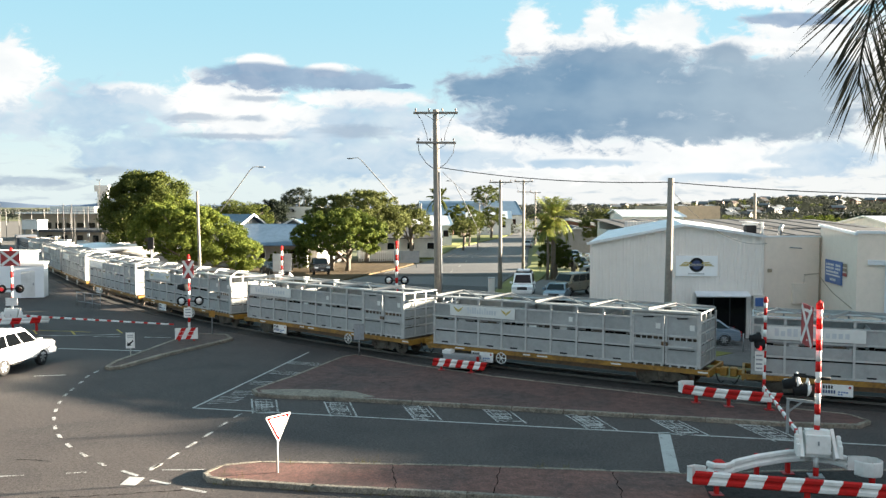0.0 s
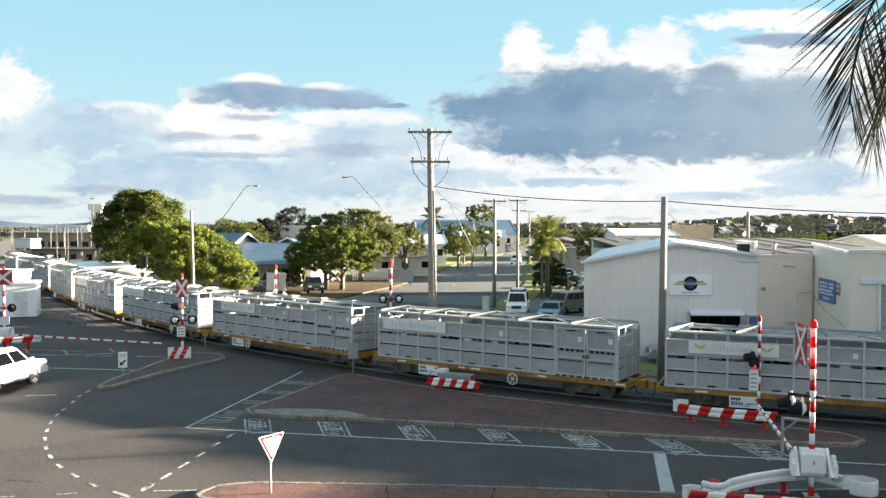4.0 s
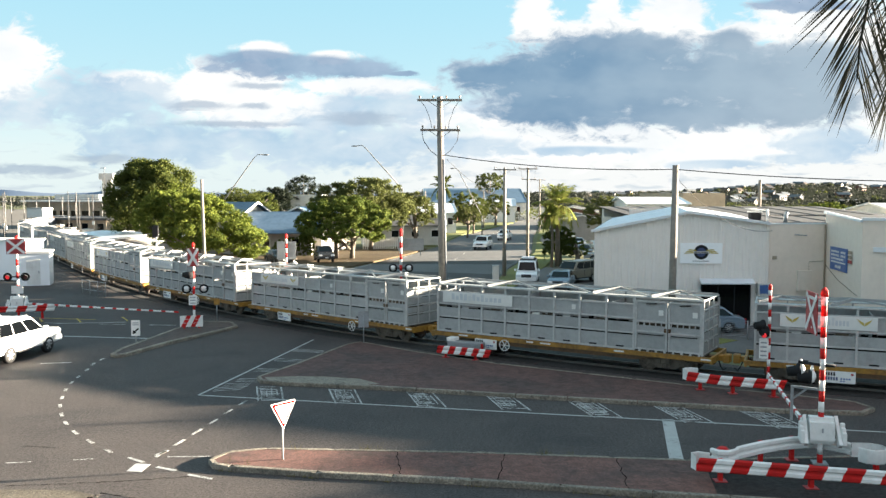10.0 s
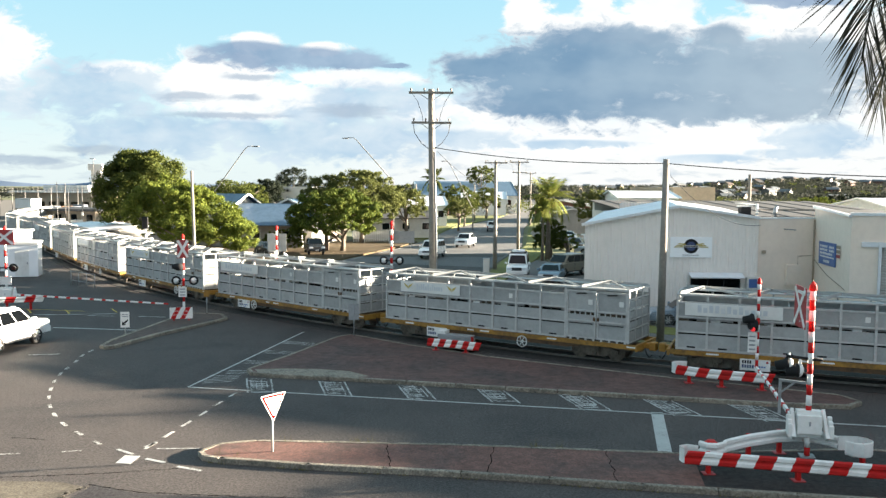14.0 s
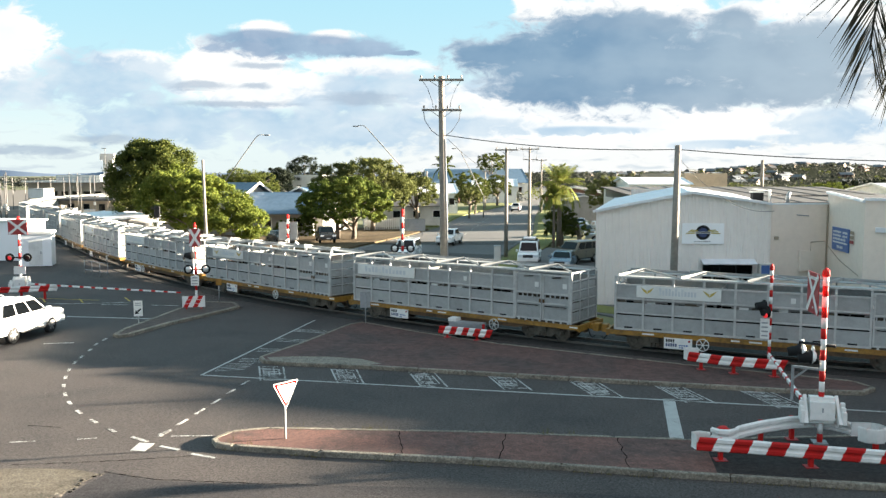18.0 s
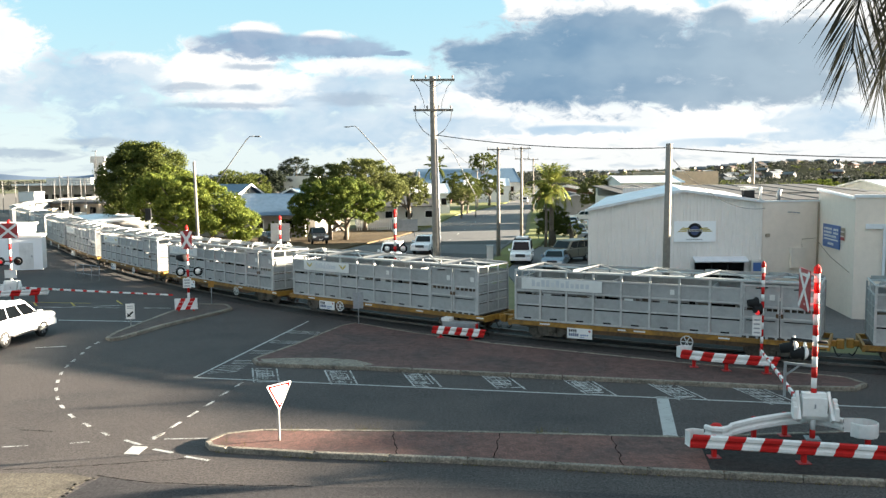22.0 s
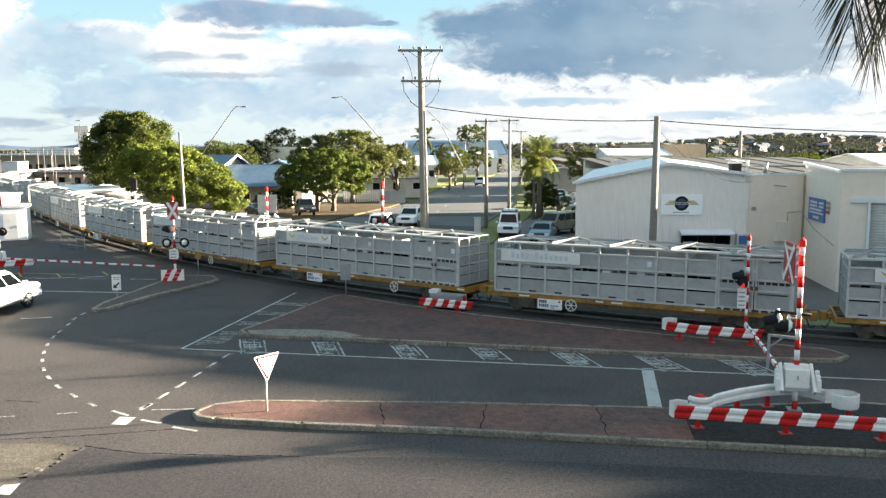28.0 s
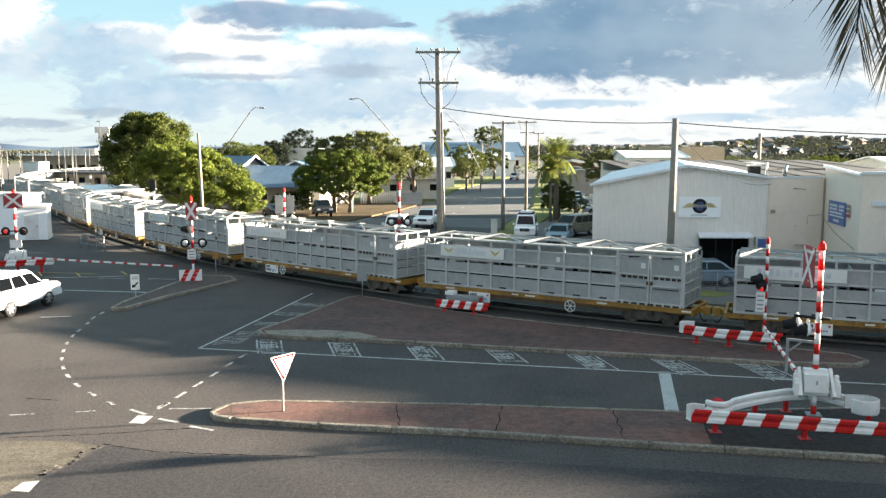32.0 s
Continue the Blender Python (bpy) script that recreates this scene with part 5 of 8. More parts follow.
    bm_box(bm, (-0.28, -0.11, 1.18), (0.18, -0.09, 1.75))
    pl = part("sign_plate", bm, "white", m, "white plate with blurred lettering")
    for i in range(3):
        box_part("letter_bar", (-0.2, -0.116, 1.26 + i * 0.17), (0.1, -0.1105, 1.33 + i * 0.17), "grey", pl)

    # far boom mast
    m = banded_mast("boom_mast", "red and white mast with crossing sign and white boom machine", (-26.9, 52.4, 0.0), 8, 4.85, 0.40, 0.08)
    x_sign(m, 4.42, 1.15, 0.95)
    bm = bmesh.new()
    bm_tube(bm, [(-0.75, -0.02, 2.5), (0.75, -0.02, 2.5)], 0.04, 8)
    part("lamp_arm", bm, "black", m)
    lamp_head(m, -0.55, -0.10, 2.5, -1, True)
    lamp_head(m, 0.50, -0.10, 2.5, -1, False)
    gate_machine(m, 0.45, 0.95)
    boom(m, (0.55, -0.35, 0.85), (10.75, -5.75, 0.86), 26, white=0.66)
    box_part("sign_plate", (-0.35, -0.12, 1.45), (0.35, -0.10, 1.95), "white", m, "white plate on the mast")

    # masts beyond the track
    m = banded_mast("flashing_light_mast", "red and white mast with two white-backed lamps", (-2.75, 52.5, 0.0), 0, 5.3, 0.36, 0.085)
    bm = bmesh.new()
    bm_tube(bm, [(-0.7, 0.05, 3.05), (0.7, 0.05, 3.05)], 0.04, 8)
    part("lamp_arm", bm, "black", m)
    lamp_head(m, -0.5, 0.12, 3.05, 1, False)
    lamp_head(m, 0.5, 0.12, 3.05, 1, False)
    m = banded_mast("flashing_light_mast", "banded mast with the backs of two pale panels", (-12.05, 63.5, 0.0), 0, 4.45, 0.36, 0.085)
    for x in (-0.42, 0.42):
        box_part("sign_panel", (x - 0.3, 0.095, 2.75), (x + 0.3, 0.115, 4.1), "galv", m, "pale grey back of a sign panel")
    bm = bmesh.new()
    bm_tube(bm, [(0.55, -0.1, 2.3), (0.75, -0.1, 2.5)], [0.16, 0.24], 14)
    part("lamp_back", bm, "white", m, "white lamp housing")
    s = thing("sign_board", "wide grey back of a road sign board", "road sign", (-4.2, 104, 0.1), 5)
    for x in (-1.2, 1.2):
        box_part("post", (x - 0.05, 0.0, 0.0), (x + 0.05, 0.1, 2.0), "grey", s)
    box_part("panel", (-1.6, -0.03, 0.6), (1.6, 0.0, 2.1), "grey", s)


build_masts()


def small_signs():
    s = thing("give_way_sign", "white give way triangle with red border on a post", "road sign", (-4.62, 23.45, 0.13), 50)
    tube_part("post", [(0, 0, 0), (0, 0, 1.6)], 0.03, "galv_bar", s)
    w, top = 0.92, 1.68

    def tri(k, y0, y1, dz=0.0):
        bm = bmesh.new()
        h = w * 0.87
        c = Vector((0, top - h / 3))
        pts = [(-w / 2, top), (w / 2, top), (0, top - h)]
        pts = [((Vector(p) - c) * k + c) for p in pts]
        lo, hi = [[bm.verts.new((p.x, y, p.y + dz)) for p in pts] for y in (y0, y1)]
        bm.faces.new(lo), bm.faces.new(hi[::-1])
        for i in range(3):
            bm.faces.new((lo[i], lo[(i + 1) % 3], hi[(i + 1) % 3], hi[i]))
        bmesh.ops.bevel(bm, geom=[e for e in bm.edges if abs(e.verts[0].co.y - e.verts[1].co.y) > 1e-5], offset=0.03 * k, segments=3, affect="EDGES")
        return bm

    part("panel", tri(1.0, -0.052, -0.034), "signface", s, "white enamel panel edge")
    part("border", tri(0.90, -0.058, -0.053), "signred", s, "red border band")
    part("face", tri(0.71, -0.064, -0.059), "signface", s, "plain white middle")
    bm = bmesh.new()
    bm_box(bm, (-0.10, -0.033, 1.05), (0.10, -0.03, 1.55))
    part("back_brace", bm, "galv_bar", s)
    s = thing("keep_left_sign", "small white sign with a black arrow", "road sign", (-15.74, 42.25, 0.13), 8)
    tube_part("post", [(0, 0, 0), (0, 0, 1.1)], 0.028, "galv_bar", s)
    p = box_part("panel", (-0.22, -0.045, 0.36), (0.22, -0.03, 1.16), "white", s)
    bm = bmesh.new()
    y = -0.05
    for pts in ([(0.13, 0.78), (0.16, 0.70), (0.0, 0.56), (-0.06, 0.62)], [(-0.16, 0.46), (0.05, 0.50), (-0.13, 0.68)]):
        lo, hi = [[bm.verts.new((a, y + d, c)) for a, c in pts] for d in (0.0, 0.004)]
        bm.faces.new(lo), bm.faces.new(hi[::-1])
    part("arrow", bm, "black", p, "black arrow pointing down left")
    for z in (0.90, 1.00):
        box_part("letter_bar", (-0.14, -0.049, z), (0.14, -0.0455, z + 0.05), "grey", p)
    s = thing("sign_post", "grey back of a road sign on a post", "road sign", (-4.12, 42.2, 0.13), 12)
    tube_part("post", [(0, 0, 0), (0, 0, 1.55)], 0.03, "grey", s)
    box_part("panel", (-0.26, 0.03, 0.80), (0.26, 0.045, 1.62), "grey", s)
    s = thing("yellow_marker", "small yellow marker plate on a post", "road sign", (-13.82, 50.4, 0.0), 5)
    tube_part("post", [(0, 0, 0), (0, 0, 1.1)], 0.03, "grey", s)
    box_part("panel", (-0.17, -0.05, 1.0), (0.17, -0.03, 1.4), "under", s, "yellow plate")
    s = thing("hazard_board", "red and white slanted hazard board on the island", "hazard board", (-14.25, 46.7, 0.12), 12)
    for x in (-0.4, 0.4):
        box_part("post", (x - 0.04, 0.02, -0.02), (x + 0.04, 0.10, 0.7), "red", s)
    box_part("panel", (-0.62, -0.012, 0.12), (0.62, 0.012, 0.76), "white", s, bevel=0.008)
    for i, x in enumerate((-0.30, 0.22)):
        bm = bmesh.new()
        pts = [(x - 0.28, 0.12), (x - 0.02, 0.12), (x + 0.30, 0.76), (x + 0.04, 0.76)]
        lo, hi = [[bm.verts.new((a, -0.017 + d, c)) for a, c in pts] for d in (0.0, 0.004)]
        bm.faces.new(lo), bm.faces.new(hi[::-1])
        part("stripe", bm, "red", s)
    for z in (0.33, 0.54):
        box_part("rib", (-0.62, -0.03, z), (0.62, -0.018, z + 0.02), "white", s)


small_signs()


# ---- power poles and lamps ----
def power_pole(name, label, at, h, r0, r1, arms, lean=(0, 0)):
    ob = thing(name, label, "power pole", at, group="power poles")
    bm = bmesh.new()
    bm_tube(bm, [(0, 0, -0.3), (lean[0] * 0.5, lean[1] * 0.5, h * 0.5), (lean[0], lean[1], h)], [r0, (r0 + r1) / 2, r1], 14)
    part("pole", bm, "timber", ob, "weathered grey timber pole")
    for z, w, rz, k in arms:
        a = part("crossarm", _arm(w), "timber", ob, at=pose(lean[0] * z / h, lean[1] * z / h - r1, z, 0, 0, rz))
        for i in range(k):
            x = -w / 2 + 0.12 + i * (w - 0.24) / max(1, k - 1)
            bm = bmesh.new()
            bm_tube(bm, [(x, 0, 0.06), (x, 0, 0.12), (x, 0, 0.16), (x, 0, 0.22), (x, 0, 0.25)], [0.025, 0.03, 0.06, 0.05, 0.02], 8)
            part("insulator", bm, "hardware", a)
        bm = bmesh.new()
        for s in (-1, 1):
            bm_bar(bm, (s * w * 0.28, 0.0, -0.02), (0, 0.03, -0.45), 0.03, 0.03)
        part("arm_brace", bm, "grey", a)
    return ob


def _arm(w):
    bm = bmesh.new()
    bm_box(bm, (-w / 2, -0.05, -0.06), (w / 2, 0.05, 0.06))
    return bm


def wire(name, a, b, sag, r=0.018, label="black cable strung between the poles"):
    bm = bmesh.new()
    a, b = Vector(a), Vector(b)
    pts = []
    for i in range(17):
        f = i / 16
        p = a.lerp(b, f)
        p.z -= sag * 4 * f * (1 - f)
        pts.append(p)
    bm_tube(bm, pts, r, 5)
    return solo(name, bm, "black", label, "cable", group="overhead cables")


def build_poles():
    p = power_pole("power_pole", "tall timber power pole with two crossarms beyond the track", (-0.05, 45.6, 0), 12.95, 0.25, 0.16, [(12.75, 2.4, 0, 4), (11.15, 2.15, 4, 4)], lean=(-0.22, 0))
    for s in (-1, 1):                                            # bowed bridging cables under the lower arm
        pts = [(-0.18 + s * 1.0, -0.2, 11.2), (-0.18 + s * 0.92, -0.2, 10.6), (-0.18 + s * 0.55, -0.2, 10.05), (-0.18 + s * 0.15, -0.2, 9.75)]
        tube_part("bridging_cable", pts, 0.018, "black", p, n=5)
        pts = [(-0.2 + s * 1.1, -0.2, 12.8), (-0.2 + s * 0.75, -0.2, 12.3), (-0.2 + s * 0.5, -0.2, 11.6), (-0.2 + s * 0.45, -0.2, 11.25)]
        tube_part("bridging_cable", pts, 0.014, "black", p, n=5)
    tube_part("conduit", [(0.2, -0.14, 0.2), (0.08, -0.14, 6), (0.0, -0.13, 9.6)], 0.04, "grey", p, n=6)
    power_pole("power_pole", "stout grey timber pole before the cream shed", (11.05, 40.5, 0), 9.1, 0.19, 0.15, [], lean=(0.09, 0))
    power_pole("power_pole", "timber power pole beside the street", (5.55, 77.5, 0), 10.15, 0.20, 0.13, [(9.95, 2.1, 0, 3)])
    power_pole("power_pole", "timber power pole beside the street", (10.1, 101.8, 0), 10.9, 0.20, 0.13, [(10.75, 2.3, 0, 3)])
    power_pole("power_pole", "distant timber power pole beside the street", (13.0, 130.0, 0), 10.2, 0.20, 0.13, [(10.0, 2.2, 0, 3)])
    power_pole("power_pole", "distant timber power pole beside the street", (19.5, 172.0, 0), 10.8, 0.20, 0.13, [(10.6, 2.2, 0, 3)])
    power_pole("power_pole", "distant timber power pole on the mown verge", (-3.1, 133.4, 0), 8.2, 0.17, 0.12, [])
    power_pole("power_pole", "distant timber power pole on the verge", (8.8, 189.0, 0), 8.6, 0.17, 0.12, [(8.4, 1.6, 0, 2)])
    power_pole("power_pole", "plain slim pole before the fig trees", (-17.2, 60.0, 0), 8.75, 0.12, 0.09, [], lean=(-0.2, 0))
    power_pole("power_pole", "distant pole among roofs", (62.0, 165.0, 0), 10.5, 0.35, 0.3, [])
    wire("overhead_cable", (-0.2, 45.6, 9.85), (11.1, 40.5, 8.9), 0.28, 0.022)
    wire("overhead_cable", (11.1, 40.5, 8.9), (34.0, 31.0, 8.6), 0.55, 0.022)
    wire("overhead_cable", (0.1, 45.6, 9.6), (5.55, 77.5, 7.6), 0.5, 0.012)
    wire("overhead_cable", (11.1, 40.5, 8.6), (19.3, 49.0, 5.6), 0.9, 0.012, "thin black service cable to the shed")
    for dx in (-0.9, 0.0, 0.9):
        wire("overhead_cable", (5.55 + dx, 77.4, 10.2), (10.1 + dx, 101.7, 11.0), 0.35, 0.012)
        wire("overhead_cable", (10.1 + dx, 101.7, 11.0), (13.0 + dx, 129.9, 10.25), 0.45, 0.012)
        wire("overhead_cable", (13.0 + dx, 129.9, 10.25), (19.5 + dx, 171.9, 10.85), 0.6, 0.014)


build_poles()


M["lamp_steel"] = material("dull_lamp_steel", (0.17, 0.17, 0.168), (0.10, 0.10, 0.10), rough=0.6, metal=0.2, bump=0)


def street_lamp(at, tip, knee, label):
    """A raked outreach lamp: column, long sloping arm, flat lantern."""
    ob = thing("street_lamp", label, "street lamp", at, group="street lamps")
    o = Vector(at)
    t, k = Vector(tip) - o, Vector(knee) - o
    bm = bmesh.new()
    bm_tube(bm, [(0, 0, -0.2), (0, 0, k.z)], [0.12, 0.09], 10)
    part("column", bm, "lamp_steel", ob)
    mid = k.lerp(t, 0.80) + Vector((0, 0, 0.9))
    pts = [k, k.lerp(mid, 0.5), mid, mid.lerp(t, 0.4) + Vector((0, 0, 0.28)), t + Vector((0, 0, 0.05))]
    bm = bmesh.new()
    bm_tube(bm, pts, [0.075, 0.07, 0.06, 0.05, 0.045], 8)
    part("outreach_arm", bm, "lamp_steel", ob)
    d = (t - mid)
    d.z = 0
    d.normalize()
    bm = bmesh.new()
    bm_tube(bm, [t - d * 0.15, t + d * 0.05, t + d * 0.5, t + d * 0.75], [0.05, 0.13, 0.15, 0.06], 10)
    bmesh.ops.scale(bm, vec=(1, 1, 0.6), space=Matrix.Translation(-t), verts=bm.verts[:])
    part("lantern", bm, "lamp_steel", ob, "flat grey lantern")
    return ob


street_lamp((-28.6, 105.0, 0), (-22.7, 105.0, 12.6), (-28.5, 105.0, 5.8), "grey street lamp on a long sloping arm")
street_lamp((-5.9, 117.5, 0), (-12.3, 117.5, 14.4), (-6.0, 117.5, 8.5), "grey street lamp on a long sloping arm")
street_lamp((6.7, 150.0, 0), (1.7, 150.0, 12.3), (6.6, 150.0, 4.0), "grey street lamp on a long sloping arm")

# ---- buildings ----
M["sheet_grey"] = material("weathered_roof_sheet", (0.095, 0.096, 0.098), (0.060, 0.060, 0.062), rough=0.95, grain=2, stain=0.2, bump=0.05, spec=0.1)
M["brick"] = material("brown_brick", (0.156, 0.072, 0.048), (0.108, 0.054, 0.036), rough=0.85, grain=8, stain=0.8, bump=0.2)
M["tan"] = material("tan_wall", (0.36, 0.29, 0.21), (0.27, 0.22, 0.165), rough=0.8, grain=3, stain=0.5, bump=0.1)
M["board"] = material("weatherboard", (0.60, 0.58, 0.54), (0.46, 0.45, 0.42), rough=0.65, grain=3, stain=0.8, bump=0.1)
M["shutter"] = material("roller_shutter", (0.66, 0.65, 0.62), (0.52, 0.51, 0.48), rough=0.5, grain=3, stain=1, bump=0.05)


M["mast_grey"] = material("dull_mast_steel", (0.13, 0.125, 0.12), (0.07, 0.068, 0.065), rough=0.7, metal=0.2, bump=0)
M["stone_board"] = material("grey_board", (0.30, 0.29, 0.27), (0.22, 0.215, 0.20), rough=0.8, grain=3, stain=0.8, bump=0.1)


def wall_frame(a, b):
    """A frame whose x runs along the wall from a to b and whose -y looks out of it."""
    a, b = Vector((*a, 0)), Vector((*b, 0))
    d = (b - a).normalized()
    return Matrix.Translation(a) @ Matrix(((d.x, -d.y, 0, 0), (d.y, d.x, 0, 0), (0, 0, 1, 0), (0, 0, 0, 1)))


def place(ob, m):
    ob.matrix_basis = m
    return ob


def ribbed_wall(bm, l, top, pitch=0.20, d=0.022, thick=0.12):
    """Sheet with upright ribs; top(x) gives its height."""
    xs, x = [], 0.0
    while x < l - 0.001:
        xs += [(x, 0.0), (min(l, x + pitch * 0.62), 0.0), (min(l, x + pitch * 0.72), -d), (min(l, x + pitch * 0.90), -d)]
        x += pitch
    xs.append((l, 0.0))
    lo = [bm.verts.new((x, y, -0.05)) for x, y in xs]
    hi = [bm.verts.new((x, y, top(x))) for x, y in xs]
    for i in range(len(xs) - 1):
        if xs[i + 1][0] - xs[i][0] > 1e-5 or abs(xs[i + 1][1] - xs[i][1]) > 1e-5:
            bm.faces.new((lo[i], lo[i + 1], hi[i + 1], hi[i]))
    b = [bm.verts.new((x, thick, z)) for x, z in ((0, -0.05), (l, -0.05), (l, top(l)), (l / 2, top(l / 2)), (0, top(0)))]
    bm.faces.new(b[::-1])


def _slope(x0, x1, z0, z1, y0, y1, skew, t):
    """A sloping slab between two heights, its sides running back on a skew."""
    bm = bmesh.new()
    v = [bm.verts.new((x + skew * y, y, z + d)) for d in (0, t) for x, z, y in ((x0, z0, y0), (x1, z1, y0), (x1, z1, y1), (x0, z0, y1))]
    for f in ((3, 2, 1, 0), (4, 5, 6, 7), (0, 1, 5, 4), (1, 2, 6, 5), (2, 3, 7, 6), (3, 0, 4, 7)):
        bm.faces.new([v[i] for i in f])
    return bm


def build_shed():
    sh = thing("shed", "cream corrugated metal shed with a low gable", "shed", kind="")
    w, peak, zl, zr, zp = 10.1, 5.45, 5.6, 6.0, 6.66
    fr = wall_frame((8.82, 49.1), (18.9, 48.7))
    place(sh, fr)
    top = lambda x: zl + (zp - zl) * x / peak if x < peak else zp + (zr - zp) * (x - peak) / (w - peak)
    bm = bmesh.new()
    ribbed_wall(bm, w, top)
    part("wall", bm, "clad", sh, "cream ribbed front wall")
    depth, skew = 25.0, 0.205
    for x in (0.0, w - 0.12):
        bm = bmesh.new()
        bm_prism(bm, [(x, 0.125), (x + 0.12, 0.125), (x + 0.12 + skew * depth, depth), (x + skew * depth, depth)], -0.05, (zl if x == 0 else zr) - 0.02)
        part("side_wall", bm, "clad", sh)
    for pts in ([(-0.12, zl - 0.02), (peak, zp)], [(peak, zp), (w + 0.02, zr)]):
        (x0, z0), (x1, z1) = pts
        rf = part("roof", _slope(x0, x1, z0 - 0.03, z1 - 0.03, -0.22, depth, skew, 0.03), "roofwhite", sh, "pale ribbed metal roof")
        n = 24
        for i in range(n):                                          # lapped sheets running down the slope
            y0, y1 = -0.22 + (depth + 0.22) * i / n, -0.22 + (depth + 0.22) * (i + 1) / n
            part("roof_sheet", _slope(x0, x1, z0 + 0.004, z1 + 0.004, y0 + 0.02, y1 - 0.02, skew, 0.03), "roofwhite", rf)
    bm = bmesh.new()
    for a, b in (((-0.25, zl - 0.05), (peak, zp)), ((peak, zp), (w, zr))):
        bm_bar(bm, (a[0], -0.24, a[1]), (b[0], -0.24, b[1]), 0.03, 0.16)
    part("barge_board", bm, "roofwhite", sh)
    # shopfront under an awning
    box_part("shopfront", (6.25, -0.10, 0.05), (9.05, 0.02, 2.42), "glass", sh, "dark glazed shopfront")
    for x in (6.2, 7.15, 8.1, 9.0):
        box_part("mullion", (x, -0.14, 0.05), (x + 0.07, -0.101, 2.42), "white" if x in (6.1, 8.95) else "black", sh)
    bm = bmesh.new()
    v = [bm.verts.new(q) for q in ((6.1, -0.025, 2.78), (9.2, -0.025, 2.78), (9.2, -0.62, 2.56), (6.1, -0.62, 2.56), (6.1, -0.025, 2.74), (9.2, -0.025, 2.74), (9.2, -0.62, 2.50), (6.1, -0.62, 2.50))]
    for f in ((0, 3, 2, 1), (4, 5, 6, 7), (2, 3, 7, 6), (0, 4, 7, 3), (1, 2, 6, 5)):
        bm.faces.new([v[i] for i in f])
    part("awning", bm, "roofwhite", sh, "small pale sheet awning")
    ac = box_part("air_conditioner", (9.38, -0.45, 1.85), (10.05, -0.03, 2.55), "board", sh, bevel=0.02)
    box_part("grille", (9.48, -0.47, 1.95), (9.95, -0.452, 2.45), "signblue", ac)
    sign = thing("shop_sign", "white shop sign with a round black and yellow winged emblem", "sign")
    place(sign, fr @ pose(4.98, -0.06, 3.66))
    box_part("panel", (0, -0.03, 0), (2.42, 0.03, 1.20), "signwhite", sign)
    for r0, r1, m, y in ((0.0, 0.43, "black", -0.035), (0.0, 0.27, "signnavy", -0.040)):
        bm = bmesh.new()
        bm_tube(bm, [(1.2, y, 0.66), (1.2, y - 0.004, 0.66)], r1, 24)
        part("emblem", bm, m, sign)
    for s in (-1, 1):
        bm = bmesh.new()
        for j in range(3):
            pts = [(1.2 + s * 0.30, 0.60 + j * 0.07), (1.2 + s * (1.02 - 0.12 * j), 0.58 + j * 0.10), (1.2 + s * (0.95 - 0.12 * j), 0.64 + j * 0.10), (1.2 + s * 0.30, 0.66 + j * 0.07)]
            f = [bm.verts.new((a, -0.046, c)) for a, c in pts]
            bm.faces.new(f)
            bm.faces.new([bm.verts.new((a, -0.044, c)) for a, c in pts][::-1])
        part("wing", bm, "emblem_gold", sign, "ochre wing")
    box_part("band", (0.75, -0.055, 0.60), (1.65, -0.0475, 0.72), "white", sign)
    for i in range(9):
        box_part("letter_bar", (0.80 + i * 0.09, -0.059, 0.615), (0.865 + i * 0.09, -0.0555, 0.705), "black", sign)
    for i in range(8):
        box_part("letter_bar", (0.72 + i * 0.12, -0.036, 0.10), (0.80 + i * 0.12, -0.0305, 0.17), "grey", sign)
    # rendered block between shed and the next building
    blk = thing("rendered_building", "plain cream rendered wall joining the shed", "building")
    place(blk, wall_frame((18.9, 48.75), (22.4, 49.1)))
    box_part("wall", (0, 0, -0.05), (3.52, 0.25, 5.95), "cream", blk)
    box_part("back_wall", (0.02, 0.255, -0.05), (3.5, 14, 5.55), "cream", blk)
    box_part("flat_roof", (0.02, 0.255, 5.552), (3.5, 14, 5.60), "sheet_grey", blk)
    box_part("capping", (-0.02, -0.04, 5.95), (3.54, 0.29, 6.03), "roofwhite", blk)
    box_part("meter_box", (1.75, -0.22, 2.05), (2.65, 0.0, 3.25), "cream", blk, bevel=0.02)
    box_part("vent_plate", (0.25, -0.06, 3.9), (0.5, 0.0, 4.1), "tan", blk)
    tube_part("cable_bracket", [(1.6, 0, 5.35), (1.6, -0.25, 5.35), (2.2, -0.25, 5.3)], 0.03, "grey", blk)
    tube_part("conduit", [(2.5, -0.03, 3.25), (2.5, -0.03, 3.75), (3.5, -0.03, 3.8)], 0.016, "tan", blk)
    tube_part("downpipe", [(3.45, -0.05, 0), (3.45, -0.05, 5.9)], 0.05, "tan", blk)
    tank = thing("roof_unit", "rooftop metal duct and small tank on the flat roof", "roof unit", (20.4, 53.0, 5.6))
    box_part("duct", (-1.0, 0, 0), (-0.35, 0.5, 0.95), "black", tank)
    box_part("duct_rim", (-1.06, -0.04, 0.95), (-0.29, 0.54, 1.05), "board", tank)
    tube_part("flue", [(0.1, 0.2, 0), (0.1, 0.2, 1.15)], 0.09, "white", tank)
    bm = bmesh.new()
    bm_tube(bm, [(1.3, 0.3, 0.0), (1.3, 0.3, 0.75), (1.42, 0.3, 1.0)], [0.14, 0.13, 0.10], 10)
    part("vent_cowl", bm, "grey", tank)

    wb = thing("workshop", "cream workshop with a blue sign and roller door", "building")
    place(wb, wall_frame((22.45, 49.3), (21.5, 43.0)))
    l = 6.37
    bm = bmesh.new()
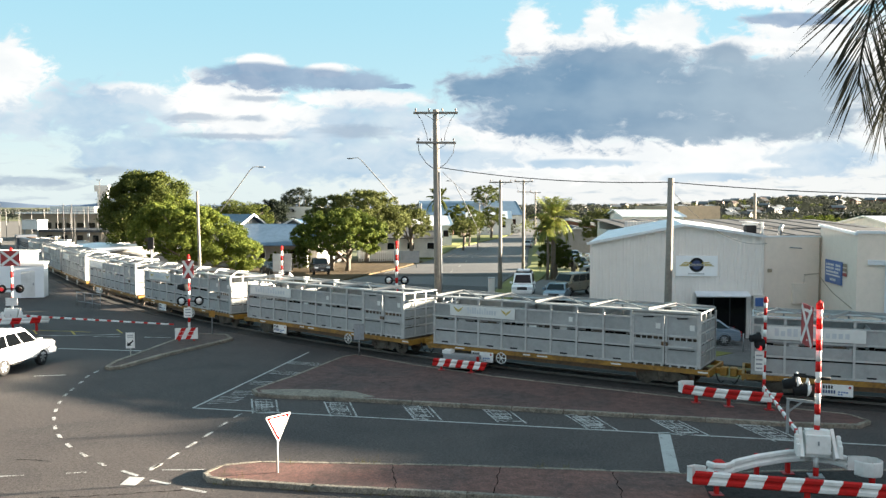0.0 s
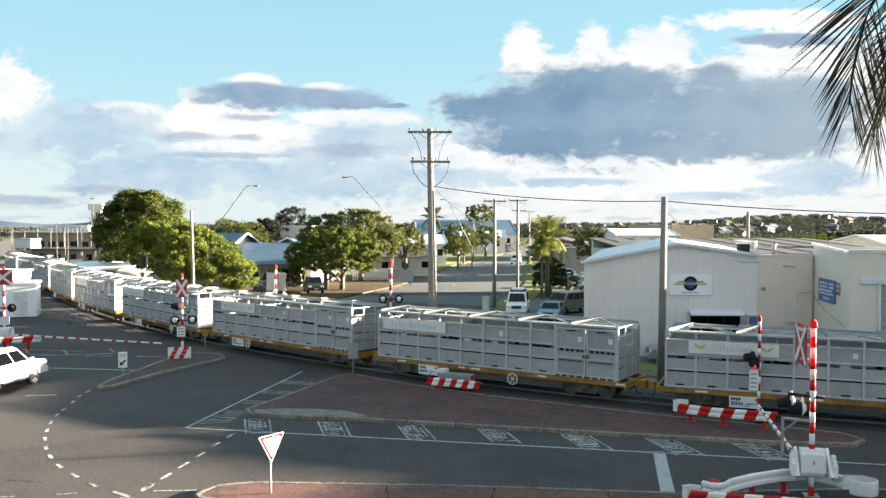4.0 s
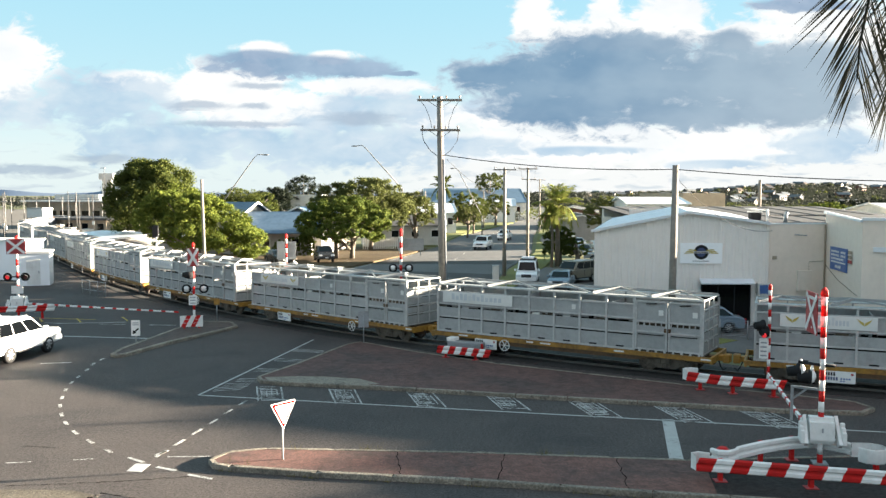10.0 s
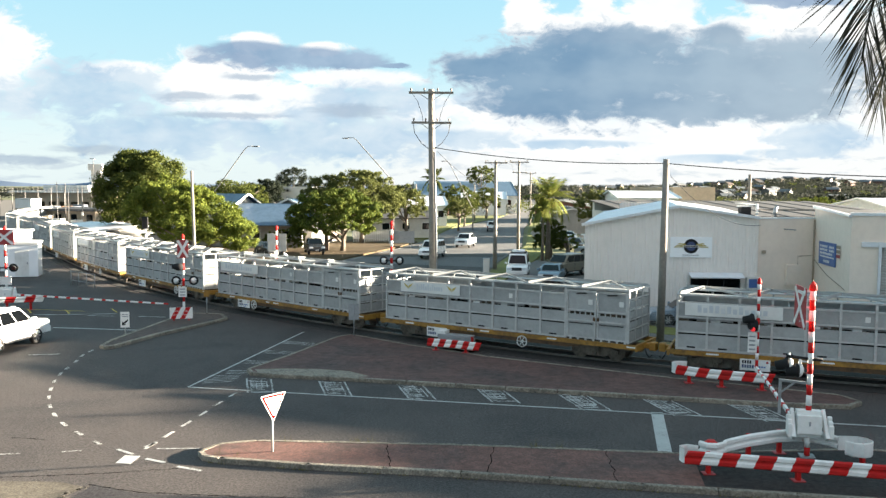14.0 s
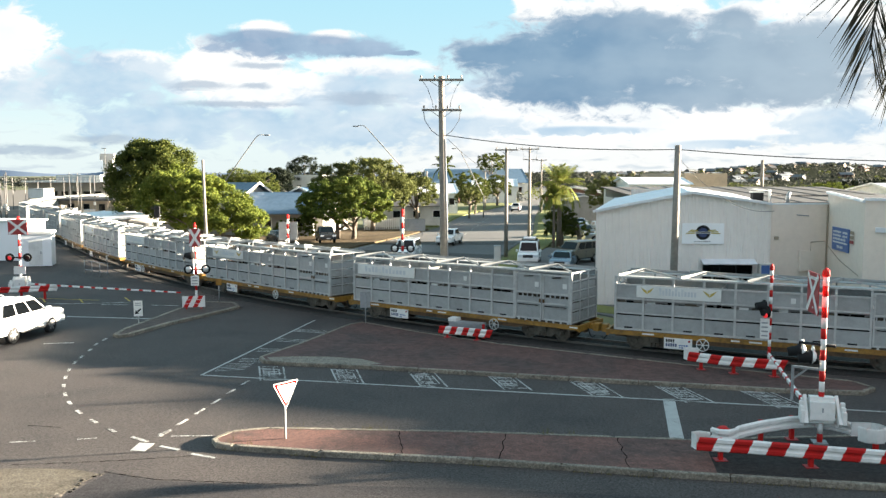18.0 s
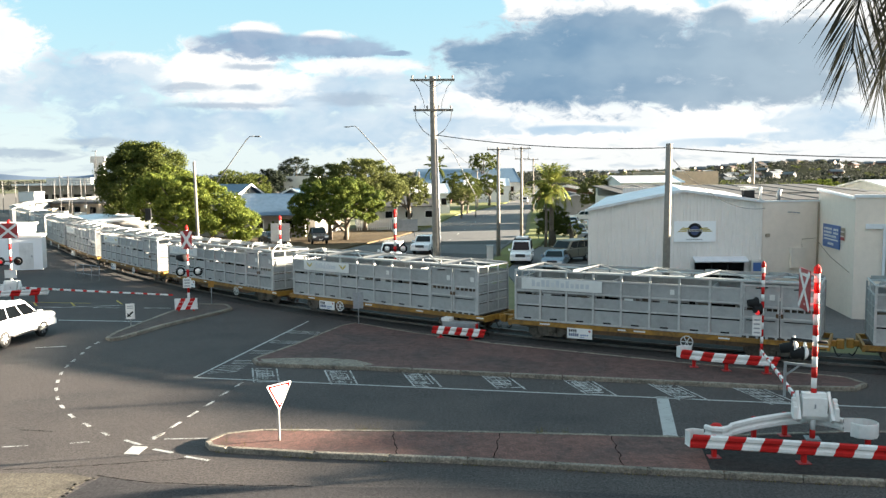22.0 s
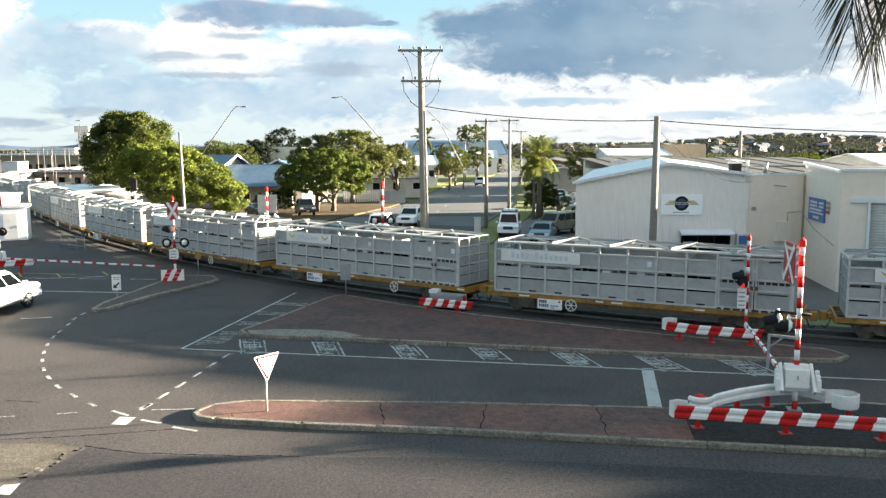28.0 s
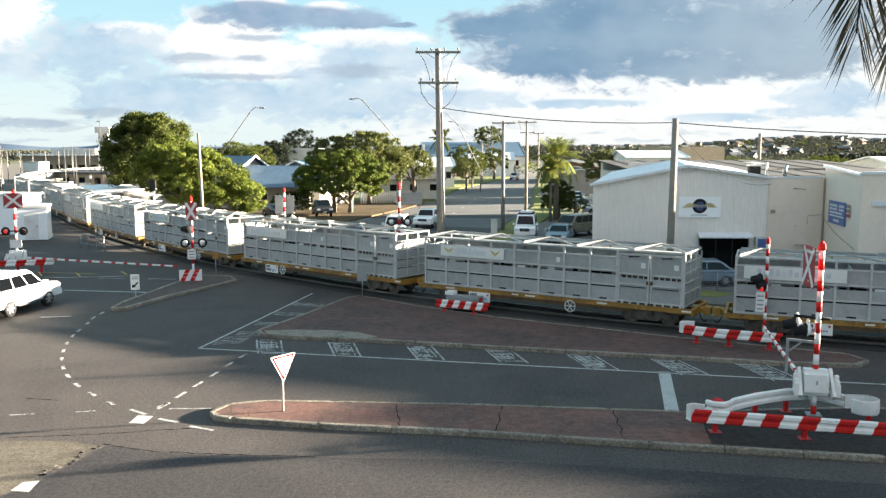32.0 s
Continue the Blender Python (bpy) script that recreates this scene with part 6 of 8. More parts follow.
    v = [bm.verts.new(q) for q in ((0, 0, -0.05), (l, 0, -0.05), (l, 0, 6.35), (0, 0, 6.68), (0, 0.25, -0.05), (l, 0.25, -0.05), (l, 0.25, 6.35), (0, 0.25, 6.68))]
    for f in ((0, 1, 2, 3), (7, 6, 5, 4), (0, 3, 7, 4), (1, 5, 6, 2), (3, 2, 6, 7)):
        bm.faces.new([v[i] for i in f])
    part("wall", bm, "cream", wb)
    bm = bmesh.new()
    bm_bar(bm, (0, -0.05, 6.66), (l, -0.05, 6.33), 0.16, 0.14)
    part("gutter", bm, "roofwhite", wb)
    tube_part("conduit", [(0.1, -0.02, 3.6), (2.6, -0.02, 2.9), (l - 0.6, -0.02, 2.4)], 0.02, "tan", wb)
    sg = thing("blue_sign", "blue wall sign with blurred white lettering", "sign")
    place(sg, wall_frame((22.45, 49.3), (21.5, 43.0)) @ pose(1.3, -0.05, 3.45))
    box_part("panel", (0, -0.03, 0), (2.9, 0.03, 1.28), "signblue", sg)
    for j, z in enumerate((0.98, 0.78, 0.58)):
        for i in range(9 if j < 2 else 8):
            if i != 5 or j == 2:
                box_part("letter_bar", (0.22 + i * 0.28, -0.036, z), (0.42 + i * 0.28, -0.0305, z + 0.12), "white", sg)
    box_part("underline", (0.2, -0.036, 0.42), (2.7, -0.0305, 0.50), "white", sg)
    for i in range(4):
        box_part("letter_bar", (0.95 + i * 0.26, -0.036, 0.14), (1.15 + i * 0.26, -0.0305, 0.28), "white", sg)
    for j in range(3):
        box_part("notice", (3.05, -0.02, 0.55 + j * 0.25), (3.65, -0.005, 0.72 + j * 0.25), "tan" if j else "dullred", sg)
    dr = thing("roller_workshop", "cream workshop front with a pale roller door", "building")
    place(dr, wall_frame((21.5, 43.0), (34.0, 38.0)))
    L = 13.46
    box_part("wall", (0, 0, -0.05), (1.4, 0.25, 6.35), "cream", dr)
    box_part("wall", (1.4, 0, 4.75), (5.6, 0.25, 6.35), "cream", dr)
    box_part("wall", (5.6, 0, -0.05), (L, 0.25, 6.35), "cream", dr)
    box_part("lintel", (0.5, -0.12, 4.75), (6.2, -0.003, 5.0), "roofwhite", dr)
    for x in (1.3, 5.55):
        box_part("jamb", (x, -0.16, 0), (x + 0.14, -0.02, 4.95), "roofwhite", dr)
    for i in range(34):
        bm = bmesh.new()
        z = i * 0.14
        bm_tube(bm, [(1.42, 0.10, z + 0.07), (5.58, 0.10, z + 0.07)], 0.072, 8)
        part("slat", bm, "shutter", dr)
    box_part("fascia", (-0.05, -0.06, 6.35), (L, 0.25, 6.5), "roofwhite", dr)
    rf = thing("workshop_roof", "pale metal roof over the workshop", "roof")
    bm = bmesh.new()
    v = [(22.7, 49.6, 6.50), (21.7, 43.0, 6.20), (34.0, 38.3, 6.22), (46, 50, 6.2), (40, 62, 6.1), (24, 62, 6.2)]
    top = [bm.verts.new(q) for q in v]
    bot = [bm.verts.new((x, y, z - 0.1)) for x, y, z in v]
    bm.faces.new(top), bm.faces.new(bot[::-1])
    for i in range(6):
        bm.faces.new((bot[i], bot[(i + 1) % 6], top[(i + 1) % 6], top[i]))
    part("sheet", bm, "sheet_grey", rf)
    # plain blocks added out of view; their heights set the shade on the road
    nb = solo("workshop_row", _prism([(34.02, 38.0), (36, 37.2), (40, 51), (38, 52)], -0.05, 6.4), "cream", "plain cream unseen block along the railway, added to cast shade", "building")
    nb = solo("workshop_row", _prism([(36.02, 37.19), (52, 30.7), (56, 44), (40.02, 50.99)], -0.05, 7.5), "cream", "plain cream unseen block along the railway, added to cast shade", "building")
    nb = solo("workshop_row", _prism([(38, 29.4), (50, 24.9), (51.5, 27.5), (39.5, 31.5)], -0.05, 6.9), "cream", "plain cream unseen block beyond the railway, added to cast shade", "building")
    nb = solo("workshop_row", _prism([(50.02, 24.89), (62, 20.4), (63.5, 23.5), (51.52, 27.49)], -0.05, 8.1), "cream", "plain tall cream unseen block beyond the railway, added to cast shade", "building")
    nb = solo("workshop_row", _prism([(39.5, 31.55), (63.5, 23.55), (58, 28.4), (42, 34.6)], -0.05, 7.3), "cream", "plain cream unseen block beyond the railway, added to cast shade", "building")


def _prism(pts, z0, z1):
    bm = bmesh.new()
    bm_prism(bm, pts, z0, z1)
    return bm


def gable_house(name, label, at, rz, w, d, wall_h, roof_h, wall, roof, over=0.35, windows=2, category="house"):
    """A house: walls, gabled roof along x, windows with frames on its front."""
    ob = thing(name, label, category, at, rz, group="houses and sheds of the town")
    box_part("wall", (-w / 2, -d / 2, -0.1), (w / 2, d / 2, wall_h), wall, ob)
    bm = bmesh.new()
    x0, x1, y0, y1 = -w / 2 - over, w / 2 + over, -d / 2 - over, d / 2 + over
    v = [bm.verts.new(q) for q in ((x0, y0, wall_h - 0.05), (x1, y0, wall_h - 0.05), (x1, 0, wall_h + roof_h), (x0, 0, wall_h + roof_h), (x0, y1, wall_h - 0.05), (x1, y1, wall_h - 0.05))]
    t = [bm.verts.new(q.co + Vector((0, 0, 0.10))) for q in v]
    for f in ((0, 1, 2, 3), (3, 2, 5, 4)):
        bm.faces.new([t[i] for i in f]), bm.faces.new([v[i] for i in f][::-1])
    for a, b in ((0, 1), (1, 2), (2, 5), (5, 4), (4, 3), (3, 0)):
        bm.faces.new((v[a], v[b], t[b], t[a]))
    part("roof", bm, roof, ob)
    for s in (-1, 1):
        bm = bmesh.new()
        q = [bm.verts.new((s * (w / 2 - e), yy, zz)) for e in (0.0, 0.08) for yy, zz in ((-d / 2, wall_h), (d / 2, wall_h), (0, wall_h + roof_h * 0.95))]
        bm.faces.new(q[:3]), bm.faces.new(q[3:][::-1])
        part("gable_wall", bm, wall, ob)
        bm = bmesh.new()
        for e in (y0, y1):
            bm_bar(bm, (s * (w / 2 + over + 0.02), e, wall_h + 0.02), (s * (w / 2 + over + 0.02), 0, wall_h + roof_h + 0.07), 0.04, 0.22)
        part("barge_board", bm, "white", ob)
    for i in range(windows):
        x = -w / 2 + w * (i + 0.5) / windows
        f = box_part("window", (x - 0.6, -d / 2 - 0.05, wall_h * 0.42), (x + 0.6, -d / 2 - 0.003, wall_h * 0.80), "white", ob)
        box_part("pane", (x - 0.52, -d / 2 - 0.056, wall_h * 0.45), (x + 0.52, -d / 2 - 0.0505, wall_h * 0.77), "glass", f)
    return ob


def build_town():
    # houses beyond the track, half hidden by trees
    gable_house("house", "weatherboard house with a blue metal roof", (-28.4, 108.9, 0), -25, 9.0, 5.4, 5.0, 1.6, "stone_board", "roofblue", over=0.6)
    gable_house("house", "low house wing with a blue metal roof", (-20.6, 106.5, 0), 6, 7.5, 7.0, 2.9, 2.5, "stone_board", "roofblue", over=1.3)
    gable_house("house", "white weatherboard house with a blue roof", (-17.6, 112, 0), 76, 9.0, 6.0, 4.3, 1.7, "stone_board", "roofblue", over=0.6)
    solo("flat_building", _prism([(-29.5, 160), (-23.5, 160), (-23.5, 168), (-29.5, 168)], 0, 7.6), "board", "plain white flat-roofed building", "building")
    gable_house("house", "white cottage behind the street trees", (-6.5, 128, 0), 10, 12, 7, 3.0, 1.6, "board", "sheet_grey", windows=4)
    fence = thing("picket_fence", "white picket fence by the street trees", "fence", (-8.0, 116.0, 0.1), 14)
    for i in range(24):
        box_part("picket", (-3.4 + i * 0.3, -0.02, 0), (-3.25 + i * 0.3, 0.02, 1.5), "white", fence)
    for z in (0.4, 1.1):
        box_part("rail", (-3.5, 0.021, z), (3.9, 0.06, z + 0.1), "white", fence)
    # along the street, farther
    gable_house("shed", "large blue-roofed hall beyond the trees", (8.5, 262, 0), 6, 30, 24, 5.2, 4.2, "board", "roofblue", windows=6, category="shed")
    gable_house("house", "white building with pale roof", (-2.0, 168, 0), 10, 7, 9, 4.0, 1.8, "white", "roofwhite", windows=3)
    gable_house("house", "pale house at the end of the street", (13.5, 236, 0), 0, 12, 9, 4.4, 2.0, "white", "roofwhite", windows=3)
    gable_house("shop", "low white shop beside the street", (24.0, 150, 0), 84, 20, 10, 3.2, 0.9, "stone_board", "sheet_grey", windows=5, category="shop")
    gable_house("house", "low brick shop with a pale roof", (30, 196, 0), 80, 24, 12, 3.6, 1.2, "brick", "sheet_grey", windows=4)
    # roofs behind the cream shed
    lw = thing("warehouse", "long low warehouse with a weathered grey skillion roof", "warehouse", (19.2, 76.0, 0), 1)
    box_part("wall", (0, 0, -0.1), (26.0, 24, 5.10), "board", lw)
    roof = part("roof", _slope(-0.3, 26.3, 5.12, 5.12, -0.4, 24.4, 0.0, 0.10), "sheet_grey", lw, "weathered grey sheet roof")
    for v in roof.data.vertices:
        v.co.z += 0.042 * v.co.y
    box_part("back_wall", (0.01, 23.0, 5.1), (25.99, 23.98, 6.0), "board", lw)
    bm = bmesh.new()
    ribbed_wall(bm, 6.5, lambda x: 0.75, 0.30, 0.05, 0.08)
    part("parapet", bm, "clad", lw, "pale ribbed parapet", at=pose(-0.3, 9.0, 5.5))
    for i in range(9):                                              # lapped edges of the roof sheets
        bm = bmesh.new()
        bm_bar(bm, (1.4 + 2.9 * i, -0.35, 5.23), (1.4 + 2.9 * i, 24.3, 6.265), 0.06, 0.05)
        part("lap_seam", bm, "sheet_grey", lw)
    for x, y in ((9.2, 14.0), (15.5, 16.0)):
        sky = part("skylight", _slope(x, x + 1.3, 5.13, 5.13, y, y + 4, 0.0, 0.12), "board", lw, "pale translucent roof sheet")
        for v in sky.data.vertices:
            v.co.z += 0.042 * v.co.y
    gable_house("warehouse", "white gabled warehouse with pale roof", (30.6, 126, 0), 0, 8.6, 12, 6.3, 0.9, "white", "roofwhite", windows=2, category="warehouse")
    solo("tan_building", _prism([(39.8, 140), (46.5, 139), (47.5, 156), (36.5, 157)], 0, 7.9), "tan", "tan flat-roofed building among warehouses", "building")
    gable_house("warehouse", "pale warehouse with low roof", (72, 118, 0), 0, 24, 20, 5.0, 1.4, "board", "roofwhite", windows=4, category="warehouse")
    gable_house("warehouse", "pale warehouse with low roof", (100, 150, 0), 10, 26, 18, 5.2, 1.6, "board", "roofwhite", windows=4, category="warehouse")
    # left of the track: station side
    pf = gable_house("shed", "low platform shed with a white roof beside the railway", (-40.0, 104.5, 0), -48, 15, 8, 2.55, 0.25, "stone_board", "roofwhite", windows=4, category="shed")
    st = thing("station_building", "long tan flat-roofed station building", "building")
    part("wall", _prism([(-98, 196), (-72, 188), (-69, 200), (-95, 208)], 0, 5.9), "tan", st)
    part("roof", _prism([(-99, 195), (-71, 186.5), (-68, 201), (-96, 209)], 5.9, 6.25), "pale", st, "pale flat roof edge")
    part("upper_storey", _prism([(-92, 197.5), (-80, 193.8), (-78, 200), (-90, 204)], 6.25, 7.6), "board", st)
    for i in range(9):
        f = (i + 0.5) / 9
        win = part("window", _prism([(-98 + 26 * (f - 0.035), 195.9 - 8 * (f - 0.035)), (-98 + 26 * (f + 0.035), 195.9 - 8 * (f + 0.035)), (-98 + 26 * (f + 0.035), 196.05 - 8 * (f + 0.035)), (-98 + 26 * (f - 0.035), 196.05 - 8 * (f - 0.035))], 2.3, 3.9), "glass", st)
    an = thing("annexe", "low tan annexe with a grey roof beside the railway", "building")
    part("wall", _prism([(-76, 158), (-62, 153), (-59, 163), (-73, 168)], 0, 2.9), "tan", an)
    part("roof", _prism([(-76.6, 157.2), (-61.5, 152), (-58.4, 163.6), (-73.4, 169)], 2.9, 3.3), "sheet_grey", an)
    for i in range(4):
        f = 0.15 + 0.24 * i
        part("window", _prism([(-76 + 14 * f, 157.9 - 5 * f), (-76 + 14 * (f + 0.09), 157.9 - 5 * (f + 0.09)), (-76 + 14 * (f + 0.09), 158.1 - 5 * (f + 0.09)), (-76 + 14 * f, 158.1 - 5 * f)], 0.9, 2.3), "glass", an)
    bm = bmesh.new()
    bm_prism(bm, [(-44, 112), (-38, 150), (-44, 420), (-330, 420), (-200, 150), (-120, 104), (-62, 100)], -0.1, 0.0)
    solo("yard_ground", bm, "dirt", "bare brown dirt of the railway yard", kind="structure")
    hut = thing("site_hut", "small white flat hut in the railway yard", "hut", (-76.5, 158, 0), -20)
    box_part("body", (-1.9, -1.2, 3.3), (1.9, 1.2, 5.0), "pale", hut)
    box_part("stilt", (-1.7, -1.0, 0), (-1.5, -0.8, 3.3), "grey", hut)
    box_part("stilt", (1.5, -1.0, 0), (1.7, -0.8, 3.3), "grey", hut)
    box_part("roof", (-2.0, -1.3, 5.0), (2.0, 1.3, 5.1), "grey", hut)
    wk = thing("walkway", "steel walkway frame over the railway yard", "walkway", (-84, 182, 0), -16)
    for i in range(10):
        box_part("post", (-16 + i * 3.4, -0.06, 0), (-15.93 + i * 3.4, 0.06, 7.0), "mast_grey", wk)
    for z in (5.9, 6.5, 7.0):
        box_part("rail", (-16, -0.05, z), (14.8, 0.05, z + 0.07), "mast_grey", wk)
    for i in range(30):
        box_part("baluster", (-15.9 + i * 1.02, -0.02, 5.97), (-15.86 + i * 1.02, 0.02, 7.0), "mast_grey", wk)
    pr = random.Random(8)
    for i in range(16):                                             # stored gear beside the line
        d = pr.uniform(0, 1)
        x, y = -46 - 26 * d + pr.uniform(-2, 2), 118 + 36 * d + pr.uniform(-2, 2)
        h = pr.uniform(0.7, 2.2)
        cr = thing("equipment_box", "weathered trackside cabinet in the yard", "equipment box", (x, y, 0), pr.uniform(-40, 20), group="trackside cabinets")
        w2 = pr.uniform(0.5, 1.3)
        c = box_part("casing", (-w2, -0.5, 0), (w2, 0.5, h), pr.choice(("pale", "board", "grey", "tan", "rust")), cr, bevel=0.03)
        box_part("lid", (-w2 - 0.05, -0.55, h), (w2 + 0.05, 0.55, h + 0.08), "grey", cr)
    # relay hut and a second white box before the yard
    rh = thing("relay_hut", "white steel equipment hut beside the crossing", "equipment hut", (-34.6, 70.4, 0), 16)
    box_part("body", (-1.25, -1.0, 0.05), (1.25, 1.0, 2.75), "signwhite", rh, bevel=0.03)
    bm = bmesh.new()
    v = [bm.verts.new(q) for q in ((-1.32, -1.08, 2.75), (1.32, -1.08, 2.75), (1.32, 1.08, 2.75), (-1.32, 1.08, 2.75), (-1.32, -1.08, 2.98), (1.32, -1.08, 2.9), (1.32, 1.08, 2.98), (-1.32, 1.08, 3.05))]
    for f in ((3, 2, 1, 0), (4, 5, 6, 7), (0, 1, 5, 4), (1, 2, 6, 5), (2, 3, 7, 6), (3, 0, 4, 7)):
        bm.faces.new([v[i] for i in f])
    part("roof", bm, "white", rh)
    box_part("door", (-0.5, -1.03, 0.15), (0.55, -1.003, 2.3), "white", rh)
    box_part("handle", (0.4, -1.06, 1.1), (0.48, -1.031, 1.3), "grey", rh)
    rh = thing("relay_hut", "larger white equipment hut with a flat roof", "equipment hut", (-40.6, 76.0, 0), -12)
    box_part("body", (-3.6, -1.6, 0.05), (3.4, 1.6, 3.5), "signwhite", rh, bevel=0.03)
    box_part("roof", (-3.75, -1.75, 3.5), (3.55, 1.75, 3.65), "white", rh)
    spots = [(-58, 110, 7.2), (-59.4, 113, 8.0), (-61.5, 111, 7.0), (-63, 118, 7.6), (-56.5, 106, 6.6), (-66, 125, 7.8), (-53.5, 119, 6.4), (-58, 138, 7.6), (-62, 142, 6.4), (-54, 140, 5.6), (-66, 150, 8.0), (-72, 160, 8.2), (-57, 150, 6.8), (-49, 128, 4.8), (-51, 134, 5.4)]
    for i, (x, y, h) in enumerate(spots):
        p = thing("yard_mast", "slim grey mast in the railway yard", "mast", (x, y, 0), 0, group="yard masts")
        tube_part("mast", [(0, 0, -0.1), (0, 0, h)], (0.045, 0.07, 0.055)[i % 3], "mast_grey", p, n=6)
        box_part("crossarm", (-0.3 - 0.1 * (i % 3), -0.03, h - 0.5), (0.45, 0.03, h - 0.42), "grey", p)
        if i % 2:
            box_part("bracket_box", (-0.16, -0.14, h * 0.35), (0.16, 0.08, h * 0.35 + 0.55), "pale", p)
    tw = thing("radio_mast", "very slim tall lamp mast beyond the yard", "mast", (-73.1, 180, 0))
    tube_part("mast", [(0, 0, 0), (0, 0, 13.2)], 0.06, "mast_grey", tw, n=6)
    box_part("lantern", (-0.7, -0.1, 13.2), (0.3, 0.1, 13.35), "grey", tw)
    sg = thing("signal_lamp", "railway signal on a post with platform", "railway signal", (-24.9, 72.0, 0), 0)
    tube_part("post", [(0, 0, 0), (0, 0, 4.6)], 0.09, "grey", sg)
    box_part("head", (-0.24, -0.2, 4.0), (0.24, 0.0, 5.0), "black", sg)
    for z in (2.6, 3.1, 3.6):
        box_part("step", (-0.4 - 0.12 * (3.6 - z), -0.3, z), (0.5 + 0.12 * (3.6 - z), 0.3, z + 0.08), "white", sg)
    bx = thing("white_tower", "white boxy tower top above the trees", "tower", (-77.3, 192, 0), 12)
    box_part("shaft", (-0.9, -1.2, 0), (1.1, 1.2, 11.0), "board", bx)
    box_part("top", (-1.5, -1.6, 11.0), (1.5, 1.6, 12.4), "board", bx)
    # chain-wire fence before the crossing and by the shed
    fc = thing("pipe_fence", "low pipe and mesh fence beside the crossing", "fence", (-26.8, 63.5, 0), -40)
    for i in range(4):
        tube_part("post", [(-1.8 + i * 1.2, 0, 0), (-1.8 + i * 1.2, 0, 1.1)], 0.03, "grey", fc, n=6)
    for z in (0.35, 1.05):
        tube_part("rail", [(-1.9, 0, z), (1.9, 0, z)], 0.022, "grey", fc, n=6)
    fc = thing("pipe_fence", "low grey pipe fence before the shed", "fence", (14.6, 44.6, 0.03), -26)
    for i in range(7):
        tube_part("post", [(-4 + i * 1.4, 0, 0), (-4 + i * 1.4, 0, 1.0)], 0.03, "grey", fc, n=6)
    for i in range(9):
        tube_part("wire", [(-4.05, 0, 0.15 + i * 0.1), (4.45, 0, 0.15 + i * 0.1)], 0.008, "grey", fc, n=4)


def street_furniture():
    sh = thing("bus_shelter", "small bus shelter with dark posts and pale panels", "bus shelter", (25.6, 146, 0.03), -4)
    for x in (-1.1, 1.0):
        box_part("post", (x, -0.5, -0.05), (x + 0.14, -0.36, 2.7), "black", sh)
        box_part("post", (x, 0.5, -0.05), (x + 0.14, 0.64, 2.7), "black", sh)
    box_part("back_panel", (-0.95, 0.52, 0.4), (0.99, 0.58, 2.4), "pale", sh)
    box_part("roof", (-1.5, -0.9, 2.7), (1.5, 0.9, 2.85), "white", sh, bevel=0.03)
    box_part("bench", (-0.8, 0.1, 0.42), (0.8, 0.5, 0.5), "timber", sh)
    sg = thing("street_sign", "grey back of a diamond warning sign on a post", "road sign", (11.6, 97.0, 0.05))
    tube_part("post", [(0, 0, -0.1), (0, 0, 2.7)], 0.035, "grey", sg)
    bm = bmesh.new()
    bm_prism(bm, [(0, -0.55), (0.55, 0), (0, 0.55), (-0.55, 0)], -0.01, 0.01)
    part("panel", bm, "galv_bar", sg, "grey diamond plate", at=pose(0, -0.05, 2.35, 90, 0, 0))
    cab = thing("service_pillar", "pale grey-green service pillar on the street corner", "equipment box", (4.6, 75.0, 0.0))
    box_part("casing", (-0.28, -0.25, -0.05), (0.28, 0.25, 1.25), "board", cab, bevel=0.04)
    box_part("cap", (-0.31, -0.28, 1.25), (0.31, 0.28, 1.33), "galv_bar", cab, bevel=0.02)


build_shed()
build_town()
street_furniture()

# ---- trees and distance ----
def leaf_mesh(name, centres, sizes, mats, rng, per=40, leaf=0.30, flat=0.7, outward=None):
    """Clumps of small leaves: each clump a loose ball of tilted quads."""
    n = len(centres)
    c = np.repeat(np.asarray(centres, float), per, axis=0)
    s = np.repeat(np.asarray(sizes, float), per)
    d = rng.normal(size=(n * per, 3))
    d /= np.linalg.norm(d, axis=1, keepdims=True) + 1e-9
    r = rng.random(n * per) ** 0.45
    p = c + d * (r * s)[:, None] * np.array((1, 1, flat))
    nrm = d + rng.normal(scale=0.6, size=d.shape) + np.array((0, 0, 0.35))
    nrm /= np.linalg.norm(nrm, axis=1, keepdims=True)
    a = np.cross(nrm, rng.normal(size=d.shape))
    a /= np.linalg.norm(a, axis=1, keepdims=True) + 1e-9
    b = np.cross(nrm, a)
    l = leaf * rng.uniform(0.6, 1.3, size=(n * per, 1))
    v = np.stack([p - a * l * 0.5, p - b * l * 0.28, p + a * l * 0.5, p + b * l * 0.28], axis=1).reshape(-1, 3)
    f = np.arange(n * per * 4).reshape(-1, 4)
    me = bpy.data.meshes.new(name)
    me.from_pydata(v.tolist(), [], f.tolist())
    for m in mats:
        me.materials.append(M[m])
    return me


